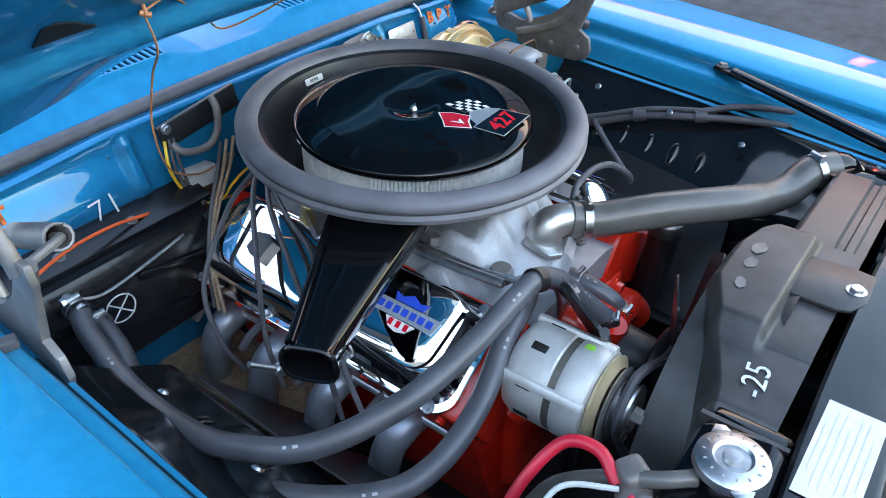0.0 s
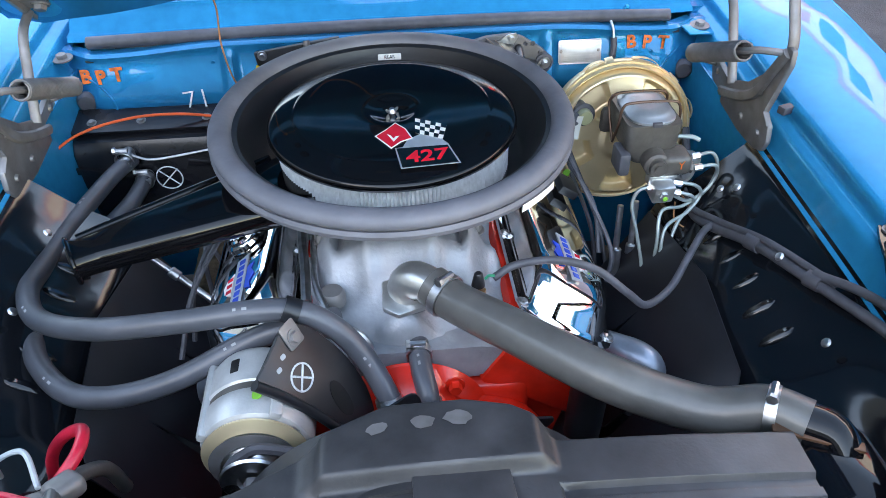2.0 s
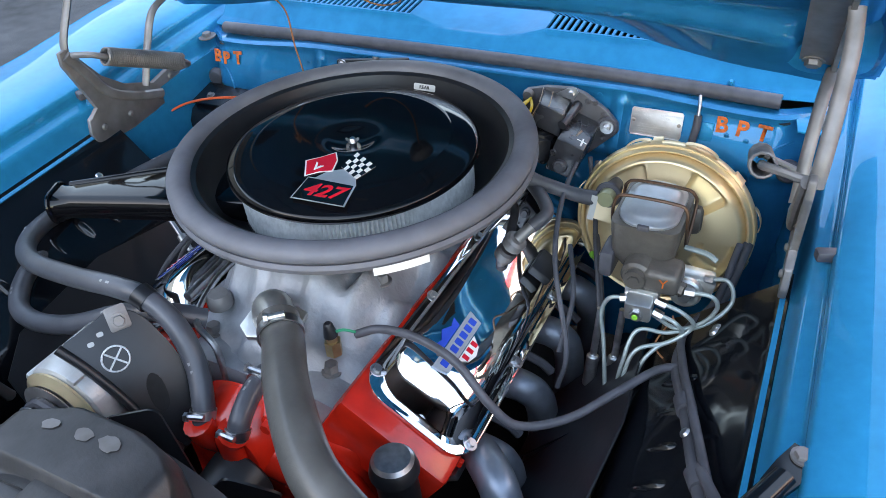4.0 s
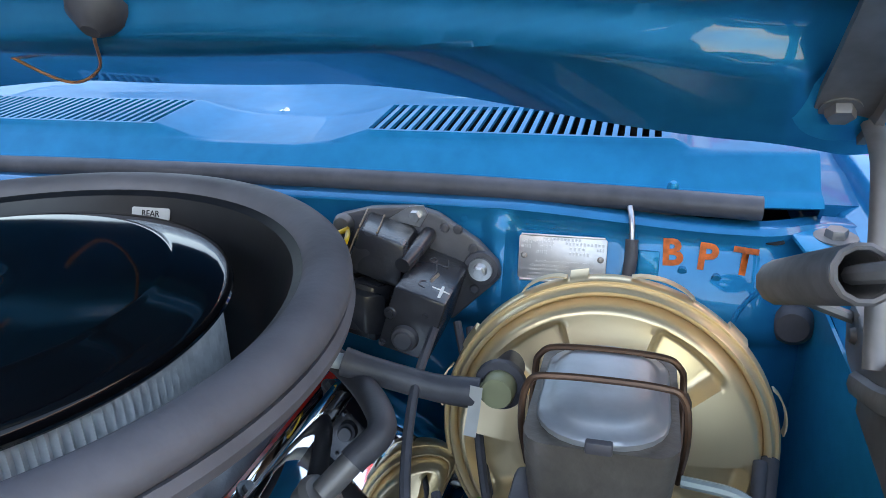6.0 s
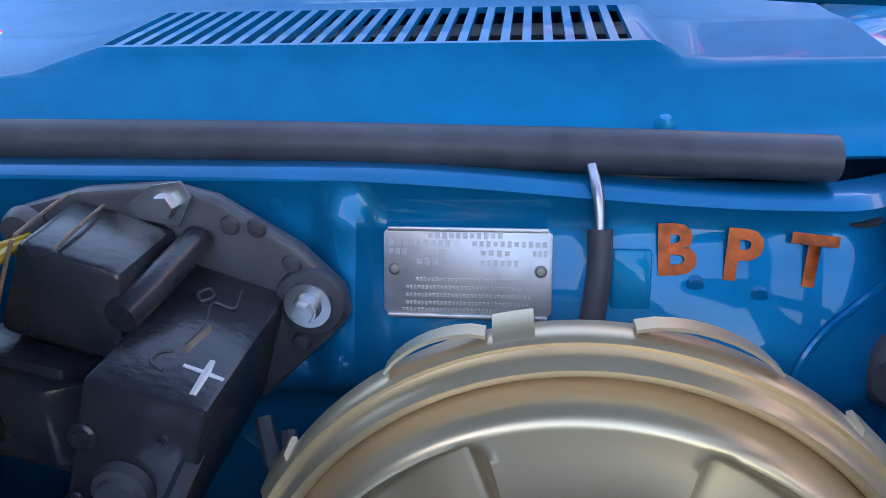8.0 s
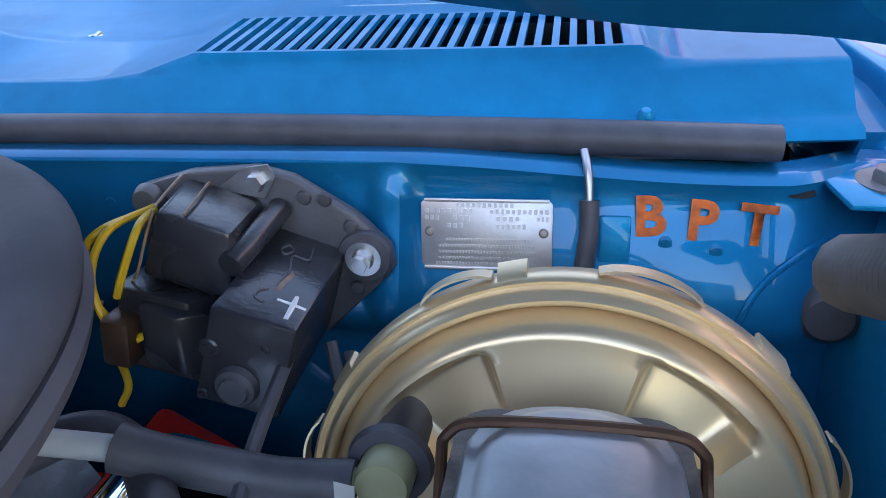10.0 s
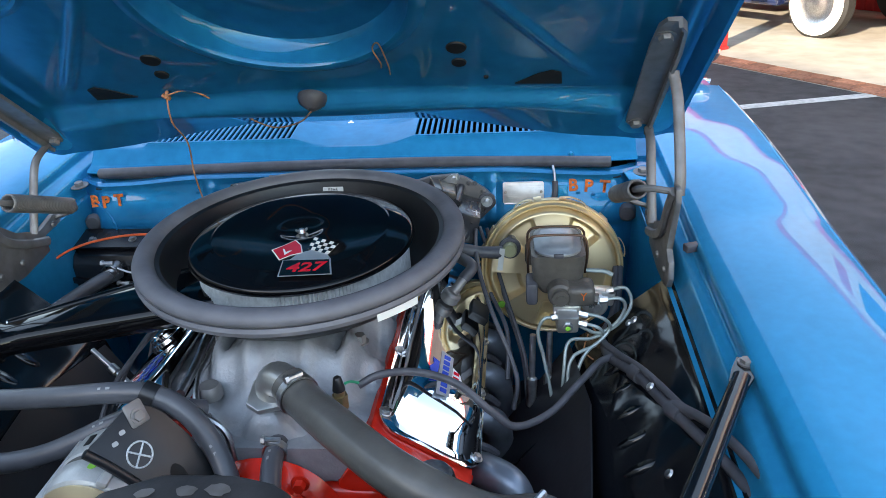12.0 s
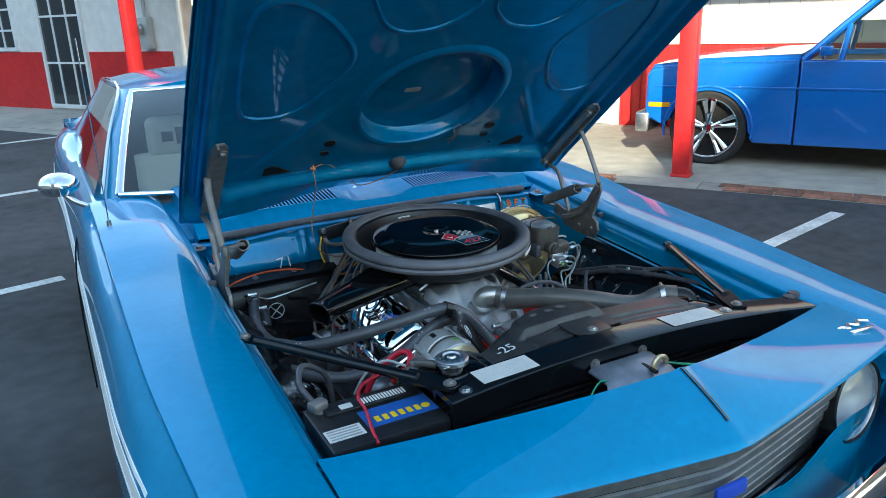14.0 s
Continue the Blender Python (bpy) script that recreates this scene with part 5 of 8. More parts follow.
    part("crank_pulley", lathe([(0, 0), (0.085, 0), (0.085, 0.006), (0.078, 0.012), (0.085, 0.018), (0.085, 0.024), (0.078, 0.03), (0.085, 0.036), (0, 0.036)], 44, along((EX, -0.355, 0.42), (EX, -1, 0.42))), BLACK_SATIN, en, "black grooved crank pulley")
    part("oil_filler_tube", merged(rod((0.235, -0.335, 0.56), (0.235, -0.345, 0.69), 0.026, 20, 0.026), rod((0.235, -0.345, 0.69), (0.235, -0.346, 0.712), 0.031, 24, 0.028, 0.004)), BLACK_SATIN, en, "black power steering reservoir")
    part("reservoir_cap", lathe([(0, 0.006), (0.022, 0.005), (0.026, 0), (0, 0)], 28, Matrix.Translation((0.235, -0.346, 0.712))), STEEL, en)
    # ignition leads along the passenger side
    for k, pts in enumerate(([(-0.175, 0.20, 0.81), (-0.24, 0.19, 0.78), (-0.33, 0.16, 0.70), (-0.35, 0.12, 0.62), (-0.33, 0.10, 0.55)],
                             [(-0.165, 0.195, 0.82), (-0.22, 0.15, 0.80), (-0.30, 0.06, 0.74), (-0.335, 0.02, 0.66), (-0.335, 0.0, 0.58)],
                             [(-0.155, 0.19, 0.815), (-0.22, 0.11, 0.80), (-0.27, 0.02, 0.765), (-0.325, -0.09, 0.69), (-0.34, -0.13, 0.60)],
                             [(-0.16, 0.19, 0.81), (-0.215, 0.08, 0.795), (-0.25, -0.01, 0.775), (-0.32, -0.12, 0.70), (-0.345, -0.19, 0.62)])):
        part("ignition_lead", tube(pts, 0.0042, 8), RUBBER, en, "black ignition lead")
    for pts in ([(0.30, 0.10, 0.74), (0.33, 0.03, 0.70), (0.33, -0.03, 0.64)], [(0.27, 0.24, 0.83), (0.275, 0.13, 0.80), (0.30, 0.03, 0.755), (0.345, -0.04, 0.66), (0.34, -0.06, 0.60)], [(0.29, 0.26, 0.80), (0.32, 0.17, 0.72), (0.36, 0.08, 0.62), (0.37, 0.02, 0.54)],
                [(0.275, 0.27, 0.80), (0.315, 0.20, 0.70), (0.355, 0.12, 0.60), (0.365, 0.08, 0.52)]):
        part("ignition_lead", tube(pts, 0.0040, 8), RUBBER, en, "black ignition lead")
    for d in (0.0, 0.012, 0.026):
        part("sleeved_lead", tube([(-0.165 + d, 0.285, 0.835), (-0.198 + d, 0.262, 0.803), (-0.243 + d * 0.6, 0.236, 0.757), (-0.285 + d * 0.3, 0.206, 0.700), (-0.305, 0.190 - d, 0.620)], 0.0032, 8), TAN_LINE if d else RUBBER, en, "tan-sleeved electric lead" if d else "black electric lead")
    part("dipstick_tube", merged(rod((-0.408, -0.036, 0.706), (-0.362, -0.052, 0.668), 0.0045, 10), rod((-0.376, -0.047, 0.6795), (-0.362, -0.052, 0.668), 0.0085, 12, bevel=0.002), rod((-0.362, -0.052, 0.668), (-0.300, -0.075, 0.615), 0.0055, 10)), STEEL, en, "straight steel tube with a threaded collar")
    part("distributor", merged(rod((EX - 0.01, 0.235, 0.70), (EX - 0.01, 0.235, 0.80), 0.05, 28, 0.045, 0.006)), BLACK_PLASTIC, en, "black distributor cap")


engine()


# ---- hoses ----
def clamp_band(parent, p, axis, r, mat=STEEL):
    d = Vector(axis).normalized()
    m = along(Vector(p) - d * 0.006, Vector(p) + d)
    c = part("hose_clamp", lathe([(r, 0), (r + 0.0022, 0), (r + 0.0022, 0.012), (r, 0.012)], 28, m, closed=True), mat, parent, "zinc screw hose clamp")
    up = (Vector((0, 0, 1)) - d * d.z).normalized()
    q = Vector(p) + up * (r + 0.004)
    t = d.cross(up)
    part("clamp_screw", merged(rod(q - t * 0.010, q + t * 0.012, 0.0042, 8), rod(q + t * 0.011, q + t * 0.016, 0.0065, 6)), mat, c)
    return c


def radiator_hose():
    pts = [(0.030, -0.266, 0.796), (0.060, -0.297, 0.790), (0.122, -0.370, 0.803), (0.206, -0.446, 0.801), (0.280, -0.478, 0.784), (0.326, -0.498, 0.785), (0.369, -0.515, 0.803), (0.40, -0.54, 0.805)]
    h = thing("radiator_hose", (0.2, -0.4, 0.78), "thick grey upper radiator hose with zinc clamps", "hose")
    part("hose", tube(pts, [0.0275, 0.0270, 0.0270, 0.0270, 0.0270, 0.0265, 0.0262, 0.0262], 24, 10), HOSE_GREY, h)
    clamp_band(h, (0.046, -0.283, 0.792), (0.03, -0.033, -0.004), 0.0278)
    clamp_band(h, (0.372, -0.518, 0.8035), (0.033, -0.022, 0.006), 0.0262)


def heater_hose(name, pts, label):
    h = thing(name, pts[0], label, "hose")
    part("hose", tube(pts, 0.0148, 18, 10), HEATER_RUBBER, h)
    line = spline([Vector(p) for p in pts], 10)
    side = Vector((-0.15, -0.5, 0.85)).normalized()
    for k in range(16, len(line) - 12, 31):
        d = (line[k + 1] - line[k]).normalized()
        out = (side - d * side.dot(d)).normalized()
        w = out.cross(d)
        for q, L in ((0, 0.004), (1, 0.006)):
            c = line[k] + d * (0.012 * q) + out * 0.01485
            part("print_mark", loft([[c + d * (L * e) + w * (0.0017 * f) - out * (0.0002 * f * f) + out * g for f, g in ((-1, 0), (1, 0), (1, 0.0003), (-1, 0.0003))] for e in (-0.5, 0.5)]), PRINT_GREY, h)
    return h


radiator_hose()
ha = heater_hose("heater_hose", [(-0.489, 0.235, 0.727), (-0.512, 0.166, 0.727), (-0.537, 0.027, 0.728), (-0.540, -0.092, 0.737), (-0.528, -0.172, 0.755), (-0.484, -0.246, 0.768), (-0.395, -0.300, 0.793), (-0.285, -0.316, 0.809), (-0.195, -0.316, 0.817), (-0.140, -0.316, 0.813), (-0.095, -0.321, 0.785), (-0.060, -0.338, 0.742), (-0.036, -0.366, 0.704), (-0.032, -0.378, 0.685)],
                 "black rubber heater hose looping round the bay")
clamp_band(ha, (-0.0345, -0.371, 0.697), (0.004, -0.012, -0.02), 0.0152)
clamp_band(ha, (-0.497, 0.222, 0.734), (0, -1, -0.1), 0.0152)
part("hose_band", lathe([(0.0152, -0.010), (0.0168, -0.010), (0.0168, 0.010), (0.0152, 0.010)], 24, along((-0.146, -0.316, 0.8145), (-0.095, -0.319, 0.790)), closed=True), BLACK_SATIN, ha, "black hose band")
hb = heater_hose("heater_hose", [(-0.471, 0.235, 0.690), (-0.486, 0.149, 0.681), (-0.545, -0.013, 0.672), (-0.535, -0.158, 0.693), (-0.510, -0.247, 0.707), (-0.450, -0.318, 0.708), (-0.385, -0.340, 0.712), (-0.302, -0.337, 0.730), (-0.215, -0.316, 0.762), (-0.168, -0.310, 0.778), (-0.130, -0.296, 0.776), (-0.10, -0.27, 0.755)],
                 "lower black rubber heater hose")
clamp_band(hb, (-0.472, 0.222, 0.688), (0, -1, -0.1), 0.0152)
bp = heater_hose("bypass_hose", [(0.008, -0.272, 0.712), (0.008, -0.296, 0.711), (0.010, -0.330, 0.706), (0.015, -0.360, 0.692), (0.016, -0.372, 0.672)], "short black bypass hose between manifold and pump")
clamp_band(bp, (0.008, -0.303, 0.7105), (0, -1, -0.08), 0.0152)
clamp_band(bp, (0.0155, -0.367, 0.682), (0, -0.4, -1), 0.0152)


# ---- alternator ----
def alternator():
    al = thing("alternator", (-0.185, -0.43, 0.65), "silver alternator with black bracket and green paint dot", "alternator")
    a, b = Vector((-0.192, -0.330, 0.716)), Vector((-0.180, -1.0, 0.716))
    m = along(a, b)
    part("rear_case", lathe([(0, 0), (0.050, 0), (0.060, 0.006), (0.0655, 0.018), (0.066, 0.062), (0.0635, 0.064), (0.0635, 0.066), (0, 0.066)], 48, m), ALT_CASE, al, "cast aluminium rear case")
    part("stator_ring", lathe([(0.062, 0.064), (0.064, 0.065), (0.064, 0.076), (0.062, 0.077)], 48, m, closed=True), IRON, al)
    part("front_case", lathe([(0, 0.074), (0.0635, 0.074), (0.066, 0.077), (0.066, 0.100), (0.063, 0.112), (0.050, 0.120), (0.03, 0.122), (0, 0.122)], 48, m), ALT_CASE, al, "aluminium front case")
    # dark blocks stand in for the shade in the cooling slots
    for k in range(8):
        part("case_slot_shade", block(0.004, 0.012, 0.022, m @ pose(0, 0, 0, 0, 0, 45 * k + 20) @ pose(0.0645, 0, 0.036), 0.002), DARK, al)
    for k in range(4):
        part("through_bolt_boss", block(0.012, 0.014, 0.112, m @ pose(0, 0, 0, 0, 0, 90 * k + 62) @ pose(0.0645, 0, 0.060), 0.004), ALT_CASE, al)
    part("brass_shield", lathe([(0.046, 0.120), (0.060, 0.117), (0.062, 0.121), (0.048, 0.128), (0.046, 0.126)], 44, m, closed=True), GOLD, al, "brass-toned front shield")
    part("fan_disc", lathe([(0.0, 0.132), (0.050, 0.132), (0.052, 0.134), (0, 0.136)], 40, m), DULL_STEEL, al)
    part("pulley", lathe([(0, 0.136), (0.036, 0.136), (0.038, 0.139), (0.030, 0.147), (0.038, 0.155), (0.036, 0.158), (0.018, 0.158), (0.016, 0.152), (0, 0.152)], 40, m), STEEL, al, "zinc belt pulley")
    part("pulley_nut", merged(lathe([(0, 0.172), (0.010, 0.172), (0.011, 0.158), (0, 0.158)], 6, m), lathe([(0, 0.178), (0.006, 0.178), (0.006, 0.170), (0, 0.170)], 12, m)), DULL_STEEL, al)
    part("paint_dot", lathe([(0, 0.0006), (0.0065, 0.0005), (0.007, 0)], 20, along((-0.1825, -0.418, 0.7812), (-0.174, -0.418, 1.4))), GREEN_DOT, al, "bright green paint dot")
    # black mounting bracket plate with inspection mark
    W = Vector((0.752, -0.451, 0.481)).normalized()
    U = Vector((0, 0, 1)).cross(W).normalized()
    V = W.cross(U)
    O = Vector((-0.130, -0.383, 0.783)) - W * 0.005
    mm = Matrix(((U.x, V.x, W.x, O.x), (U.y, V.y, W.y, O.y), (U.z, V.z, W.z, O.z), (0, 0, 0, 1)))
    bk = part("mounting_bracket", plate([(p.x, p.y) for p in spline([(-0.063, 0.030, 0), (-0.030, 0.042, 0), (0.004, 0.054, 0), (0.032, 0.040, 0), (0.048, 0.008, 0), (0.061, -0.035, 0), (0.062, -0.085, 0), (0.048, -0.125, 0), (0.028, -0.150, 0), (0.004, -0.120, 0), (-0.016, -0.062, 0), (-0.042, -0.008, 0)], 3, True)], 0.005, mm, 0.0012), BLACK_SATIN, al, "satin black alternator bracket")
    part("bracket_lip", tube([mm @ Vector((x, y, 0.004)) for x, y in ((-0.066, 0.032), (-0.045, -0.004), (-0.019, -0.060), (0.002, -0.118), (0.020, -0.150))], 0.0065, 10, 5), BLACK_SATIN, bk, "rolled bracket edge")
    # dark plate drawn as the shade in the bracket opening
    part("bracket_slot_shade", plate([(p.x, p.y) for p in spline([(0.020, -0.040, 0), (0.030, -0.052, 0), (0.030, -0.082, 0), (0.020, -0.094, 0), (0.010, -0.082, 0), (0.010, -0.054, 0)], 3, True)], 0.0012, mm @ pose(0, 0, 0.0046)), DARK, bk, "dark plate in place of a slot")
    ring = [mm @ Vector((0.0165 * math.cos(t) - 0.010, -0.006 + 0.0165 * math.sin(t), 0.0056)) for t in (2 * math.pi * k / 24 for k in range(24))]
    mk = part("chalk_mark", tube(ring, 0.0013, 5, 1, closed=True), CHALK, bk, "chalked circle and cross")
    for c in (20, 110):
        a = radians(c + 25)
        part("chalk_stroke", tube([mm @ Vector((-0.010 - 0.0155 * math.cos(a), -0.006 - 0.0155 * math.sin(a), 0.0056)), mm @ Vector((-0.010 + 0.0155 * math.cos(a), -0.006 + 0.0155 * math.sin(a), 0.0056))], 0.0013, 5, 1, smooth=False), CHALK, mk)
    part("clamp_tab", plate(rounded(-0.003, 0.023, 0.026, 0.058, 0.003, 2), 0.002, mm @ pose(0, 0, 0.0055), 0.0005), DULL_STEEL, bk, "dull steel clamp tab")
    part("bracket_bolt", bolt(mm @ Vector((0.010, 0.038, 0.0075)), W, 0.0075, 0.006, 0.010), DULL_STEEL, bk)
    part("bracket_bolt", bolt(mm @ Vector((-0.052, -0.040, -0.006)), W, 0.009, 0.014, 0.012), STEEL, bk)
    for x, y in ((-0.030, 0.022), (-0.016, 0.030)):
        part("scuff", plate(rounded(x - 0.004, x + 0.004, y - 0.003, y + 0.003, 0.002, 2), 0.0004, mm @ pose(0, 0, 0.0052)), PLASTIC_GREY, bk)
    part("belt", tube([(-0.155, -0.478, 0.755), (-0.06, -0.474, 0.70), (0.02, -0.470, 0.675), (0.10, -0.47, 0.62), (0.05, -0.47, 0.40), (-0.06, -0.47, 0.36), (-0.13, -0.474, 0.55), (-0.215, -0.478, 0.705), (-0.19, -0.478, 0.755)], 0.0065, 8, 6, closed=True), RUBBER, al, "black fan belt")


alternator()


# ---- radiator, shroud ----
def shroud():
    sh = thing("fan_shroud", (0.08, -0.6, 0.5), "black plastic fan shroud with a raised hump, over the radiator", "fan shroud")

    def rear(x):
        return float(np.interp(x, (-0.235, -0.182, -0.101, -0.035, 0.045, 0.090, 0.118, 0.131, 0.160, 0.375), (-0.585, -0.573, -0.538, -0.510, -0.511, -0.522, -0.540, -0.556, -0.557, -0.557)))

    def f(u, v):
        x = -0.232 + 0.606 * u
        y0, y1 = -0.642, rear(x)
        hump = smoothstep(-0.125, -0.090, x) * smoothstep(0.130, 0.108, x)
        z = 0.834 - 0.018 * (abs(x - 0.07) / 0.3) ** 2
        if v < 0.78:
            y = y0 + (y1 - y0) * v / 0.78
            z += 0.018 * hump * smoothstep(-0.592, -0.580, y)
            z -= 0.004 * smoothstep(-0.098, -0.102, x)
            if x > 0.125:
                z -= 0.007 * smoothstep(-0.603, -0.607, y) - 0.004 * smoothstep(-0.615, -0.618, y) * smoothstep(-0.630, -0.627, y)
            z -= 0.010 * smoothstep(-0.205, -0.215, x)
        else:
            t = (v - 0.78) / 0.22
            z += 0.018 * hump - 0.004 * smoothstep(-0.098, -0.102, x) - 0.010 * smoothstep(-0.205, -0.215, x)
            y = y1 + 0.020 * math.sin(t * math.pi / 2)
            z -= 0.085 * t ** 1.6
        return Vector((x, y, z))
    top = part("shroud_top", sheet(f, 150, 90), SHROUD_PLASTIC, sh, "black plastic shroud top with a raised hump", smooth=35)
    solid(top, 0.004)
    # opening round the fan
    part("fan_ring", lathe([(0.235, 0.0), (0.225, 0.03), (0.225, 0.10), (0.229, 0.10), (0.230, 0.03), (0.240, 0.0)], 72, along((0.0, -0.60, 0.60), (0.0, 1, 0.60)), closed=True), SHROUD_PLASTIC, sh, "round fan opening")
    part("shroud_side", box(-0.232, -0.226, -0.66, -0.57, 0.45, 0.815), SHROUD_PLASTIC, sh)
    # tab with its bolt
    part("bolt_tab", plate([(-0.012, -0.584), (0.080, -0.586), (0.083, -0.640), (0.080, -0.665), (0.020, -0.667), (-0.006, -0.655), (-0.012, -0.640)], 0.005, pose(0, 0, 0.835), 0.0015), SHROUD_PLASTIC, sh, "black plastic mounting tab")
    part("tab_bolt", bolt((0.036, -0.651, 0.840), (0, 0, 1), 0.0085, 0.006, 0.012), STEEL, sh)
    part("chalk_number", letters("-25", 0.038, 0.0006, pose(-0.160, -0.602, 0.8215, 2, -5, 6)), CHALK, sh, "chalked number -25")
    rnd = random.Random(5)
    for k, (x, y, r) in enumerate(((-0.043, -0.537, 0.011), (0.002, -0.534, 0.012), (0.036, -0.532, 0.014))):
        edge = [(r * (0.8 + 0.35 * rnd.random()) * math.cos(a), 0.62 * r * (0.8 + 0.35 * rnd.random()) * math.sin(a)) for a in (2 * math.pi * q / 14 for q in range(14))]
        part("scuff", plate(edge, 0.0004, pose(x, y, 0.8505 + 0.0012 * k, 0, -3.5 + 1.6 * k, 10 - 12 * k)), DULL_STEEL, sh, "worn grey scuff")


shroud()


def radiator():
    rd = thing("radiator", (0.08, -0.6, 0.42), "black crossflow radiator with zinc pressure cap", "radiator")
    part("left_tank", loft([[Vector((x, y, z)) for x, y in rounded(-0.368, -0.238, -0.668 + d, -0.575 - d, 0.012, 3)] for z, d in ((0.45, 0), (0.808, 0), (0.818, 0.004), (0.822, 0.012))]), BLACK_ENAMEL, rd, "glossy black side tank")
    part("tank_step", box(-0.24, -0.205, -0.662, -0.58, 0.74, 0.812, 0.006), BLACK_ENAMEL, rd)
    cap = part("pressure_cap", lathe([(0, 0.018), (0.008, 0.0175), (0.010, 0.014), (0.016, 0.014), (0.019, 0.017), (0.030, 0.0155), (0.0345, 0.012), (0.0355, 0.004), (0.032, 0.0), (0.022, -0.004), (0.022, -0.016), (0, -0.016)], 48, Matrix.Translation((-0.302, -0.622, 0.836))), STEEL, rd, "zinc-plated radiator pressure cap")
    for a in (35, 215):
        part("cap_ear", plate([(0.030, -0.012), (0.044, -0.006), (0.046, 0.004), (0.030, 0.014)], 0.004, Matrix.Translation((-0.302, -0.622, 0.841)) @ pose(0, 0, 0, 0, 0, a), 0.001), STEEL, cap)
    for k in range(14):
        a = 2 * math.pi * k / 14
        part("cap_stamp", block(0.0035, 0.0015, 0.0006, Matrix.Translation((-0.302 + 0.0265 * math.cos(a), -0.622 + 0.0265 * math.sin(a), 0.8525)) @ pose(0, 0, 0, 0, 0, math.degrees(a)), 0), PRINT_GREY, cap)
    part("overflow_hose", tube([(-0.325, -0.600, 0.828), (-0.345, -0.575, 0.826), (-0.352, -0.535, 0.805), (-0.35, -0.47, 0.74), (-0.36, -0.43, 0.65)], 0.0085, 12), HOSE_GREY, rd, "grey overflow hose")
    part("right_tank", loft([[Vector((x, y, z)) for x, y in rounded(0.378 + d, 0.462 - d, -0.645 + d, -0.535 - d, 0.018, 4)] for z, d in ((0.45, 0), (0.785, 0), (0.797, 0.004), (0.802, 0.014))]), BLACK_ENAMEL, rd, "glossy black side tank")
    part("tank_strap", block(0.09, 0.012, 0.004, pose(0.40, -0.56, 0.808, 0, 4, -20), 0.001), RUST_PLATE, rd, "heat-stained metal strap")
    part("hose_neck", tube([(0.395, -0.535, 0.804), (0.42, -0.55, 0.80), (0.43, -0.57, 0.78)], 0.024, 18, 4), BLACK_ENAMEL, rd)


radiator()


# ---- battery ----
def battery():
    b = thing("battery", (-0.49, -0.65, 0.60), "black car battery with blue label and red cable", "battery")
    part("case", box(-0.605, -0.375, -0.745, -0.575, 0.585, 0.785, 0.006), BLACK_SATIN, b, "black plastic case")
    part("top_lid", box(-0.607, -0.373, -0.747, -0.573, 0.770, 0.796, 0.006), BLACK_SATIN, b)
    part("cell_strip", box(-0.575, -0.40, -0.630, -0.600, 0.795, 0.803, 0.003), BLACK_SATIN, b)
    for k in range(16):
        part("strip_rib", box(-0.505 + 0.0062 * k, -0.502 + 0.0062 * k, -0.626, -0.605, 0.8025, 0.8045), WHITE, b)
    lab = part("blue_label", box(-0.520, -0.378, -0.705, -0.640, 0.7955, 0.7972), BATTERY_BLUE, b, "blue label with a yellow maker's mark")
    for k in range(6):
        part("mark_bar", box(-0.500 + 0.0165 * k, -0.490 + 0.0165 * k, -0.692, -0.672, 0.7970, 0.7978), YELLOW, lab)
    part("mark_disc", lathe([(0, 0.0006), (0.009, 0.0006), (0.009, 0)], 20, pose(-0.395, -0.682, 0.7972)), YELLOW, lab)
    wl_ = part("white_label", box(-0.600, -0.530, -0.715, -0.675, 0.7955, 0.7972), LABEL_WHITE, b, "white printed label")
    for k in range(4):
        part("print_bar", box(-0.595, -0.536, -0.711 + 0.009 * k, -0.707 + 0.009 * k, 0.7970, 0.7977), PRINT_GREY, wl_)
    part("white_label", box(-0.545, -0.520, -0.625, -0.608, 0.8025, 0.8042), LABEL_WHITE, b)
    part("terminal", merged(rod((-0.58, -0.600, 0.79), (-0.58, -0.600, 0.815), 0.011, 14, 0.009, 0.002), block(0.036, 0.026, 0.020, pose(-0.582, -0.600, 0.812, 0, 0, 20), 0.006)), DULL_STEEL, b, "grey negative terminal clamp")
    part("negative_cable", tube([(-0.588, -0.595, 0.815), (-0.60, -0.555, 0.840), (-0.575, -0.50, 0.850), (-0.52, -0.47, 0.80), (-0.50, -0.45, 0.70)], 0.006, 10), RUBBER, b, "black battery cable")
    part("terminal", merged(block(0.045, 0.035, 0.030, pose(-0.365, -0.560, 0.80, 8, 6, 25), 0.010, 3), block(0.035, 0.030, 0.022, pose(-0.345, -0.548, 0.815, -10, 10, 50), 0.008, 3), rod((-0.375, -0.575, 0.79), (-0.375, -0.575, 0.822), 0.010, 12)), DULL_STEEL, b, "corroded grey positive terminal clamp")
    part("positive_cable", tube([(-0.36, -0.540, 0.806), (-0.343, -0.510, 0.818), (-0.350, -0.475, 0.812), (-0.385, -0.455, 0.780), (-0.415, -0.445, 0.735), (-0.44, -0.43, 0.66)], 0.0068, 12), RED_CABLE, b, "thick red battery cable")
    part("thin_red_wire", tube([(-0.37, -0.56, 0.815), (-0.42, -0.545, 0.812), (-0.47, -0.555, 0.806), (-0.50, -0.60, 0.806), (-0.505, -0.65, 0.803), (-0.520, -0.715, 0.800), (-0.523, -0.75, 0.790)], 0.0032, 8), RED_CABLE, b, "thin red wire")
    part("white_wire", tube([(-0.37, -0.545, 0.815), (-0.40, -0.50, 0.815), (-0.44, -0.49, 0.79), (-0.46, -0.47, 0.74)], 0.003, 8), PLASTIC_GREY, b)
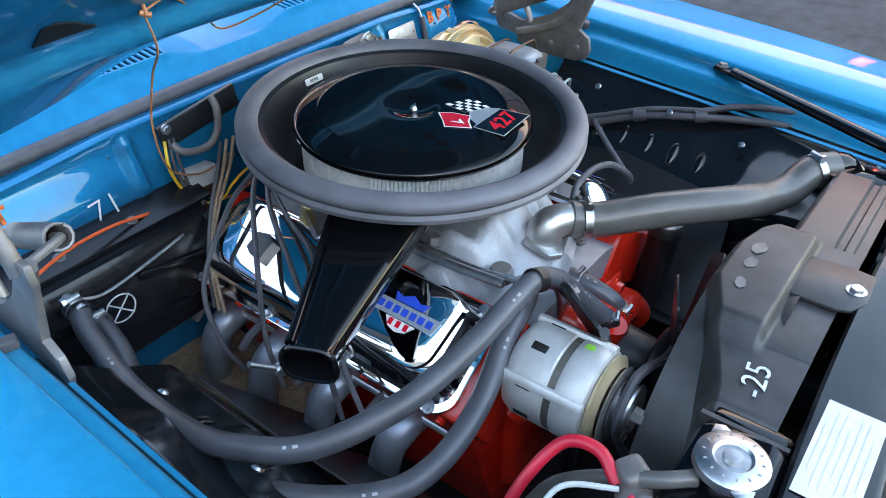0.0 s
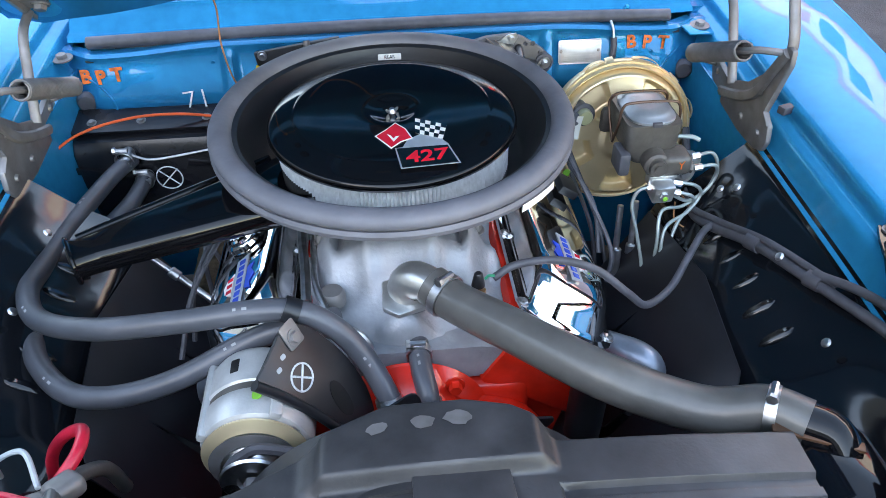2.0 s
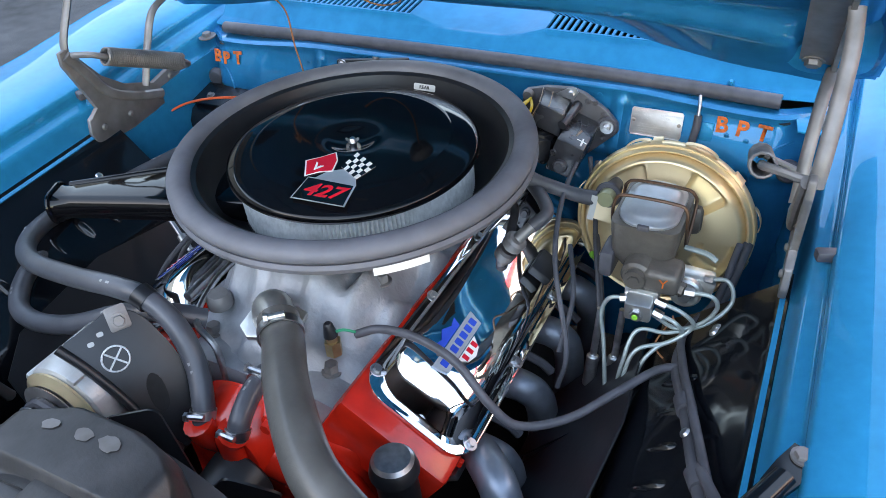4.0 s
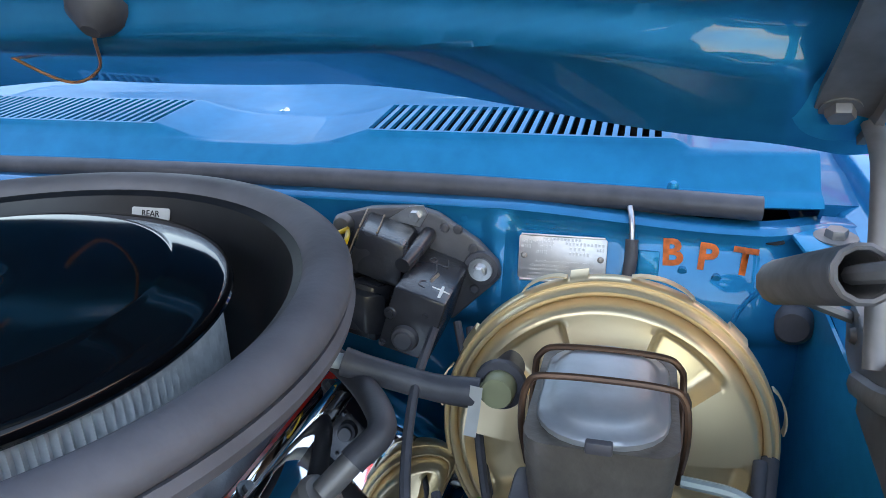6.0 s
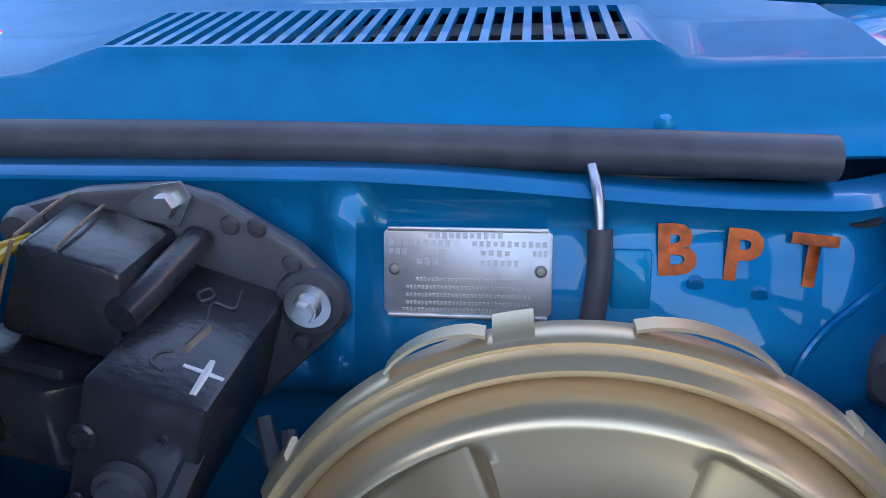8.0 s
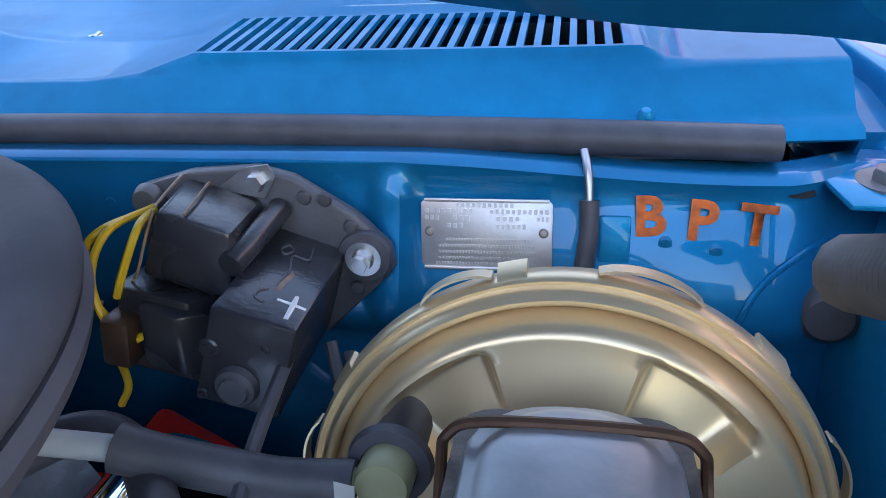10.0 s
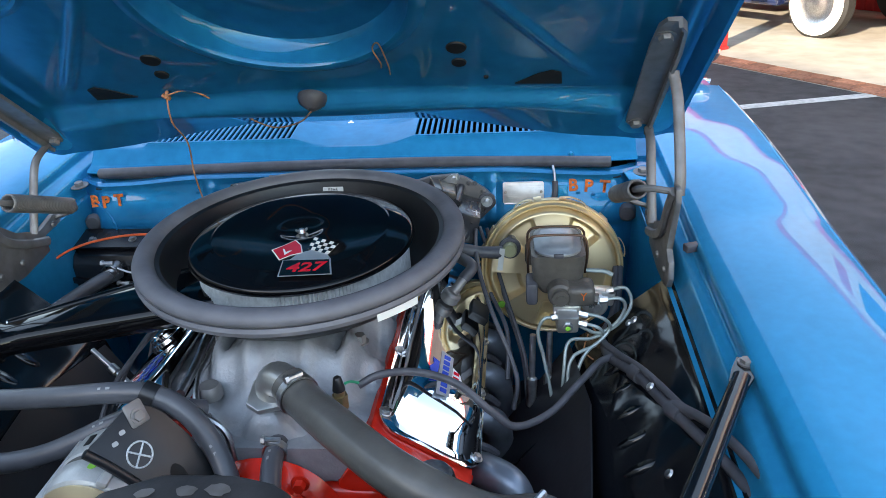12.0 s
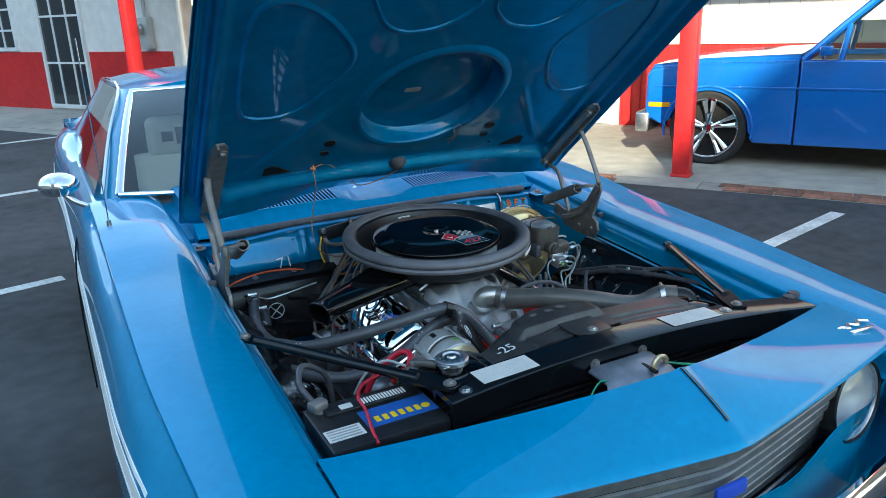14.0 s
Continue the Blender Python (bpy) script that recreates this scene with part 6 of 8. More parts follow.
    part("tray", box(-0.615, -0.365, -0.755, -0.565, 0.575, 0.588, 0.003), BLACK_SATIN, b)


battery()


# ---- brake booster and master cylinder ----
def brake_booster():
    bo = thing("brake_booster", (0.412, 0.25, 0.60), "gold cadmium-plated round brake booster on the firewall", "brake booster")
    c = Vector((0.416, 0.205, 0.739))
    ax = Vector((0.0, -1.0, 0.10)).normalized()
    up_ = (Vector((0, 0, 1)) - ax * ax.z).normalized()
    m = Matrix(((1, up_.x, ax.x, c.x), (0, up_.y, ax.y, c.y), (0, up_.z, ax.z, c.z), (0, 0, 0, 1)))
    # front shell with five pressed pads

    def f(u, v):
        a = 2 * math.pi * u
        r = 0.1315 * v
        h = 0.030 * (1 - smoothstep(0.88, 0.985, v)) + 0.006 * (1 - smoothstep(0.25, 0.35, v)) - 0.008 * smoothstep(0.52, 0.90, v)
        pad = smoothstep(0.02, 0.40, math.cos(5 * (a - radians(126)))) * smoothstep(0.44, 0.53, v) * smoothstep(0.87, 0.80, v)
        h -= 0.020 * pad
        return m @ Vector((r * math.cos(a), r * math.sin(a), h))
    bm = sheet(f, 180, 60)
    bmesh.ops.remove_doubles(bm, verts=bm.verts, dist=1e-5)
    part("front_shell", bm, GOLD, bo, "gold-plated front shell with pressed pads", smooth=60)
    part("rim", lathe([(0.1245, 0.006), (0.1268, 0.0105), (0.1292, 0.0112), (0.1312, 0.0085), (0.1322, 0.0035), (0.1338, 0.0022), (0.1358, 0.0036), (0.1372, 0.0020), (0.1378, -0.004), (0.1378, -0.012), (0.1355, -0.016), (0.1295, -0.018), (0.1255, -0.02)], 110, m, closed=True), GOLD, bo, "rolled gold rim with stepped bead", smooth=50)
    part("rear_shell", lathe([(0.1305, -0.01), (0.128, -0.03), (0.120, -0.055), (0.08, -0.075), (0, -0.08)], 72, m), GOLD, bo)

    def ring_point(a, r, z):
        return m @ Vector((r * math.cos(radians(a)), r * math.sin(radians(a)), z))
    # folded retaining tabs and long spring strips round the rim
    for a, da, rise in ((101, 3.0, 0.0015), (45, 4.0, 0.0), (147, 4.0, 0.0), (200, 4.0, 0.0), (-20, 4.0, 0.0), (255, 4.0, 0.0)):
        part("rim_tab", loft([[ring_point(b, r, z) for r, z in ((0.1372, -0.013), (0.1385 + rise, -0.016), (0.1405 + rise, -0.0145), (0.1395, -0.002), (0.1372, 0.001))] for b in (a - da, a - da * 0.6, a + da * 0.6, a + da)]), GOLD, bo)
    for a0, a1 in ((105, 121), (63, 84), (8, 24), (160, 176)):
        rings = []
        for k in range(9):
            t = k / 8
            out = 0.0016 + 0.0040 * math.sin(math.pi * t) ** 0.7
            b = a0 + (a1 - a0) * t
            rings.append([ring_point(b, 0.1372 + out + dr, z) for dr, z in ((0, -0.010), (0.0013, -0.010), (0.0013, 0.0), (0, 0.0))])
        part("rim_clip", loft(rings), GOLD, bo, "springy rim strip")
    part("green_dot", lathe([(0, 0.0006), (0.007, 0.0005), (0.0075, 0)], 18, m @ pose(-0.098, -0.068, 0.0225, 0, 0, 0)), GREEN_DOT, bo, "green paint dot")
    # check valve and vacuum hose
    v0 = Vector((0.336, 0.160, 0.800))
    part("check_valve", merged(lathe([(0, 0.020), (0.012, 0.020), (0.0135, 0.016), (0.0135, 0.002), (0.018, 0.001), (0.018, -0.004), (0, -0.004)], 28, along(v0 - ax * 0.008, v0 + ax)), rod(v0 + ax * 0.006, v0 + ax * 0.006 + Vector((-0.035, 0, -0.002)), 0.006, 12)), material("olive_plastic_valve", (0.30, 0.30, 0.17), 0.4), bo, "olive plastic check valve")
    part("valve_stem", rod(v0 - ax * 0.006, v0 - ax * 0.05, 0.014, 20), RUBBER, bo)
    part("valve_grommet", lathe([(0.014, 0.003), (0.020, 0.002), (0.021, -0.003), (0.014, -0.004)], 28, along(v0 - ax * 0.006, v0 + ax), closed=True), RUBBER, bo)
    hose = thing("vacuum_hose", (0.25, 0.17, 0.78), "short black vacuum hose with paper tag", "hose")
    part("hose", tube([(0.322, 0.153, 0.797), (0.285, 0.150, 0.800), (0.235, 0.145, 0.812), (0.214, 0.143, 0.818)], [0.0125, 0.0108, 0.0108, 0.0118], 18, 6), RUBBER, hose)
    part("hose_end", tube([(0.222, 0.1435, 0.8165), (0.15, 0.13, 0.83)], 0.0065, 12, 2, smooth=False), PLASTIC_GREY, hose, "white plastic connector")
    part("paper_tag", sheet(lambda u, v: Vector((0.318 + 0.010 * u - 0.006 * v, 0.139 - 0.002 * u + 0.003 * math.sin(3 * v), 0.812 - 0.045 * v)), 3, 8), LABEL_WHITE, hose, "curled paper tag")


brake_booster()


def master_cylinder():
    mc = thing("master_cylinder", (0.42, 0.06, 0.74), "grey cast-iron brake master cylinder with domed steel lid", "master cylinder")
    X = 0.419
    # reservoir
    part("reservoir", loft([[Vector((X + x, 0.092 + y, z)) for x, y in rounded(-w, w, -l, l, 0.016, 4)] for z, w, l in ((0.772, 0.030, 0.055), (0.790, 0.042, 0.060), (0.832, 0.046, 0.062), (0.838, 0.046, 0.063), (0.844, 0.046, 0.063))]), IRON, mc, "rough grey cast-iron reservoir")
    part("lid", loft([[Vector((X + x, 0.092 + y, z)) for x, y in rounded(-w, w, -l, l, r, 6)] for z, w, l, r in ((0.844, 0.0400, 0.061, 0.034), (0.848, 0.0405, 0.0615, 0.034), (0.850, 0.0385, 0.059, 0.033), (0.8505, 0.035, 0.055, 0.032), (0.8540, 0.0325, 0.052, 0.030), (0.8575, 0.026, 0.045, 0.024), (0.8585, 0.012, 0.024, 0.01))]), LID_ZINC, mc, "zinc-plated domed lid", smooth=60)
    for y, hz in ((0.068, 0.868), (0.128, 0.858)):
        part("bail_wire", tube([(X - 0.050, 0.092, 0.785), (X - 0.051, y, 0.832), (X - 0.047, y, hz - 0.007), (X - 0.030, y, hz), (X + 0.030, y, hz), (X + 0.047, y, hz - 0.007), (X + 0.051, y, 0.832), (X + 0.050, 0.092, 0.785)], 0.0024, 8), BROWN_WIRE, mc, "brown wire bail")
    part("lid_latch", block(0.016, 0.006, 0.008, pose(X, 0.0285, 0.847), 0.0015), RUBBER, mc)
    part("bore", merged(rod((X + 0.004, 0.165, 0.786), (X + 0.002, 0.004, 0.783), 0.023, 28, 0.021, 0.004), rod((X + 0.002, 0.004, 0.783), (X + 0.002, -0.004, 0.783), 0.014, 24), rod((X + 0.002, -0.003, 0.783), (X + 0.002, -0.007, 0.783), 0.008, 6)), IRON, mc, "cast-iron cylinder bore")
    part("mount_flange", box(X - 0.055, X + 0.060, 0.148, 0.166, 0.768, 0.818, 0.010), IRON, mc)
    part("outlet_boss", merged(block(0.050, 0.05, 0.036, pose(X + 0.035, 0.025, 0.782), 0.010, 3), rod((X + 0.04, 0.02, 0.775), (X + 0.066, 0.015, 0.772), 0.010, 6)), IRON, mc)
    part("side_clip", block(0.020, 0.05, 0.042, pose(X - 0.045, 0.05, 0.775), 0.006), RUBBER, mc, "black plastic side clip")
    part("yellow_mark", letters("Y", 0.020, 0.0005, pose(X + 0.040, -0.001, 0.785, 90, 0, 15)), CRAYON, mc)
    # valve blocks and lines
    vb = part("valve_block", merged(block(0.036, 0.034, 0.034, pose(0.432, 0.0, 0.742, 12, 0, 4), 0.004), block(0.046, 0.02, 0.018, pose(0.432, 0.012, 0.757), 0.003)), ALU_BRIGHT, mc, "aluminium brake line block")
    part("block_bolt", bolt((0.432, -0.018, 0.738), (0, -1, 0.1), 0.008, 0.006, 0.010), STEEL, vb)
    part("green_dot", lathe([(0, 0.0006), (0.004, 0.0005), (0.0045, 0)], 12, along((0.432, -0.0245, 0.738), (0.432, -1, 0.8))), GREEN_DOT, vb)
    pv = part("proportioning_valve", merged(rod((0.482, 0.075, 0.742), (0.484, 0.040, 0.745), 0.024, 28, 0.022, 0.003), block(0.055, 0.03, 0.028, pose(0.490, 0.068, 0.752, 0, 10, 10), 0.004)), ALU_BRIGHT, mc, "round aluminium proportioning valve")
    part("valve_bolt", bolt((0.4845, 0.039, 0.745), (0, -1, 0.08), 0.009, 0.007, 0.012), STEEL, pv)
    for pts in ([(0.487, 0.012, 0.772), (0.520, 0.01, 0.776), (0.530, 0.015, 0.755), (0.515, 0.01, 0.728), (0.485, 0.005, 0.712), (0.452, 0.0, 0.730)],
                [(0.505, 0.062, 0.762), (0.535, 0.055, 0.772), (0.545, 0.045, 0.745), (0.520, 0.02, 0.720), (0.475, 0.0, 0.705), (0.435, -0.012, 0.705), (0.425, -0.04, 0.66), (0.420, -0.055, 0.58)],
                [(0.452, 0.005, 0.752), (0.490, 0.0, 0.745), (0.505, 0.005, 0.722), (0.480, -0.01, 0.698), (0.440, -0.03, 0.685), (0.430, -0.05, 0.64), (0.428, -0.06, 0.57)],
                [(0.452, 0.0, 0.736), (0.485, -0.005, 0.728), (0.492, 0.0, 0.705), (0.465, -0.02, 0.690), (0.448, -0.04, 0.66), (0.442, -0.055, 0.58)],
                [(0.414, 0.0, 0.748), (0.392, -0.005, 0.745), (0.383, -0.01, 0.720), (0.392, -0.02, 0.68), (0.404, -0.04, 0.62), (0.410, -0.05, 0.56)]):
        part("brake_line", tube(pts, 0.0031, 10, 8), TUBE, mc, "bent pale steel brake line")
        part("line_nut", rod(Vector(pts[0]), Vector(pts[0]) + (Vector(pts[1]) - Vector(pts[0])) * 0.4, 0.0062, 6), STEEL, mc)
    part("bleed_line", tube([(0.47, 0.08, 0.795), (0.50, 0.075, 0.795), (0.515, 0.07, 0.790)], 0.004, 8), TUBE, mc)
    part("copper_wire", tube([(0.475, 0.02, 0.72), (0.495, 0.0, 0.69), (0.485, -0.02, 0.672), (0.462, -0.01, 0.685), (0.47, 0.02, 0.70)], 0.0014, 6), COPPER_WIRE, mc)


master_cylinder()


# ---- wiper motor ----
def wiper_motor():
    w = thing("wiper_motor", (0.22, 0.30, 0.76), "black wiper motor with yellow wires, bolted to the firewall", "wiper motor")
    m = Matrix(((1, 0, 0, 0), (0, 0, -1, 0.322), (0, 1, 0, 0), (0, 0, 0, 1)))
    part("base_plate", plate([(0.136, 0.872), (0.142, 0.892), (0.178, 0.902), (0.222, 0.905), (0.245, 0.899), (0.284, 0.874), (0.304, 0.853), (0.306, 0.838), (0.296, 0.828), (0.258, 0.790), (0.20, 0.786), (0.14, 0.80)], 0.012, m, 0.003), BLACK_PLASTIC, w, "black gasket plate")
    B = material("wiper_black", (0.030, 0.031, 0.038), 0.27, 0.0, vary=0.2, size=40, bump=0.0003, bump_size=200)
    def prism(rear, front, bevel, y0=0.312):
        bm = loft([[Vector((x, y0, z)) for x, z in rear], [Vector((x, front[0], z)) for x, z in front[1]]])
        bmesh.ops.bevel(bm, geom=bm.edges[:], offset=bevel, segments=2, affect="EDGES", profile=0.5)
        return bm

    # stepped gear housing with a rounded ridge and raised edges
    gh = part("gear_housing", prism([(0.1755, 0.8985), (0.2245, 0.8845), (0.222, 0.812), (0.160, 0.826)], (0.246, [(0.191, 0.9015), (0.2325, 0.8885), (0.226, 0.846), (0.173, 0.862)]), 0.004), B, w, "black stepped gear housing", smooth=30)
    part("housing_ridge", tube([(0.237, 0.306, 0.880), (0.2355, 0.270, 0.876), (0.2305, 0.243, 0.8705)], 0.0075, 12, 5), B, gh)
    part("lower_housing", prism([(0.152, 0.848), (0.226, 0.832), (0.214, 0.775), (0.150, 0.790)], (0.236, [(0.160, 0.860), (0.205, 0.850), (0.204, 0.795), (0.158, 0.806)]), 0.004), B, w, "black lower gear housing", smooth=30)
    part("cover_plate", prism([(0.176, 0.852), (0.216, 0.842), (0.212, 0.800), (0.172, 0.810)], (0.228, [(0.178, 0.850), (0.200, 0.844), (0.198, 0.806), (0.176, 0.812)]), 0.003, 0.240), B, w, smooth=30)
    for pts in ([(0.1905, 0.247, 0.9035), (0.1835, 0.277, 0.9030), (0.176, 0.306, 0.9015)], [(0.2065, 0.247, 0.8985), (0.2000, 0.277, 0.8980), (0.193, 0.306, 0.8965)], [(0.1900, 0.2455, 0.9020), (0.1815, 0.2450, 0.884), (0.1725, 0.2448, 0.864), (0.166, 0.246, 0.856)]):
        part("edge_line", tube(pts, 0.0009, 6, 3), TAN_LINE, gh, "thin tan line on the housing")
    # box-shaped motor case standing out from the plate
    mcs = part("motor_case", prism([(0.2305, 0.8665), (0.276, 0.8505), (0.2582, 0.7945), (0.2117, 0.809)], (0.205, [(0.2353, 0.8663), (0.2803, 0.8538), (0.2625, 0.7973), (0.2165, 0.8088)]), 0.0028), B, w, "black box-shaped motor case", smooth=30)
    top = Vector((0.0455, 0, -0.0143)).normalized()

    def on_case(a, y, lift=0.0006):
        q = Vector((0.2329 - (0.2329 - 0.2353) * (0.26 - y) / 0.05, y, 0.8664)) + top * (0.0472 * a)
        return q + Vector((0.30, 0, 0.954)) * lift
    part("cast_mark", merged(tube([on_case(0.62, 0.297), on_case(0.66, 0.280), on_case(0.46, 0.279), on_case(0.52, 0.262), on_case(0.50, 0.243)], 0.0007, 6), tube([on_case(0.42, 0.285), on_case(0.36, 0.278), on_case(0.28, 0.283), on_case(0.34, 0.290)], 0.0008, 6, closed=True),
                             tube([on_case(0.44, 0.236), on_case(0.36, 0.232), on_case(0.36, 0.225), on_case(0.48, 0.222)], 0.0008, 6)), BLACK_PLASTIC, mcs, "raised casting marks")
    part("cast_slot", loft([[on_case(0.56, 0.262), on_case(0.62, 0.258), on_case(0.56, 0.236), on_case(0.49, 0.238)], [on_case(0.57, 0.260, 0.0012), on_case(0.60, 0.257, 0.0012), on_case(0.55, 0.238, 0.0012), on_case(0.51, 0.240, 0.0012)]]), TAN_LINE, mcs, "worn brown slot")
    part("chalk_cross", merged(tube([on_case(0.78, 0.237), on_case(0.79, 0.228), on_case(0.80, 0.213)], [0.0014, 0.0021, 0.0016], 6, 4, flat=0.5), tube([on_case(0.60, 0.229), on_case(0.79, 0.228), on_case(0.95, 0.2275)], [0.0012, 0.0019, 0.0012], 6, 4, flat=0.5)), WHITE, w, "white chalk cross")
    for x, z, r in ((0.2305, 0.8415, 0.006), (0.222, 0.813, 0.0035), (0.262, 0.842, 0.0025)):
        part("case_screw", lathe([(0, 0.003), (r * 0.5, 0.003), (r * 0.55, 0.001), (r * 0.8, 0.001), (r, 0)], 16, along((x, 0.2045, z), (x, -1, z))), B, mcs)
    part("case_cap", lathe([(0, 0.007), (0.0075, 0.007), (0.0085, 0.005), (0.011, 0.004), (0.0125, 0)], 24, along((0.2430, 0.2045, 0.8192), (0.2430, -1, 0.8192))), RUBBER, mcs)
    part("grommet_bolt", merged(lathe([(0, 0.012), (0.006, 0.012), (0.007, 0.006), (0.0115, 0.006), (0.0120, 0.003), (0.0120, 0)], 28, along((0.288, 0.309, 0.848), (0.288, 0, 0.848))), lathe([(0, 0.016), (0.005, 0.016), (0.0055, 0.011), (0, 0.011)], 6, along((0.288, 0.309, 0.848), (0.288, 0, 0.848)))), STEEL, w, "shiny bolt on a rubber grommet")
    part("grommet", lathe([(0.010, 0.004), (0.0165, 0.003), (0.0175, 0.0), (0.0165, -0.006), (0.010, -0.006)], 28, along((0.288, 0.309, 0.848), (0.288, 0, 0.848)), closed=True), RUBBER, w)
    part("grommet_bolt", lathe([(0, 0.008), (0.008, 0.008), (0.010, 0.004), (0.011, 0)], 20, along((0.149, 0.309, 0.884), (0.149, 0, 0.884))), DULL_STEEL, w)
    part("earth_strap", plate([(-0.026, -0.004), (0.006, -0.010), (0.014, 0.004), (0.010, 0.012), (-0.004, 0.010)], 0.002, Matrix(((1, 0, 0, 0.222), (0, 0, -1, 0.309), (0, 1, 0, 0.896), (0, 0, 0, 1)))), STEEL, w, "bright earth strap")
    part("strap_bolt", bolt((0.224, 0.307, 0.897), (0, -1, 0), 0.006, 0.006), STEEL, w)
    for x, z in ((0.252, 0.886), (0.280, 0.867), (0.281, 0.825), (0.265, 0.895 - 0.01)):
        part("plate_rivet", lathe([(0, 0.003), (0.004, 0.002), (0.005, 0)], 12, along((x, 0.310, z), (x, 0, z))), BLACK_PLASTIC, w)
    part("wire_connector", block(0.018, 0.02, 0.030, pose(0.163, 0.232, 0.828, 0, 8, 0), 0.003), BROWN_WIRE, w, "dark red wire connector")
    for k, pts in enumerate(([(0.156, 0.300, 0.880), (0.176, 0.250, 0.890), (0.169, 0.236, 0.867), (0.162, 0.236, 0.852)], [(0.154, 0.300, 0.880), (0.154, 0.250, 0.888), (0.142, 0.245, 0.875), (0.144, 0.238, 0.852), (0.157, 0.234, 0.834), (0.165, 0.232, 0.825), (0.176, 0.232, 0.830)], [(0.156, 0.300, 0.882), (0.160, 0.245, 0.889), (0.148, 0.238, 0.865), (0.150, 0.235, 0.842), (0.160, 0.233, 0.826)], [(0.150, 0.240, 0.81), (0.158, 0.232, 0.795), (0.150, 0.232, 0.78)])):
        part("yellow_wire", tube(pts, 0.0024, 8), YELLOW, w, "yellow wire")
    part("grey_wire", tube([(0.145, 0.245, 0.842), (0.13, 0.24, 0.845), (0.115, 0.25, 0.835)], 0.002, 8), PLASTIC_GREY, w)

    w.location += Vector((0.002, 0, -0.0075))

wiper_motor()


# ---- marks and fittings on the firewall ----
def firewall_fittings():
    lean = 14.0

    def face(x, z, out=0.0, roll=0.0):
        return Matrix.Translation((x, fw_y(z) - 0.0035 - out, z)) @ pose(0, 0, 0, 90 - lean, 0, 0) @ pose(0, 0, 0, 0, 0, roll)
    tag = part("data_plate", plate([(-0.039, 0.0225), (-0.042, 0.0195), (-0.042, -0.0195), (-0.039, -0.0225), (0.039, -0.0225), (0.042, -0.0195), (0.042, 0.0195), (0.039, 0.0225)], 0.0012, face(0.364, 0.847, 0.002), 0.0003), TAG, firewall_ob, "stamped aluminium data plate")
    for s in (-1, 1):
        part("plate_fold", block(0.080, 0.0022, 0.0022, face(0.364, 0.847, 0.0035) @ pose(0, s * 0.0220, 0), 0.0006), TAG, tag)
        part("plate_rivet", lathe([(0, 0.0016), (0.002, 0.0014), (0.0032, 0)], 16, face(0.364, 0.847, 0.0032) @ pose(s * 0.0365, 0.0015, 0)), material("rivet_brown", (0.36, 0.31, 0.27), 0.4, 0.6), tag)
    for k, (x0, x1, y) in enumerate(((-0.02, 0.018, 0.019), (-0.040, -0.008, 0.0150), (0.002, 0.040, 0.0150), (-0.040, -0.030, 0.0105), (-0.022, -0.010, 0.0105), (0.006, 0.022, 0.0105), (0.032, 0.040, 0.0105), (-0.026, -0.014, 0.0055), (0.006, 0.026, 0.0055),
                                    (-0.026, 0.028, -0.0035), (-0.031, 0.031, -0.0075), (-0.031, 0.032, -0.0115), (-0.031, 0.031, -0.0155), (-0.033, 0.032, -0.0190))):
        h = 0.0034 if k < 9 else 0.0020
        n_chars = max(3, int((x1 - x0) / (h * 0.95)))
        for q in range(n_chars):
            xa = x0 + (x1 - x0) * q / n_chars
            part("stamped_bar", block((x1 - x0) / n_chars * 0.62, h * (0.75 + 0.25 * ((q * 7 + k * 3) % 3) / 2), 0.0005, face(0.364, 0.847, 0.0034) @ pose(xa + (x1 - x0) / n_chars / 2, y, 0), 0), TAG, tag)
    for ch, x, z, roll in (("B", 0.465, 0.858, 2), ("P", 0.496, 0.856, -4), ("T", 0.528, 0.854, -6)):
        part("crayon_letter", letters(ch, 0.034, 0.0005, face(x, z, 0.0012, roll), 0.0012), CRAYON, firewall_ob, "orange crayon letter")
    for ch, x, z, roll in (("B", -0.566, 0.845, 3), ("P", -0.536, 0.846, 5), ("T", -0.506, 0.849, 4)):
        part("crayon_letter", letters(ch, 0.034, 0.0006, Matrix.Translation((0, 0.0 + 0.012 * smoothstep(-0.54, -0.58, x), 0)) @ face(x, z, 0.0035, roll), 0.0016), CRAYON, firewall_ob, "orange crayon letter")
    part("chalk_number", letters("71", 0.055, 0.0006, face(-0.368, 0.797, 0.004, 6), -0.001), CHALK, firewall_ob, "chalked number 71")
    # dark discs on the surface as the shade in the drain holes
    for s in (-1, 1):
        part("drain_shade_disc", lathe([(0, 0.0015), (0.0075, 0.0012), (0.008, 0), (0, 0)], 20, pose(s * 0.552, 0.350, 0.8715, 12, 0, 0) @ Matrix.Diagonal((1.3, 0.8, 1, 1))), DARK, firewall_ob, "dark disc in place of a drain hole")
    # round pressing about the rubber plug in each corner
    for s in (-1, 1):
        arc = []
        for k in range(15):
            a = radians(95 + 105 * k / 14)
            x, z = 0.577 + 0.058 * math.cos(a), 0.784 + 0.058 * math.sin(a)
            arc.append((s * x, fw_y(z) + 0.05 * smoothstep(0.54, 0.62, x) - 0.0040, z))
        part("round_pressing", tube(arc, 0.0022, 8, 3), BLUE_SHADED, firewall_ob)
    # tube clipped behind the data plate
    part("drain_tube", tube([(0.424, 0.352, 0.897), (0.427, 0.340, 0.885), (0.428, 0.333, 0.868)], 0.0028, 10), STEEL, firewall_ob, "bright tube end")
    part("drain_sleeve", tube([(0.428, 0.333, 0.871), (0.428, 0.327, 0.85), (0.424, 0.318, 0.82), (0.420, 0.30, 0.80)], 0.0062, 12), RUBBER, firewall_ob, "black rubber sleeve")
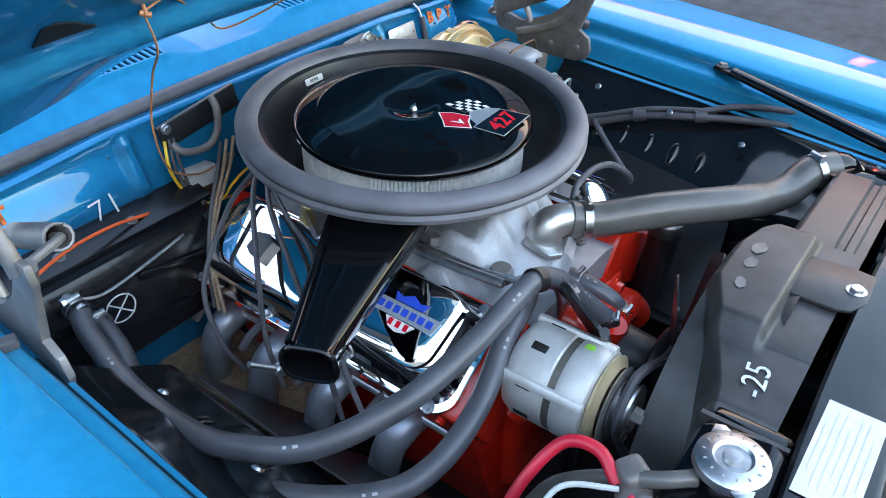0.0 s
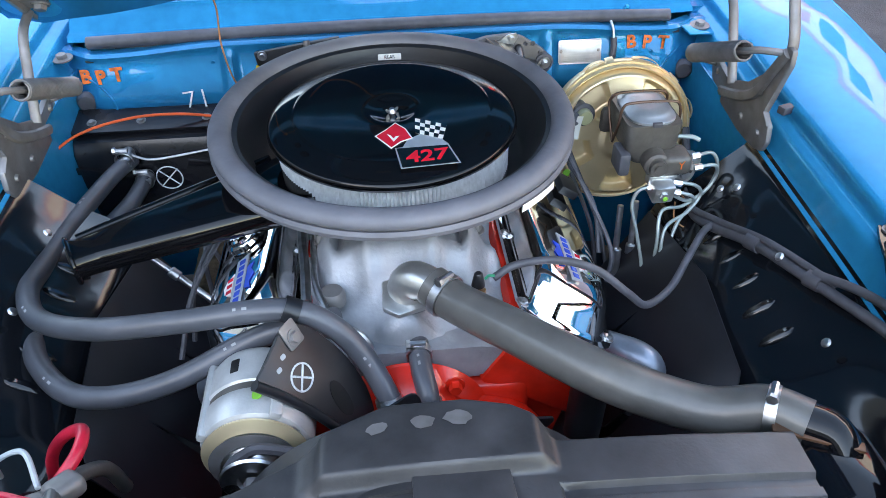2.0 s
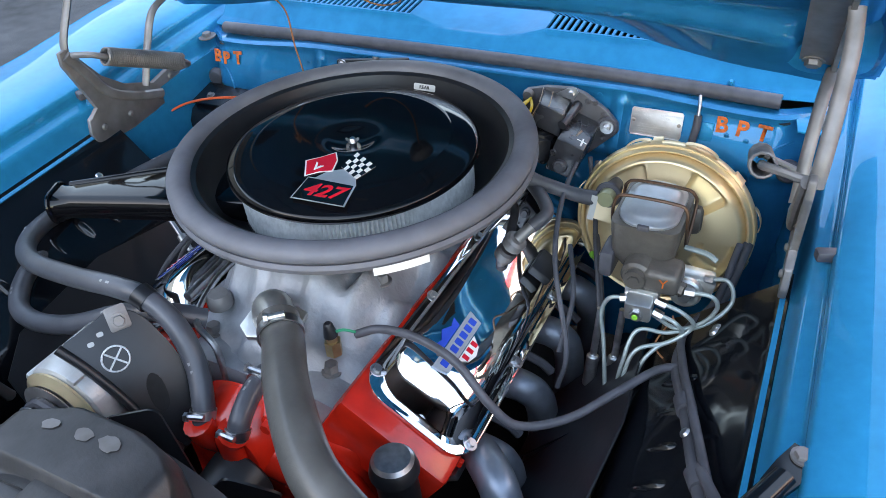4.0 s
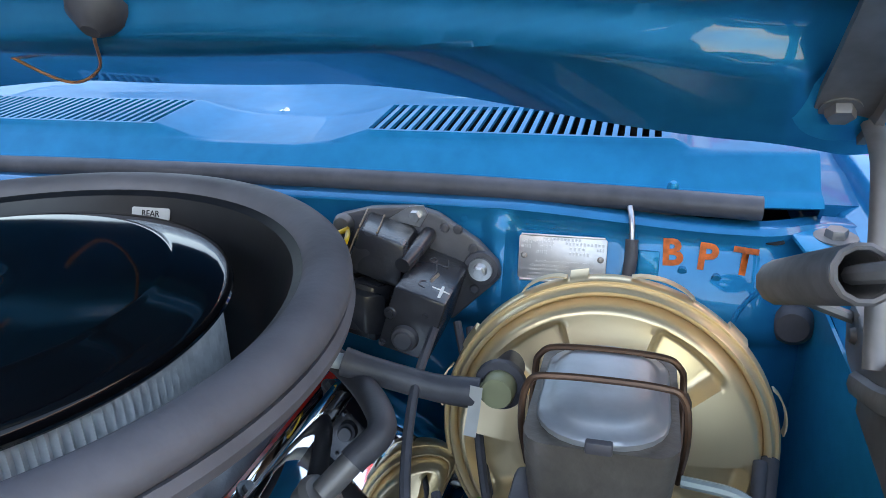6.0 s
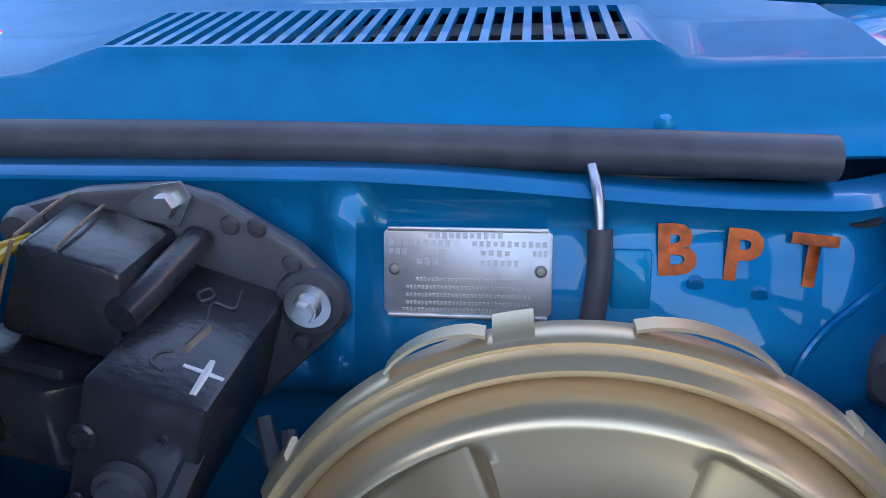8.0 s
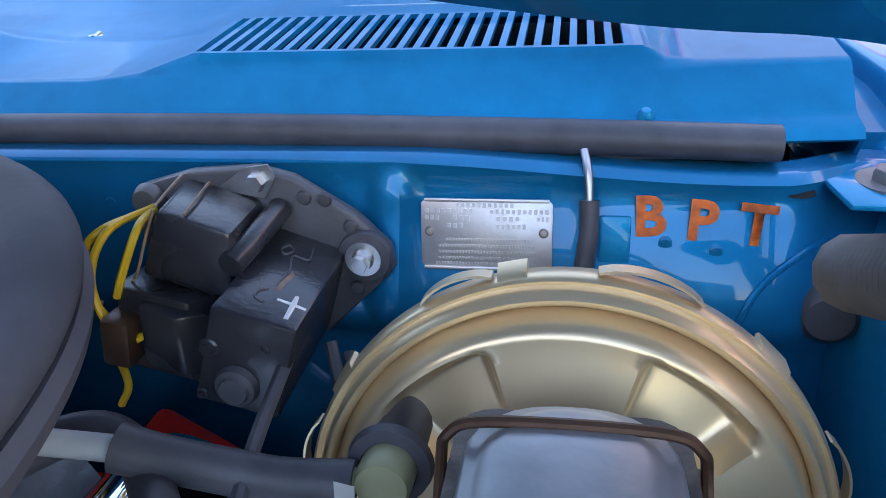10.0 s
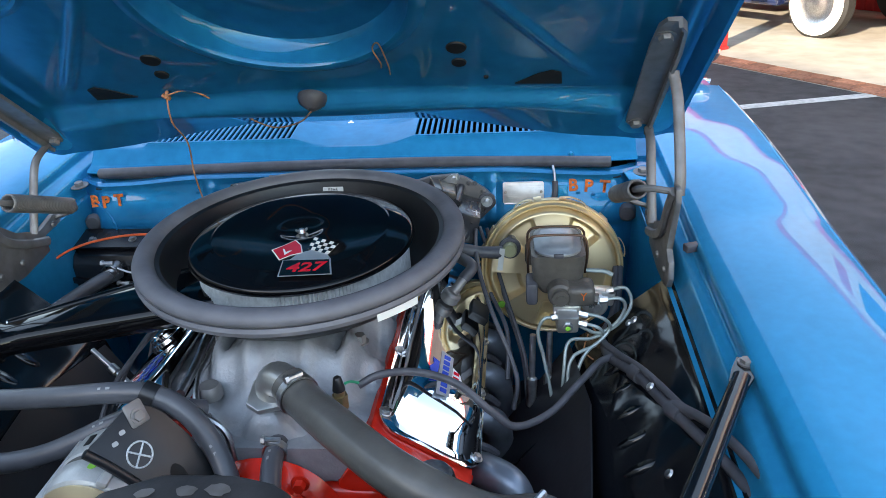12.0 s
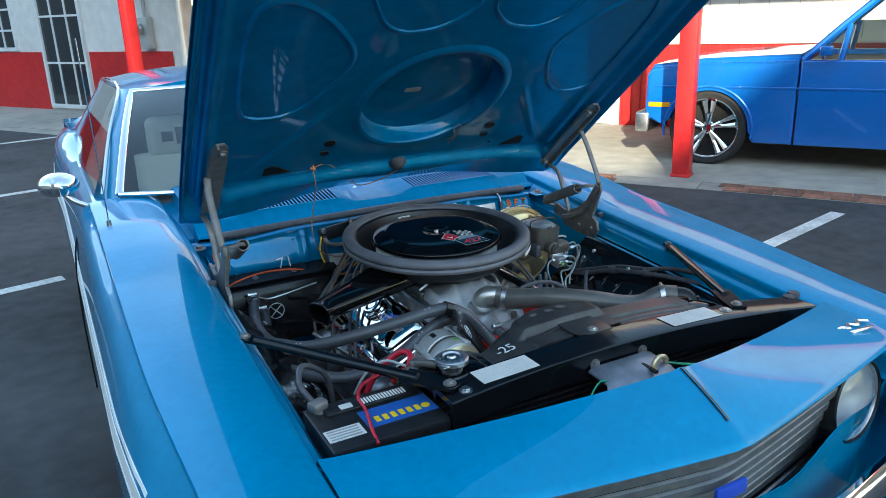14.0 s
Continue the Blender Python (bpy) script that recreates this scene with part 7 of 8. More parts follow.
    part("pressed_tab", block(0.020, 0.004, 0.030, pose(0.444, fw_y(0.845) - 0.004, 0.845, -lean, 0, 0), 0.002), BLUE, firewall_ob)
    part("corner_bracket", block(0.075, 0.060, 0.004, pose(0.605, 0.362, 0.872, 8, 6, 12), 0.0015), BLUE, firewall_ob)
    part("corner_bolt", bolt((0.606, 0.362, 0.875), (0, -0.1, 1), 0.010, 0.009, 0.019), DULL_STEEL, firewall_ob)
    part("corner_bolt", bolt((-0.606, 0.362, 0.875), (0, -0.1, 1), 0.010, 0.009, 0.019), DULL_STEEL, firewall_ob)
    # black washer bracket with a bent pipe, relay and wires
    part("fitting_bracket", block(0.16, 0.010, 0.042, pose(-0.168, 0.328, 0.872, 0, -8, 0), 0.003), BLACK_SATIN, firewall_ob, "black bracket under the cowl")
    part("bracket_bolt", bolt((-0.235, 0.322, 0.876), (0, -1, 0), 0.006, 0.005, 0.009), STEEL, firewall_ob)
    part("bent_pipe", tube([(-0.150, 0.31, 0.905), (-0.150, 0.300, 0.885), (-0.160, 0.296, 0.850), (-0.185, 0.296, 0.832), (-0.225, 0.300, 0.838), (-0.238, 0.31, 0.855)], 0.0062, 12), DULL_STEEL, firewall_ob, "dull bent heater pipe")


firewall_fittings()


def relay():
    r = thing("relay", (-0.205, 0.30, 0.76), "small grey relay box wired on the firewall", "relay")
    part("relay_case", block(0.055, 0.034, 0.034, pose(-0.205, 0.310, 0.782, -6, 5, 4), 0.004), PLASTIC_GREY, r)
    part("relay_plug", block(0.030, 0.026, 0.030, pose(-0.198, 0.312, 0.755, 0, 4, 0), 0.004), BROWN_WIRE, r, "brown plug")
    part("orange_wire", tube([(-0.64, 0.12, 0.735), (-0.60, 0.20, 0.772), (-0.55, 0.235, 0.790), (-0.47, 0.262, 0.797), (-0.39, 0.275, 0.792), (-0.32, 0.283, 0.776), (-0.27, 0.29, 0.758), (-0.235, 0.296, 0.762), (-0.225, 0.30, 0.772)], 0.0026, 8), ORANGE_WIRE, r, "orange wire along the heater box")
    part("yellow_wire", tube([(-0.23, 0.297, 0.762), (-0.215, 0.285, 0.742), (-0.19, 0.275, 0.742), (-0.165, 0.272, 0.762), (-0.13, 0.265, 0.78), (-0.09, 0.26, 0.775)], 0.0024, 8), YELLOW, r, "yellow wire")
    part("brown_wire", tube([(-0.21, 0.296, 0.752), (-0.19, 0.288, 0.735), (-0.15, 0.28, 0.735), (-0.09, 0.26, 0.765), (-0.05, 0.25, 0.78)], 0.0024, 8), COPPER_WIRE, r, "brown wire")
    for k in range(3):
        part("black_wire", tube([(-0.245 + 0.008 * k, 0.318, 0.86), (-0.258 + 0.010 * k, 0.300, 0.82), (-0.245 + 0.006 * k, 0.298, 0.775), (-0.235, 0.297, 0.755)], 0.0028, 8), RUBBER if k else YELLOW, r, "thin wire")
    part("sender_stud", merged(rod((-0.145, 0.318, 0.765), (-0.148, 0.29, 0.80), 0.005, 8), lathe([(0, 0.006), (0.007, 0.004), (0.008, 0), (0, 0)], 14, pose(-0.148, 0.29, 0.80))), DULL_STEEL, r)


relay()


# ---- heater box ----
def heater_box():
    h = thing("heater_box", (-0.42, 0.28, 0.42), "black heater box with chalked cross, below the blue firewall", "heater box")
    part("box_shell", loft([[Vector((x, y, z)) for x, y in ((-0.615, 0.33), (-0.615, yf + 0.02), (-0.59, yf), (-0.25, yf), (-0.225, yf + 0.02), (-0.225, 0.33))] for z, yf in ((0.575, 0.250), (0.590, 0.236), (0.735, 0.240), (0.755, 0.252), (0.772, 0.285), (0.778, 0.318))]), HEATER_BLACK, h, "satin black heater housing", smooth=30)
    part("top_flange", loft([[Vector((x, y, z)) for y, z in ((0.262, 0.766), (0.32, 0.784), (0.322, 0.789), (0.26, 0.772))] for x in (-0.625, -0.22)]), HEATER_BLACK, h)
    for x, z in ((-0.55, 0.70), (-0.33, 0.705), (-0.36, 0.63), (-0.49, 0.61)):
        part("moulded_rib", block(0.12, 0.008, 0.014, pose(x, 0.234, z, 0, 10, 0), 0.003), HEATER_BLACK, h)
    ring = [(-0.431 + 0.024 * math.cos(t), 0.2345, 0.682 + 0.024 * math.sin(t)) for t in (2 * math.pi * k / 28 for k in range(28))]
    ch = part("chalk_mark", tube(ring, 0.0013, 5, 1, closed=True), CHALK, h, "chalked circle and cross")
    for s in (-1, 1):
        part("chalk_stroke", tube([(-0.431 - 0.018, 0.2345, 0.682 - s * 0.018), (-0.431 + 0.018, 0.2345, 0.682 + s * 0.018)], 0.0013, 5, 1, smooth=False), CHALK, ch)
    for x, z in ((-0.494, 0.735), (-0.470, 0.690)):
        part("heater_pipe", rod((x, 0.25, z), (x, 0.205, z - 0.003), 0.012, 16), STEEL, h)
    part("wire_stay", tube([(-0.30, 0.235, 0.745), (-0.38, 0.228, 0.735), (-0.45, 0.226, 0.728), (-0.485, 0.222, 0.742)], 0.0024, 8), STEEL, h, "thin steel stay")
    for x in (-0.56, -0.47, -0.35):
        part("flange_screw", bolt((x, 0.285, 0.778), (0, -0.3, 1), 0.006, 0.006, 0.009), DULL_STEEL, h)


heater_box()


# ---- looms and small hoses ----
def loom():
    w = thing("wiring_loom", (0.52, -0.1, 0.70), "black taped wiring loom along the inner fender", "wiring")
    part("main_loom", tube([(0.545, 0.20, 0.74), (0.530, 0.12, 0.690), (0.500, 0.03, 0.680), (0.500, -0.06, 0.705), (0.527, -0.16, 0.738), (0.560, -0.27, 0.752), (0.60, -0.37, 0.755), (0.63, -0.46, 0.750)], 0.0078, 12), RUBBER, w)
    part("loom_branch", tube([(0.535, 0.18, 0.75), (0.522, 0.10, 0.700), (0.494, 0.02, 0.695), (0.508, -0.07, 0.720), (0.535, -0.17, 0.752), (0.575, -0.29, 0.765)], 0.0055, 10), RUBBER, w)
    for p, q in (((0.555, -0.255, 0.752), (0.565, -0.275, 0.754)), ((0.522, -0.142, 0.735), (0.530, -0.165, 0.740))):
        part("tape_wrap", rod(p, q, 0.0125, 14), RUBBER, w)
    v = thing("sender_hose", (0.2, -0.22, 0.74), "thin black hose crossing over the chrome valve cover", "hose")
    part("hose", tube([(0.118, -0.225, 0.766), (0.150, -0.215, 0.778), (0.205, -0.215, 0.782), (0.262, -0.222, 0.766), (0.310, -0.235, 0.728), (0.345, -0.225, 0.694), (0.395, -0.185, 0.688), (0.440, -0.130, 0.700), (0.478, -0.085, 0.712), (0.503, -0.065, 0.710)], 0.0058, 12), RUBBER, v)
    part("wire_tip", tube([(0.104, -0.246, 0.784), (0.110, -0.236, 0.780), (0.122, -0.222, 0.767)], 0.0020, 8), GREEN_WIRE, v)
    c = thing("vapour_canister", (0.58, -0.60, 0.45), "black canister with a grey chalk-marked lid and hose", "canister")
    part("canister_body", lathe([(0, 0.45), (0.060, 0.45), (0.062, 0.46), (0.062, 0.700), (0.058, 0.712), (0, 0.712)], 40, pose(0.585, -0.600, 0)), BLACK_PLASTIC, c)
    part("canister_lid", lathe([(0, 0.728), (0.046, 0.727), (0.056, 0.722), (0.064, 0.714), (0.064, 0.706), (0, 0.706)], 40, pose(0.585, -0.600, 0)), PLASTIC_GREY, c, "grey plastic lid")
    for s in (-1, 1):
        part("lid_mark", tube([(0.565, -0.600 - s * 0.016, 0.7285), (0.605, -0.600 + s * 0.016, 0.7285)], 0.002, 6, 1, smooth=False), CHALK, c)
    part("canister_hose", tube([(0.612, -0.580, 0.722), (0.630, -0.555, 0.745), (0.640, -0.50, 0.765), (0.625, -0.42, 0.780), (0.595, -0.33, 0.778), (0.56, -0.26, 0.762)], 0.0065, 12), RUBBER, c, "grey rubber hose")
    e = thing("fender_apron_plate", (0.5, -0.66, 0.78), "glossy black metal plate beside the radiator support", "metal plate")
    part("plate_top", plate([(-0.06, -0.03), (0.10, -0.035), (0.12, 0.01), (0.02, 0.03), (-0.05, 0.02)], 0.004, pose(0.505, -0.690, 0.806, 2, 5, -4), 0.001), BLACK_ENAMEL, e)
    for x, y in ((0.20, 0.0), (0.17, -0.01)):
        part("foot_bolt", merged(rod((0.45 + x, -0.690 + y, 0.77), (0.45 + x, -0.690 + y, 0.80), 0.006, 10), lathe([(0, 0.012), (0.014, 0.010), (0.016, 0), (0, 0)], 16, pose(0.45 + x, -0.690 + y, 0.80))), RUBBER, e, "rubber-topped adjuster")


loom()


# ---- cabin and rear body of the car ----
def cabin():
    def glass_f(u, v):
        a = 2 * u - 1
        lo = Vector((a * 0.765, 0.70 + 0.12 * a * a, 0.952 + 0.020 * a * a))
        hi = Vector((a * 0.615, 1.34 + 0.09 * a * a, 1.270 - 0.012 * a * a))
        p = lo.lerp(hi, v)
        p.z += 0.02 * math.sin(math.pi * v)
        return p
    ws = part("windshield", sheet(glass_f, 30, 16), GLASS, car, "clear curved windshield")
    solid(ws, 0.004)
    ws.visible_shadow = False
    edge = [glass_f(0, k / 10) for k in range(11)] + [glass_f(k / 16, 1) for k in range(1, 17)] + [glass_f(1, 1 - k / 10) for k in range(1, 11)]
    part("windshield_trim", tube(edge, 0.013, 8, 1, smooth=False, flat=0.5), CHROME, ws, "bright windshield trim")
    part("lower_trim", tube([glass_f(k / 16, 0) for k in range(17)], 0.008, 8, 1, smooth=False), CHROME, ws)

    def roof(u, v):
        a = 2 * u - 1
        y = 1.36 + 1.15 * v
        w = 0.64 + 0.02 * math.sin(math.pi * v)
        z = 1.285 + 0.03 * math.sin(math.pi * min(1, 0.15 + v * 0.8)) - 0.05 * abs(a) ** 3 + 0.0
        return Vector((a * w, y + 0.08 * a * a * (1 - v), z))
    solid(part("roof", sheet(roof, 30, 20), BLUE, car, "blue roof"), 0.02)
    for s in (-1, 1):
        part("pillar", loft([[Vector((s * x, y, z)) for x, y, z in ring] for ring in (
            [(0.775, 0.83, 0.93), (0.805, 0.90, 0.93), (0.815, 0.96, 0.93), (0.78, 0.95, 0.93)],
            [(0.705, 1.14, 1.12), (0.725, 1.19, 1.12), (0.735, 1.24, 1.12), (0.71, 1.23, 1.12)],
            [(0.625, 1.43, 1.262), (0.645, 1.47, 1.262), (0.652, 1.52, 1.262), (0.63, 1.52, 1.262)])]), BLUE, car, "blue windshield pillar")
        part("drip_rail", tube([(s * 0.81, 0.93, 0.955), (s * 0.735, 1.22, 1.125), (s * 0.655, 1.50, 1.262), (s * 0.655, 1.9, 1.275), (s * 0.64, 2.4, 1.25)], 0.007, 8), CHROME, car, "chrome drip rail")
        gl = part("side_window", sheet(lambda u, v, s=s: Vector((s * (0.835 - 0.180 * v), 0.98 + 0.50 * v + 1.25 * u * (1 - 0.35 * v), 0.945 + 0.31 * v)), 6, 6), GLASS, car, "side window glass")
        gl.visible_shadow = False

        def door(u, v, s=s):
            y = 0.825 + 2.75 * u
            pts = ((0.80, 0.940), (0.845, 0.938), (0.885, 0.90), (0.918, 0.80), (0.932, 0.70), (0.936, 0.58), (0.925, 0.42), (0.88, 0.20))
            i = min(len(pts) - 2, int(v * (len(pts) - 1)))
            t = v * (len(pts) - 1) - i
            x = pts[i][0] + (pts[i + 1][0] - pts[i][0]) * t
            z = pts[i][1] + (pts[i + 1][1] - pts[i][1]) * t
            hip = 0.06 * math.exp(-((y - 2.45) / 0.45) ** 2)
            return Vector((s * (x + 0.28 * hip * smoothstep(0.1, 0.4, v) - 0.08 * smoothstep(3.0, 3.6, y)), y, z + (hip if v < 0.4 else 0)))
        solid(part("door_and_quarter", sheet(door, 40, 14), BLUE, car, "blue door and rear quarter panel"), 0.004)
        part("door_gap", tube([(s * 0.9395, 0.83, 0.30), (s * 0.9395, 0.83, 0.60), (s * 0.925, 0.83, 0.80), (s * 0.885, 0.83, 0.91)], 0.003, 6), DARK, car)
        for z0, z1 in ((0.712, 0.718), (0.728, 0.756), (0.766, 0.772)):
            part("side_stripe", loft([[Vector((s * (x1 + 0.0168 * math.exp(-((y - 2.45) / 0.45) ** 2) + d), y, z)) for z, d, x1 in ((z0, 0.003, 0.932 - 0.14 * (z0 - 0.70)), (z1, 0.003, 0.932 - 0.14 * (z1 - 0.70)), (z1, -0.006, 0.932 - 0.14 * (z1 - 0.70)), (z0, -0.006, 0.932 - 0.14 * (z0 - 0.70)))] for y in [0.83 + 0.15 * q for q in range(15)]]), WHITE, car, "white body-side stripe")
        # mirror
        mp = Vector((s * (0.945 if s < 0 else 0.835), 0.945, 1.000))
        mir = part("door_mirror", lathe([(0, -0.035), (0.025, -0.032), (0.048, -0.015), (0.060, 0.015), (0.062, 0.03), (0.057, 0.03), (0.055, 0.02), (0, 0.02)], 32, Matrix.Translation(mp) @ pose(0, 0, 0, -90, 0, s * 15) @ Matrix.Diagonal((1.08, 0.66, 1.2, 1))), CHROME, car, "chrome door mirror")
        part("mirror_stalk", tube([mp + Vector((s * -0.02, 0, -0.03)), mp + Vector((s * -0.05, -0.02, -0.055)), Vector((s * 0.86, 0.90, 0.93))], 0.009, 10), CHROME, mir)
        # wheels
        for y in (-0.17, 2.573):
            mw = Matrix.Translation((s * 0.80, y, 0.325)) @ pose(0, 0, 0, 0, 90 * s, 0)
            wh = part("wheel", lathe([(0.185, -0.10), (0.27, -0.11), (0.315, -0.10), (0.325, -0.06), (0.325, 0.06), (0.315, 0.10), (0.27, 0.11), (0.185, 0.10)], 48, mw, closed=True), TYRE, car, "black tyre on a silver rim")
            part("rim", lathe([(0, 0.05), (0.06, 0.05), (0.09, 0.02), (0.15, 0.04), (0.185, 0.08), (0.19, 0.09), (0.185, -0.09), (0, -0.05)], 40, mw), STEEL, wh)
    part("rear_deck", sheet(lambda u, v: Vector(((2 * u - 1) * (0.56 + 0.27 * smoothstep(0.15, 0.55, v)), 2.5 + 1.1 * v, 1.245 - 0.29 * smoothstep(0, 0.55, v) - 0.10 * smoothstep(0.9, 1, v))), 10, 16), BLUE, car, "blue rear deck")
    # sloping pillars from the roof down to the quarter panels
    for s in (-1, 1):
        def sail(u, v, s=s):
            y = 2.18 + 1.05 * u
            t = max(0.0, (y - 2.5) / 1.1)
            top = Vector((s * (0.64 if y < 2.5 else 0.56 + 0.27 * smoothstep(0.15, 0.55, t)), y, 1.25 - 0.29 * smoothstep(0, 0.55, t)))
            low = Vector((s * 0.805, y, 0.938 + 0.06 * math.exp(-((y - 2.45) / 0.45) ** 2)))
            return top.lerp(low, v)
        solid(part("rear_pillar", sheet(sail, 16, 6), BLUE, car, "blue sloping rear pillar"), 0.004)
    # added dark sheet that blocks daylight showing through the cabin
    part("cabin_rear_blocker", sheet(lambda u, v: Vector(((2 * u - 1) * (0.74 - 0.14 * v), 2.30 + 0.12 * v, 0.45 + 0.75 * v)), 4, 4), DARK, car, "dark added sheet closing off the rear of the cabin")
    # cabin floor in near-black, its shade put into the colour
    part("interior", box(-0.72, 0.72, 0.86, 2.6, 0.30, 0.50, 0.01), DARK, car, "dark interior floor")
    part("dashboard", box(-0.70, 0.70, 0.86, 1.02, 0.62, 0.915, 0.03), BLACK_MATTE, car, "black dashboard")
    # antenna
    an = part("antenna", tube([(-0.827, 0.51, 0.928), (-0.828, 0.515, 1.15), (-0.830, 0.52, 1.48)], 0.0016, 8, 2), CHROME, car, "thin chrome antenna")
    part("antenna_base", lathe([(0, 0.045), (0.006, 0.045), (0.009, 0.018), (0.018, 0.010), (0.020, 0), (0, 0)], 20, pose(-0.827, 0.51, 0.918)), CHROME, an)
    part("wiper_arm", tube([(-0.66, 0.80, 0.962), (-0.45, 0.775, 0.975), (-0.30, 0.765, 0.977)], 0.005, 8), BLACK_SATIN, car, "black wiper arm")


cabin()


def seat(x):
    st = thing("bucket_seat", (x, 1.7, 0.50), "cream vinyl bucket seat with dark headrest emblem", "seat", "front seats")
    part("backrest", loft([[Vector((x + a, 1.62 + b + 0.16 * t, 0.52 + 0.42 * t)) for a, b in rounded(-0.23 + 0.02 * t, 0.23 - 0.02 * t, -0.055, 0.055, 0.05, 4)] for t in (0, 0.3, 0.7, 0.94, 1.0)]), VINYL, st)
    hr = part("headrest", box(x - 0.145, x + 0.145, 1.735, 1.835, 0.925, 1.105, 0.035, 4), VINYL, st, "cream headrest")
    for k, (dx, h) in enumerate(((-0.062, 0.045), (0.0, 0.075), (0.062, 0.045))):
        part("emblem_mark", box(x + dx - 0.024, x + dx + 0.024, 1.7325, 1.7345, 1.02 - h / 2, 1.02 + h / 2), BLACK_SATIN, hr, "dark embroidered emblem block")
    part("cushion", box(x - 0.24, x + 0.24, 1.15, 1.66, 0.50, 0.64, 0.04, 3), VINYL, st)


seat(-0.40)
seat(0.40)

# ---- the lot and the building; s runs along the facade, o away from it towards the wall ----
ALONG, OUT = Vector((-0.516, 0.857, 0)), Vector((0.857, 0.516, 0))
LOT = Matrix(((ALONG.x, OUT.x, 0, 0), (ALONG.y, OUT.y, 0, 0), (0, 0, 1, 0), (0, 0, 0, 1)))


def lot(bm):
    return moved(bm, LOT)


def painted_line(name, p, q, w):
    a, b = Vector((*p, 0)), Vector((*q, 0))
    n = (b - a).normalized().cross(Vector((0, 0, 1))) * w / 2
    bm = loft([[v + n + Vector((0, 0, 0.001)), v - n + Vector((0, 0, 0.001)), v - n + Vector((0, 0, 0.004)), v + n + Vector((0, 0, 0.004))] for v in (a, b)])
    single(name, bm, LINE_PAINT, "worn white parking line on the asphalt", "road marking", "structure")


painted_line("parking_line_1", (0.2, 3.75), (2.92, 4.36), 0.10)
painted_line("parking_line_2", (1.2, 0.83), (4.12, 1.49), 0.10)
painted_line("parking_line_3", (-1.0, 3.21), (-5.2, 2.28), 0.10)
painted_line("parking_line_4", (-1.0, 6.30), (-5.2, 5.36), 0.10)
painted_line("parking_line_5", (-0.6, 10.2), (-5.2, 9.2), 0.10)

single("pavement", lot(box(-14, 20, 4.955, 9.0, -0.1, 0.012, 0.004)), CONCRETE, "pale concrete apron in front of the building", "pavement", "structure")
single("pavement_pad", lot(box(0.262, 0.985, 4.67, 4.951, -0.1, 0.011, 0.004)), CONCRETE, "concrete pad round a post", "pavement", "structure")
border = single("brick_border", lot(merged(box(-14, 0.258, 4.685, 4.951, -0.1, 0.002), box(0.989, 20, 4.685, 4.951, -0.1, 0.002))), CONCRETE, "mortar bed of the brick border", "pavement", "structure")

# wall with its door opening, red lower cladding
wall = single("wall_main", lot(merged(box(-14, 2.06, 8.0, 8.2, 0, 3.4), box(3.22, 9.2, 8.0, 8.2, 0, 3.4), box(2.06, 3.22, 8.0, 8.2, 2.3, 3.4))), SIDING_WHITE, "white building wall", "wall", "structure")
for a, b in ((-6.0, 2.0), (3.28, 9.2)):
    cl = tagged(mesh_object("red_cladding", lot(box(a, b, 7.975, 7.998, 0.012, 1.04, 0.003)), RED_PAINT), "red lower wall cladding with vertical ribs", "wall", "", "structure")
    k = 0
    while a + 0.12 * k < b - 0.05:
        x = a + 0.05 + 0.12 * k
        part("cladding_rib", lot(box(x, x + 0.02, 7.962, 7.974, 0.02, 1.035)), RED_PAINT, cl)
        k += 1
    part("cap_rail", lot(box(a, b, 7.95, 7.974, 1.040, 1.07, 0.004)), SIDING_WHITE, cl)
for k in range(24):
    x = -6.0 + 0.33 * k
    if not 1.9 < x < 3.3:
        part("siding_seam", lot(box(x, x + 0.012, 7.992, 7.999, 1.08, 3.3)), PLASTIC_GREY, wall)


def shop_door():
    d = tagged(new("door_1"), "white-framed double glass shop door", "door", "", "structure")
    part("door_frame", lot(merged(box(2.06, 2.12, 7.96, 8.1, 0.012, 2.3), box(3.10, 3.22, 7.96, 8.1, 0.012, 2.3), box(2.06, 3.22, 7.96, 8.1, 2.2, 2.3))), FRAME_WHITE, d, "white aluminium frame")
    for a, b in ((2.13, 2.60), (2.62, 3.09)):
        lf = part("door_leaf", lot(merged(box(a, a + 0.05, 7.98, 8.02, 0.02, 2.19), box(b - 0.05, b, 7.98, 8.02, 0.02, 2.19), box(a + 0.05, b - 0.05, 7.98, 8.02, 0.02, 0.16), box(a + 0.05, b - 0.05, 7.98, 8.02, 2.10, 2.19))), FRAME_WHITE, d)
        p = part("pane", lot(box(a + 0.05, b - 0.05, 7.995, 8.003, 0.16, 2.10)), GLASS, lf)
        p.visible_shadow = False
        part("pull_handle", lot(tube([((a if a > 2.5 else b - 0.02) + 0.01, 7.975, 0.95), ((a if a > 2.5 else b - 0.02) + 0.01, 7.93, 0.97), ((a if a > 2.5 else b - 0.02) + 0.01, 7.93, 1.25), ((a if a > 2.5 else b - 0.02) + 0.01, 7.975, 1.27)], 0.012, 8)), STEEL, lf)


shop_door()
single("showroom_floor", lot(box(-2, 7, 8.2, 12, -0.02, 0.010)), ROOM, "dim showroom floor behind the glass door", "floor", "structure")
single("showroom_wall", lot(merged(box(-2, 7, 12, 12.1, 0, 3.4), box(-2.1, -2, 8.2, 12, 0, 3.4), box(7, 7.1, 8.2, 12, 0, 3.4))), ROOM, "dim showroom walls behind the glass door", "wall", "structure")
single("canopy", lot(box(-14, 9.2, 4.8, 8.3, 3.0, 3.2, 0.02)), SIDING_WHITE, "white canopy over the apron", "canopy", "structure")

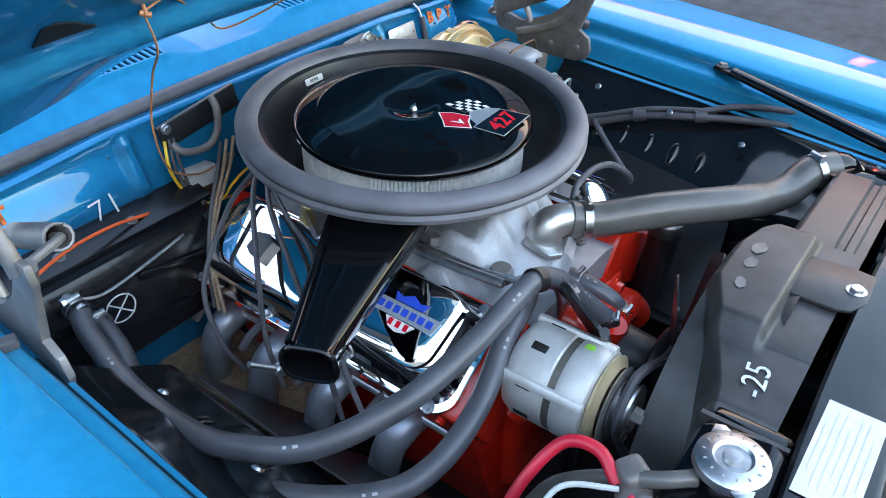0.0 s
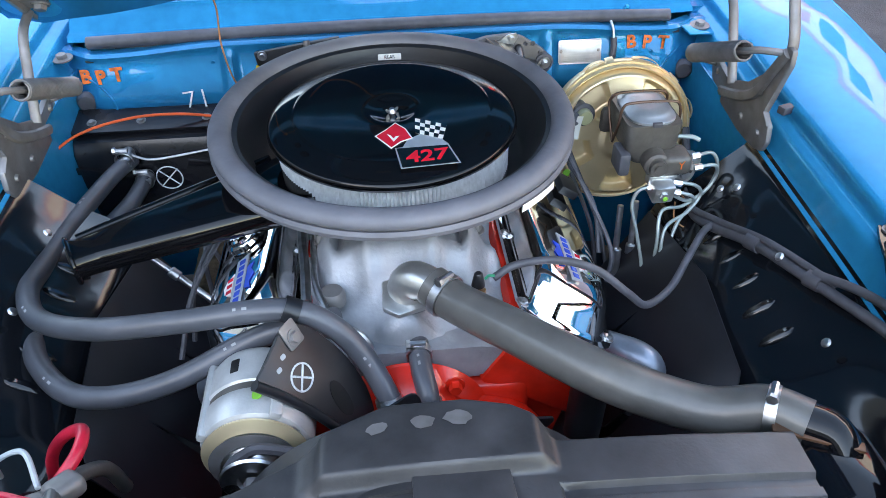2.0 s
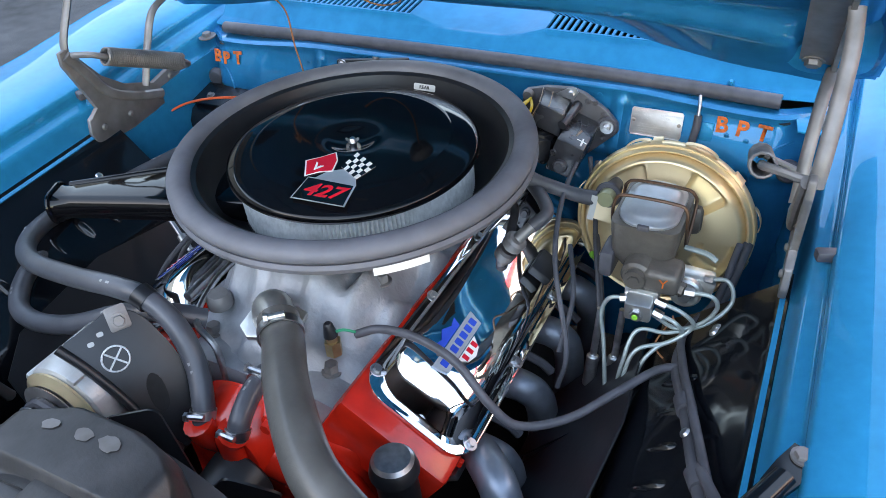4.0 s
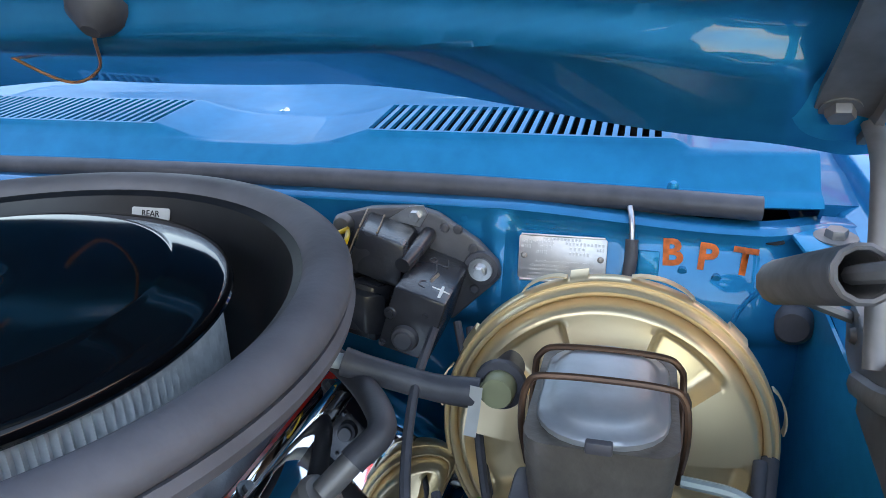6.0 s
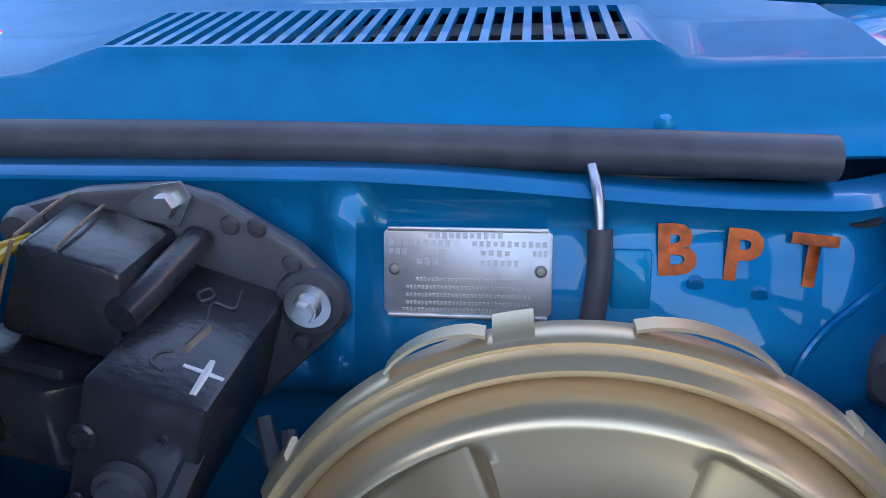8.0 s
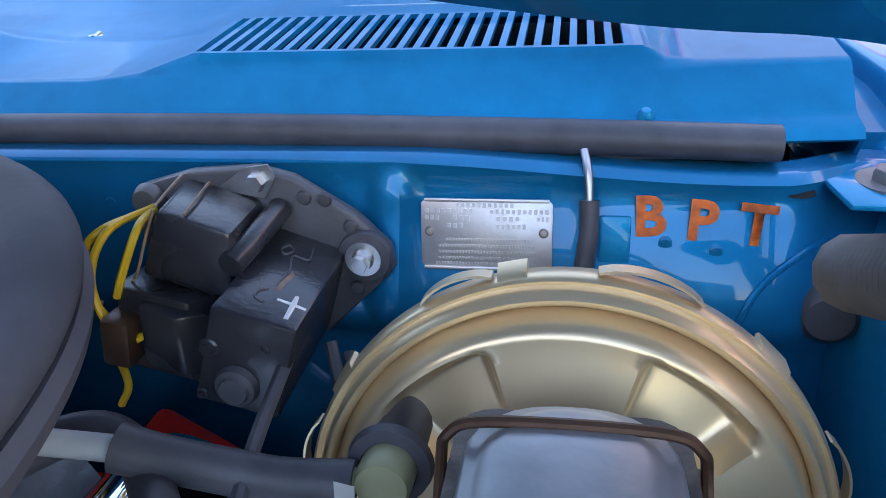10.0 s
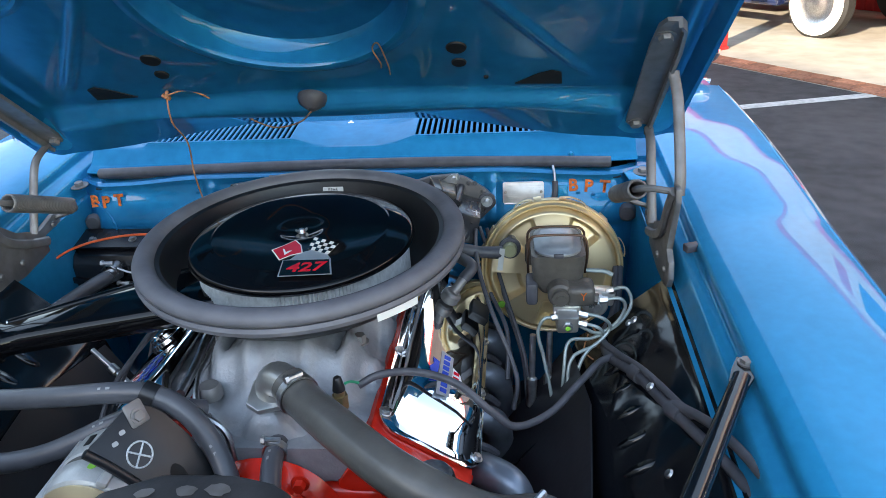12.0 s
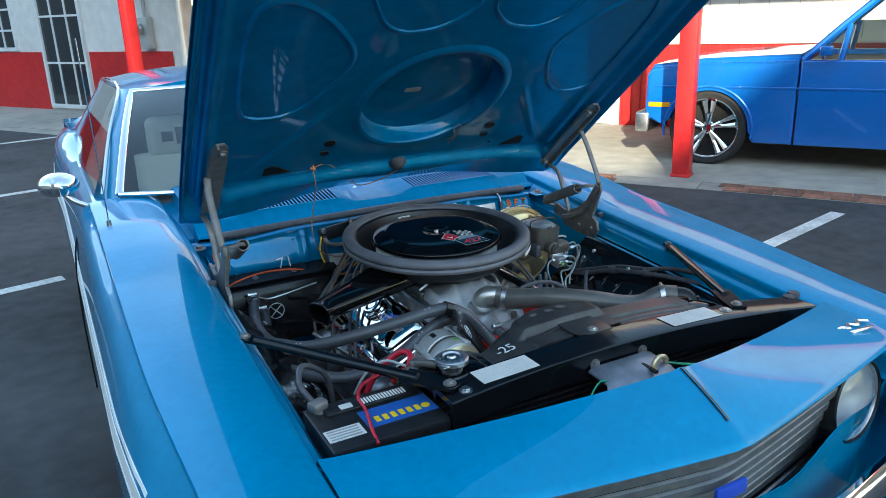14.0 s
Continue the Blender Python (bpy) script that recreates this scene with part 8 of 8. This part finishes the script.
# fascia along the canopy's edge, white panels with red bands and rows of blue blocks
fascia = single("canopy_fascia", lot(box(-14, 9.2, 4.70, 4.796, 2.95, 3.95, 0.01)), SIDING_WHITE, "white sign fascia along the canopy edge", "fascia", "structure")
part("red_band", lot(box(-14, 9.2, 4.690, 4.699, 2.95, 3.05)), RED_PAINT, fascia)
part("red_band", lot(box(-14, 9.2, 4.690, 4.699, 3.85, 3.95)), RED_PAINT, fascia)
for k in range(36):
    part("panel_seam", lot(box(-13.6 + 0.62 * k, -13.585 + 0.62 * k, 4.692, 4.6995, 3.06, 3.84)), PLASTIC_GREY, fascia)
for x0, w in ((1.1, 0.30), (1.55, 0.16), (6.0, 0.5), (6.7, 0.34)):
    part("sign_block", lot(box(x0, x0 + w, 4.688, 4.6985, 3.22, 3.66)), RED_PAINT if w < 0.2 else SIGN_BLUE, fascia)

# unseen blocks added across the lot, which keep the low sun off the car
single("wall_sun_blocker", lot(merged(box(-60, -11.802, -24.0, -20.0, 0, 12.6), box(-11.8, -3.2, -24.0, -20.0, 0, 11.05), box(-3.198, 60, -24.0, -20.0, 0, 15.5))), STUCCO, "plain grey sun-blocking mass added out of view across the lot", "wall", "structure")
# unseen block added to darken what the paint reflects of the low sky
single("wall_horizon_blocker", lot(box(26.002, 28.0, -19.998, 7.0, 0, 6.5)), STUCCO, "plain grey mass added out of view to block the horizon", "wall", "structure")

# left wing of the building, nearer to the lot; far end added out of view
single("wall_wing", lot(box(8.75, 26.0, 6.75, 7.0, 0, 3.6)), SIDING_WHITE, "white painted wing of the building", "wall", "structure")
single("wing_cladding", lot(merged(box(9.05, 11.2, 6.725, 6.747, 0, 1.06), box(12.6, 26, 6.725, 6.747, 0, 1.06))), RED_PAINT, "red lower wall cladding", "wall", "structure")


def wing_opening(name, s0, s1, z0, z1, label, cat, bars):
    d = tagged(new(name), label, cat, "", "structure")
    part("frame", lot(merged(box(s0, s0 + 0.07, 6.70, 6.75, z0, z1), box(s1 - 0.07, s1, 6.70, 6.75, z0, z1), box(s0 + 0.07, s1 - 0.07, 6.70, 6.75, z1 - 0.07, z1), box(s0 + 0.07, s1 - 0.07, 6.70, 6.75, z0, z0 + 0.07))), FRAME_WHITE, d)
    part("pane", lot(box(s0 + 0.07, s1 - 0.07, 6.735, 6.745, z0 + 0.07, z1 - 0.07)), material(name + "_glass", (0.03, 0.035, 0.04), 0.08, 0.0, spec=0.8), d)
    for k in range(1, bars):
        z = z0 + (z1 - z0) * k / bars
        part("glazing_bar", lot(box(s0 + 0.07, s1 - 0.07, 6.715, 6.734, z - 0.018, z + 0.018)), FRAME_WHITE, d)
        sx = s0 + (s1 - s0) * k / bars
        part("glazing_bar", lot(box(sx - 0.018, sx + 0.018, 6.7145, 6.7335, z0 + 0.07, z1 - 0.07)), FRAME_WHITE, d)


wing_opening("window_1", 11.25, 12.55, 0.05, 2.5, "white-framed shop window of the wing", "window", 3)
wing_opening("window_2", 13.3, 15.0, 1.08, 2.6, "white-framed window of the wing", "window", 4)


def meter():
    m = thing("electric_meter", tuple(LOT @ Vector((9.55, 6.7, 1.2))), "grey electric meter box on the wall", "meter box")
    part("meter_case", lot(box(9.42, 9.68, 6.60, 6.745, 1.10, 1.60, 0.02)), PLASTIC_GREY, m)
    part("meter_dial", moved(rod((0, 0, 0), (0, 0, 0.08), 0.085, 28, 0.08, 0.01), LOT @ Matrix.Translation((9.55, 6.60, 1.42)) @ pose(0, 0, 0, 90, 0, 0)), STEEL, m)
    part("conduit", lot(rod((9.55, 6.70, 1.60), (9.55, 6.70, 3.2), 0.03, 14)), PLASTIC_GREY, m)
    b = thing("alarm_box", tuple(LOT @ Vector((9.95, 6.7, 1.9))), "small red alarm box on the wall", "alarm box")
    part("box_case", lot(box(9.85, 10.05, 6.66, 6.745, 1.82, 2.15, 0.015)), RED_PAINT, b)


meter()


def post(s, o):
    p = thing("canopy_post", tuple(LOT @ Vector((s, o, 0))), "red painted square steel post", "post", "canopy posts")
    part("shaft", lot(box(s - 0.075, s + 0.075, o - 0.075, o + 0.075, 0.03, 3.0, 0.006)), RED_PAINT, p)
    part("foot", lot(box(s - 0.085, s + 0.085, o - 0.085, o + 0.085, 0.0, 0.04, 0.004)), RED_PAINT, p)


for s in (-3.2, 0.49, 4.18, 7.9):
    post(s, 5.12)


def truck():
    t = thing("pickup_truck", tuple(LOT @ Vector((-1.2, 6.6, 0))), "bright blue lowered pickup truck with big chrome wheels", "pickup truck")
    o0, o1 = 5.72, 7.55

    def side(outline, oa, ob, bevel=0.03):
        bm = bmesh.new()
        a = [bm.verts.new((s, oa, z)) for s, z in outline]
        b = [bm.verts.new((s, ob, z)) for s, z in outline]
        bm.faces.new(a)
        bm.faces.new(b[::-1])
        k = len(a)
        for i in range(k):
            bm.faces.new((a[i], b[i], b[(i + 1) % k], a[(i + 1) % k]))
        bmesh.ops.bevel(bm, geom=[e for e in bm.edges if abs(e.verts[0].co.y - e.verts[1].co.y) < 1e-6], offset=bevel, segments=3, affect="EDGES", profile=0.5)
        return lot(bm)

    front = [(-0.34, 0.24)] + [(0.0, 0.24)] + [(0.42 - 0.405 * math.cos(radians(a)), 0.35 + 0.405 * math.sin(radians(a))) for a in range(-12, 190, 12)] + [(0.83, 0.42), (0.98, 0.42), (1.03, 0.50), (1.02, 0.86), (0.98, 0.93), (0.55, 0.975), (-0.34, 1.00)]
    part("front_fender", side(front, o0, o0 + 0.10), TRUCK_BLUE, t, "blue front fender")
    part("front_fender", side(front, o1 - 0.10, o1), TRUCK_BLUE, t)
    part("hood", side([(-0.34, 0.94), (-0.34, 1.055), (0.5, 1.015), (0.98, 0.955), (0.99, 0.90)], o0 + 0.07, o1 - 0.07, 0.03), TRUCK_BLUE, t, "blue hood")
    part("grille", lot(box(0.93, 1.01, o0 + 0.08, o1 - 0.08, 0.48, 0.90, 0.02)), DARK, t)
    part("door", side([(-0.352, 0.24), (-1.55, 0.24), (-1.55, 1.005), (-0.352, 1.005)], o0 + 0.004, o0 + 0.09, 0.02), TRUCK_BLUE, t, "blue door")
    part("door", side([(-0.352, 0.24), (-1.55, 0.24), (-1.55, 1.005), (-0.352, 1.005)], o1 - 0.09, o1 - 0.004, 0.02), TRUCK_BLUE, t)
    part("cab_lower", lot(box(-1.95, -0.36, o0 + 0.1, o1 - 0.1, 0.25, 0.95)), DARK, t)
    rear = [(-1.562, 0.24), (-2.45, 0.24)] + [(-2.85 + 0.405 * math.cos(radians(a)), 0.35 + 0.405 * math.sin(radians(a))) for a in range(-12, 190, 12)] + [(-3.9, 0.35), (-3.95, 0.95), (-1.562, 1.0)]
    part("bed_side", side(rear, o0, o0 + 0.10), TRUCK_BLUE, t, "blue bed side")
    part("bed_side", side(rear, o1 - 0.10, o1), TRUCK_BLUE, t)
    part("bed_floor", lot(box(-3.9, -1.6, o0 + 0.1, o1 - 0.1, 0.55, 0.62)), TRUCK_BLUE, t)
    part("roof", lot(box(-1.90, -0.85, o0 + 0.16, o1 - 0.16, 1.50, 1.56, 0.025, 3)), TRUCK_BLUE, t, "blue cab roof")
    for o in (o0 + 0.10, o1 - 0.10):
        q = 1 if o < 6.5 else -1
        for pts in ([(-0.36, o - q * 0.02, 1.0), (-0.66, o + q * 0.03, 1.30), (-0.90, o + q * 0.08, 1.525)], [(-1.86, o, 1.0), (-1.87, o + q * 0.08, 1.53)], [(-0.66, o - q * 0.01, 1.0), (-0.70, o + q * 0.03, 1.30)]):
            part("pillar", lot(tube(pts, 0.032 if len(pts) == 3 else 0.026, 8, 3)), TRUCK_BLUE, t)
        g = part("side_window", lot(loft([[Vector((s, o + q * (0.012 + 0.06 * v), 1.005 + 0.50 * v)) for s, v in ((-0.42, 0.0), (-0.86, 1.0), (-1.86, 1.0), (-1.86, 0.0))], [Vector((s, o + q * (0.018 + 0.06 * v), 1.005 + 0.50 * v)) for s, v in ((-0.42, 0.0), (-0.86, 1.0), (-1.86, 1.0), (-1.86, 0.0))]])), GLASS, t, "side window")
        g.visible_shadow = False
    w = part("windshield", lot(loft([[Vector((-0.40, o, 1.03)), Vector((-0.395, o, 1.035)), Vector((-0.885, o2, 1.515)), Vector((-0.89, o2, 1.51))] for o, o2 in ((o0 + 0.15, o0 + 0.22), (o1 - 0.15, o1 - 0.22))])), GLASS, t)
    w.visible_shadow = False
    part("seat", lot(box(-1.75, -1.45, o0 + 0.3, o1 - 0.3, 0.7, 1.25, 0.05)), BLACK_MATTE, t)
    part("door_mirror", lot(merged(box(-0.60, -0.50, o0 - 0.13, o0 - 0.02, 1.05, 1.13, 0.01), rod((-0.52, o0 - 0.03, 1.05), (-0.52, o0 + 0.04, 1.02), 0.012, 8))), TRUCK_BLUE, t, "blue door mirror")
    part("bumper", lot(box(0.98, 1.12, o0 - 0.01, o1 + 0.01, 0.30, 0.50, 0.025, 3)), STEEL, t, "dull steel front bumper")
    part("side_marker", lot(box(0.78, 0.99, o0 - 0.008, o0 + 0.01, 0.555, 0.600, 0.004)), AMBER, t, "amber side marker")
    part("crease", lot(box(-3.9, 0.95, o0 - 0.006, o0 + 0.004, 0.745, 0.765, 0.004)), TRUCK_BLUE, t)
    for s in (0.42, -2.85):
        for o, q in ((o0 + 0.13, -1), (o1 - 0.13, 1)):
            m = LOT @ Matrix.Translation((s, o, 0.362)) @ pose(0, 0, 0, -90 * q, 0, 0)
            wh = part("wheel", lathe([(0.285, -0.11), (0.33, -0.12), (0.358, -0.10), (0.362, -0.05), (0.362, 0.05), (0.358, 0.10), (0.33, 0.12), (0.285, 0.11)], 56, m, closed=True), TYRE, t, "low-profile black tyre")
            part("rim", lathe([(0.285, 0.11), (0.275, 0.112), (0.262, 0.095), (0.255, 0.0), (0.262, -0.1), (0.285, -0.11)], 56, m), CHROME, wh, "chrome rim")
            part("hub_back", lathe([(0, 0.0), (0.255, 0.0), (0.255, -0.02), (0, -0.02)], 36, m), DARK, wh)
            part("hub_cap", lathe([(0, 0.085), (0.035, 0.082), (0.045, 0.06), (0.06, 0.05), (0, 0.05)], 28, m), CHROME, wh)
            part("arch_lip", lot(tube([(s + 0.412 * math.cos(radians(a)), (o0 if q < 0 else o1) + q * 0.004, 0.35 + 0.412 * math.sin(radians(a))) for a in range(-10, 191, 10)], 0.013, 8, 2)), TRUCK_BLUE, t)
            for k in range(5):
                for da in (-9, 9):
                    a = radians(72 * k + 18 + da)
                    a0 = radians(72 * k + 18 + da * 0.4)
                    part("spoke", tube([m @ Vector((0.04 * math.cos(a0), 0.04 * math.sin(a0), 0.062)), m @ Vector((0.15 * math.cos(a), 0.15 * math.sin(a), 0.062)), m @ Vector((0.268 * math.cos(a), 0.268 * math.sin(a), 0.085))], [0.020, 0.020, 0.034], 8, 4), CHROME, wh)


truck()


def old_car():
    c = thing("vintage_car", tuple(LOT @ Vector((4.4, 6.9, 0))), "dark navy vintage car with whitewall tyres and chrome bumper", "car")
    for s, o, q in ((4.0, 6.25, -1), (4.0, 7.55, 1), (6.7, 6.25, -1)):
        m = LOT @ Matrix.Translation((s, o, 0.335)) @ pose(0, 0, 0, -90 * q, 0, 0)
        wh = part("wheel", lathe([(0.20, -0.07), (0.30, -0.075), (0.335, -0.05), (0.335, 0.05), (0.31, 0.072), (0.20, 0.07)], 48, m, closed=True), TYRE, c, "tyre with a white wall")
        part("white_wall", lathe([(0.195, 0.0735), (0.215, 0.080), (0.29, 0.080), (0.302, 0.0735)], 48, m), WHITEWALL, wh, "white tyre wall")
        part("hub_cap", lathe([(0, 0.075), (0.06, 0.072), (0.09, 0.055), (0.15, 0.05), (0.195, 0.072), (0.20, 0.06), (0, 0.0)], 36, m), STEEL, wh)
    for o in (6.25, 7.55):
        part("wing", lot(loft([[Vector((4.0 + (0.44 + dr) * math.cos(a), o + w, 0.36 + (0.46 + dr) * math.sin(a))) for w, dr in ((-0.14, -0.02), (-0.09, 0.04), (0.09, 0.05), (0.16, 0.0), (0.14, -0.04), (-0.1, -0.03))] for a in (radians(k) for k in range(-8, 180, 12))])), NAVY, c, "navy front wing")
        part("running_board", lot(box(4.4, 6.4, o - 0.14, o + 0.14, 0.28, 0.34, 0.02)), NAVY, c)
    part("hood", lot(box(3.35, 4.9, 6.48, 7.32, 0.50, 1.12, 0.10, 4)), NAVY, c, "navy hood")
    part("cab", lot(box(4.9, 6.9, 6.3, 7.5, 0.40, 1.68, 0.14, 4)), NAVY, c, "navy cab")
    part("radiator_shell", lot(box(3.24, 3.40, 6.52, 7.28, 0.42, 1.10, 0.07, 4)), CHROME, c, "chrome radiator shell")
    part("bumper", lot(tube([(3.05, 6.02, 0.46), (2.92, 6.25, 0.48), (2.86, 6.9, 0.49), (2.92, 7.55, 0.48), (3.05, 7.78, 0.46)], 0.028, 12, 6, flat=1.7)), CHROME, c, "chrome front bumper")
    for o in (6.5, 7.3):
        part("bumper_iron", lot(box(2.88, 3.4, o - 0.025, o + 0.025, 0.40, 0.47, 0.01)), DULL_STEEL, c)
    for o in (6.42, 7.38):
        part("headlight", moved(lathe([(0, 0.03), (0.08, 0.015), (0.10, -0.005), (0.09, -0.06), (0.04, -0.12), (0, -0.13)], 28), LOT @ Matrix.Translation((3.30, o, 0.92)) @ pose(0, 0, 0, 0, -90, 0)), CHROME, c, "chrome headlight")


old_car()

# brick border, one piece each
brick_me = None
for a, b in ((-2.4, 0.25), (0.995, 5.6)):
    i = 0
    while a + 0.205 * (i + 1) < b:
        for row in range(2):
            s0 = a + 0.205 * i + (0.05 if row else 0.0)
            if brick_me is None:
                bm = box(0.004, 0.199, 0.003, 0.127, 0.0, 0.011, 0.003, 1)
                brick_me = bpy.data.meshes.new("brick")
                bm.to_mesh(brick_me)
                bm.free()
                brick_me.materials.append(BRICK)
            ob = new("brick", brick_me)
            ob.parent = border
            ob.matrix_basis = LOT @ Matrix.Translation((s0, 4.69 + 0.13 * row, 0.0005 + 0.002 * ((i * 5 + row * 3) % 4) / 3)) @ pose(0, 0, 0, 0, 0, ((i * 7 + row) % 5 - 2) * 0.4)
        i += 1
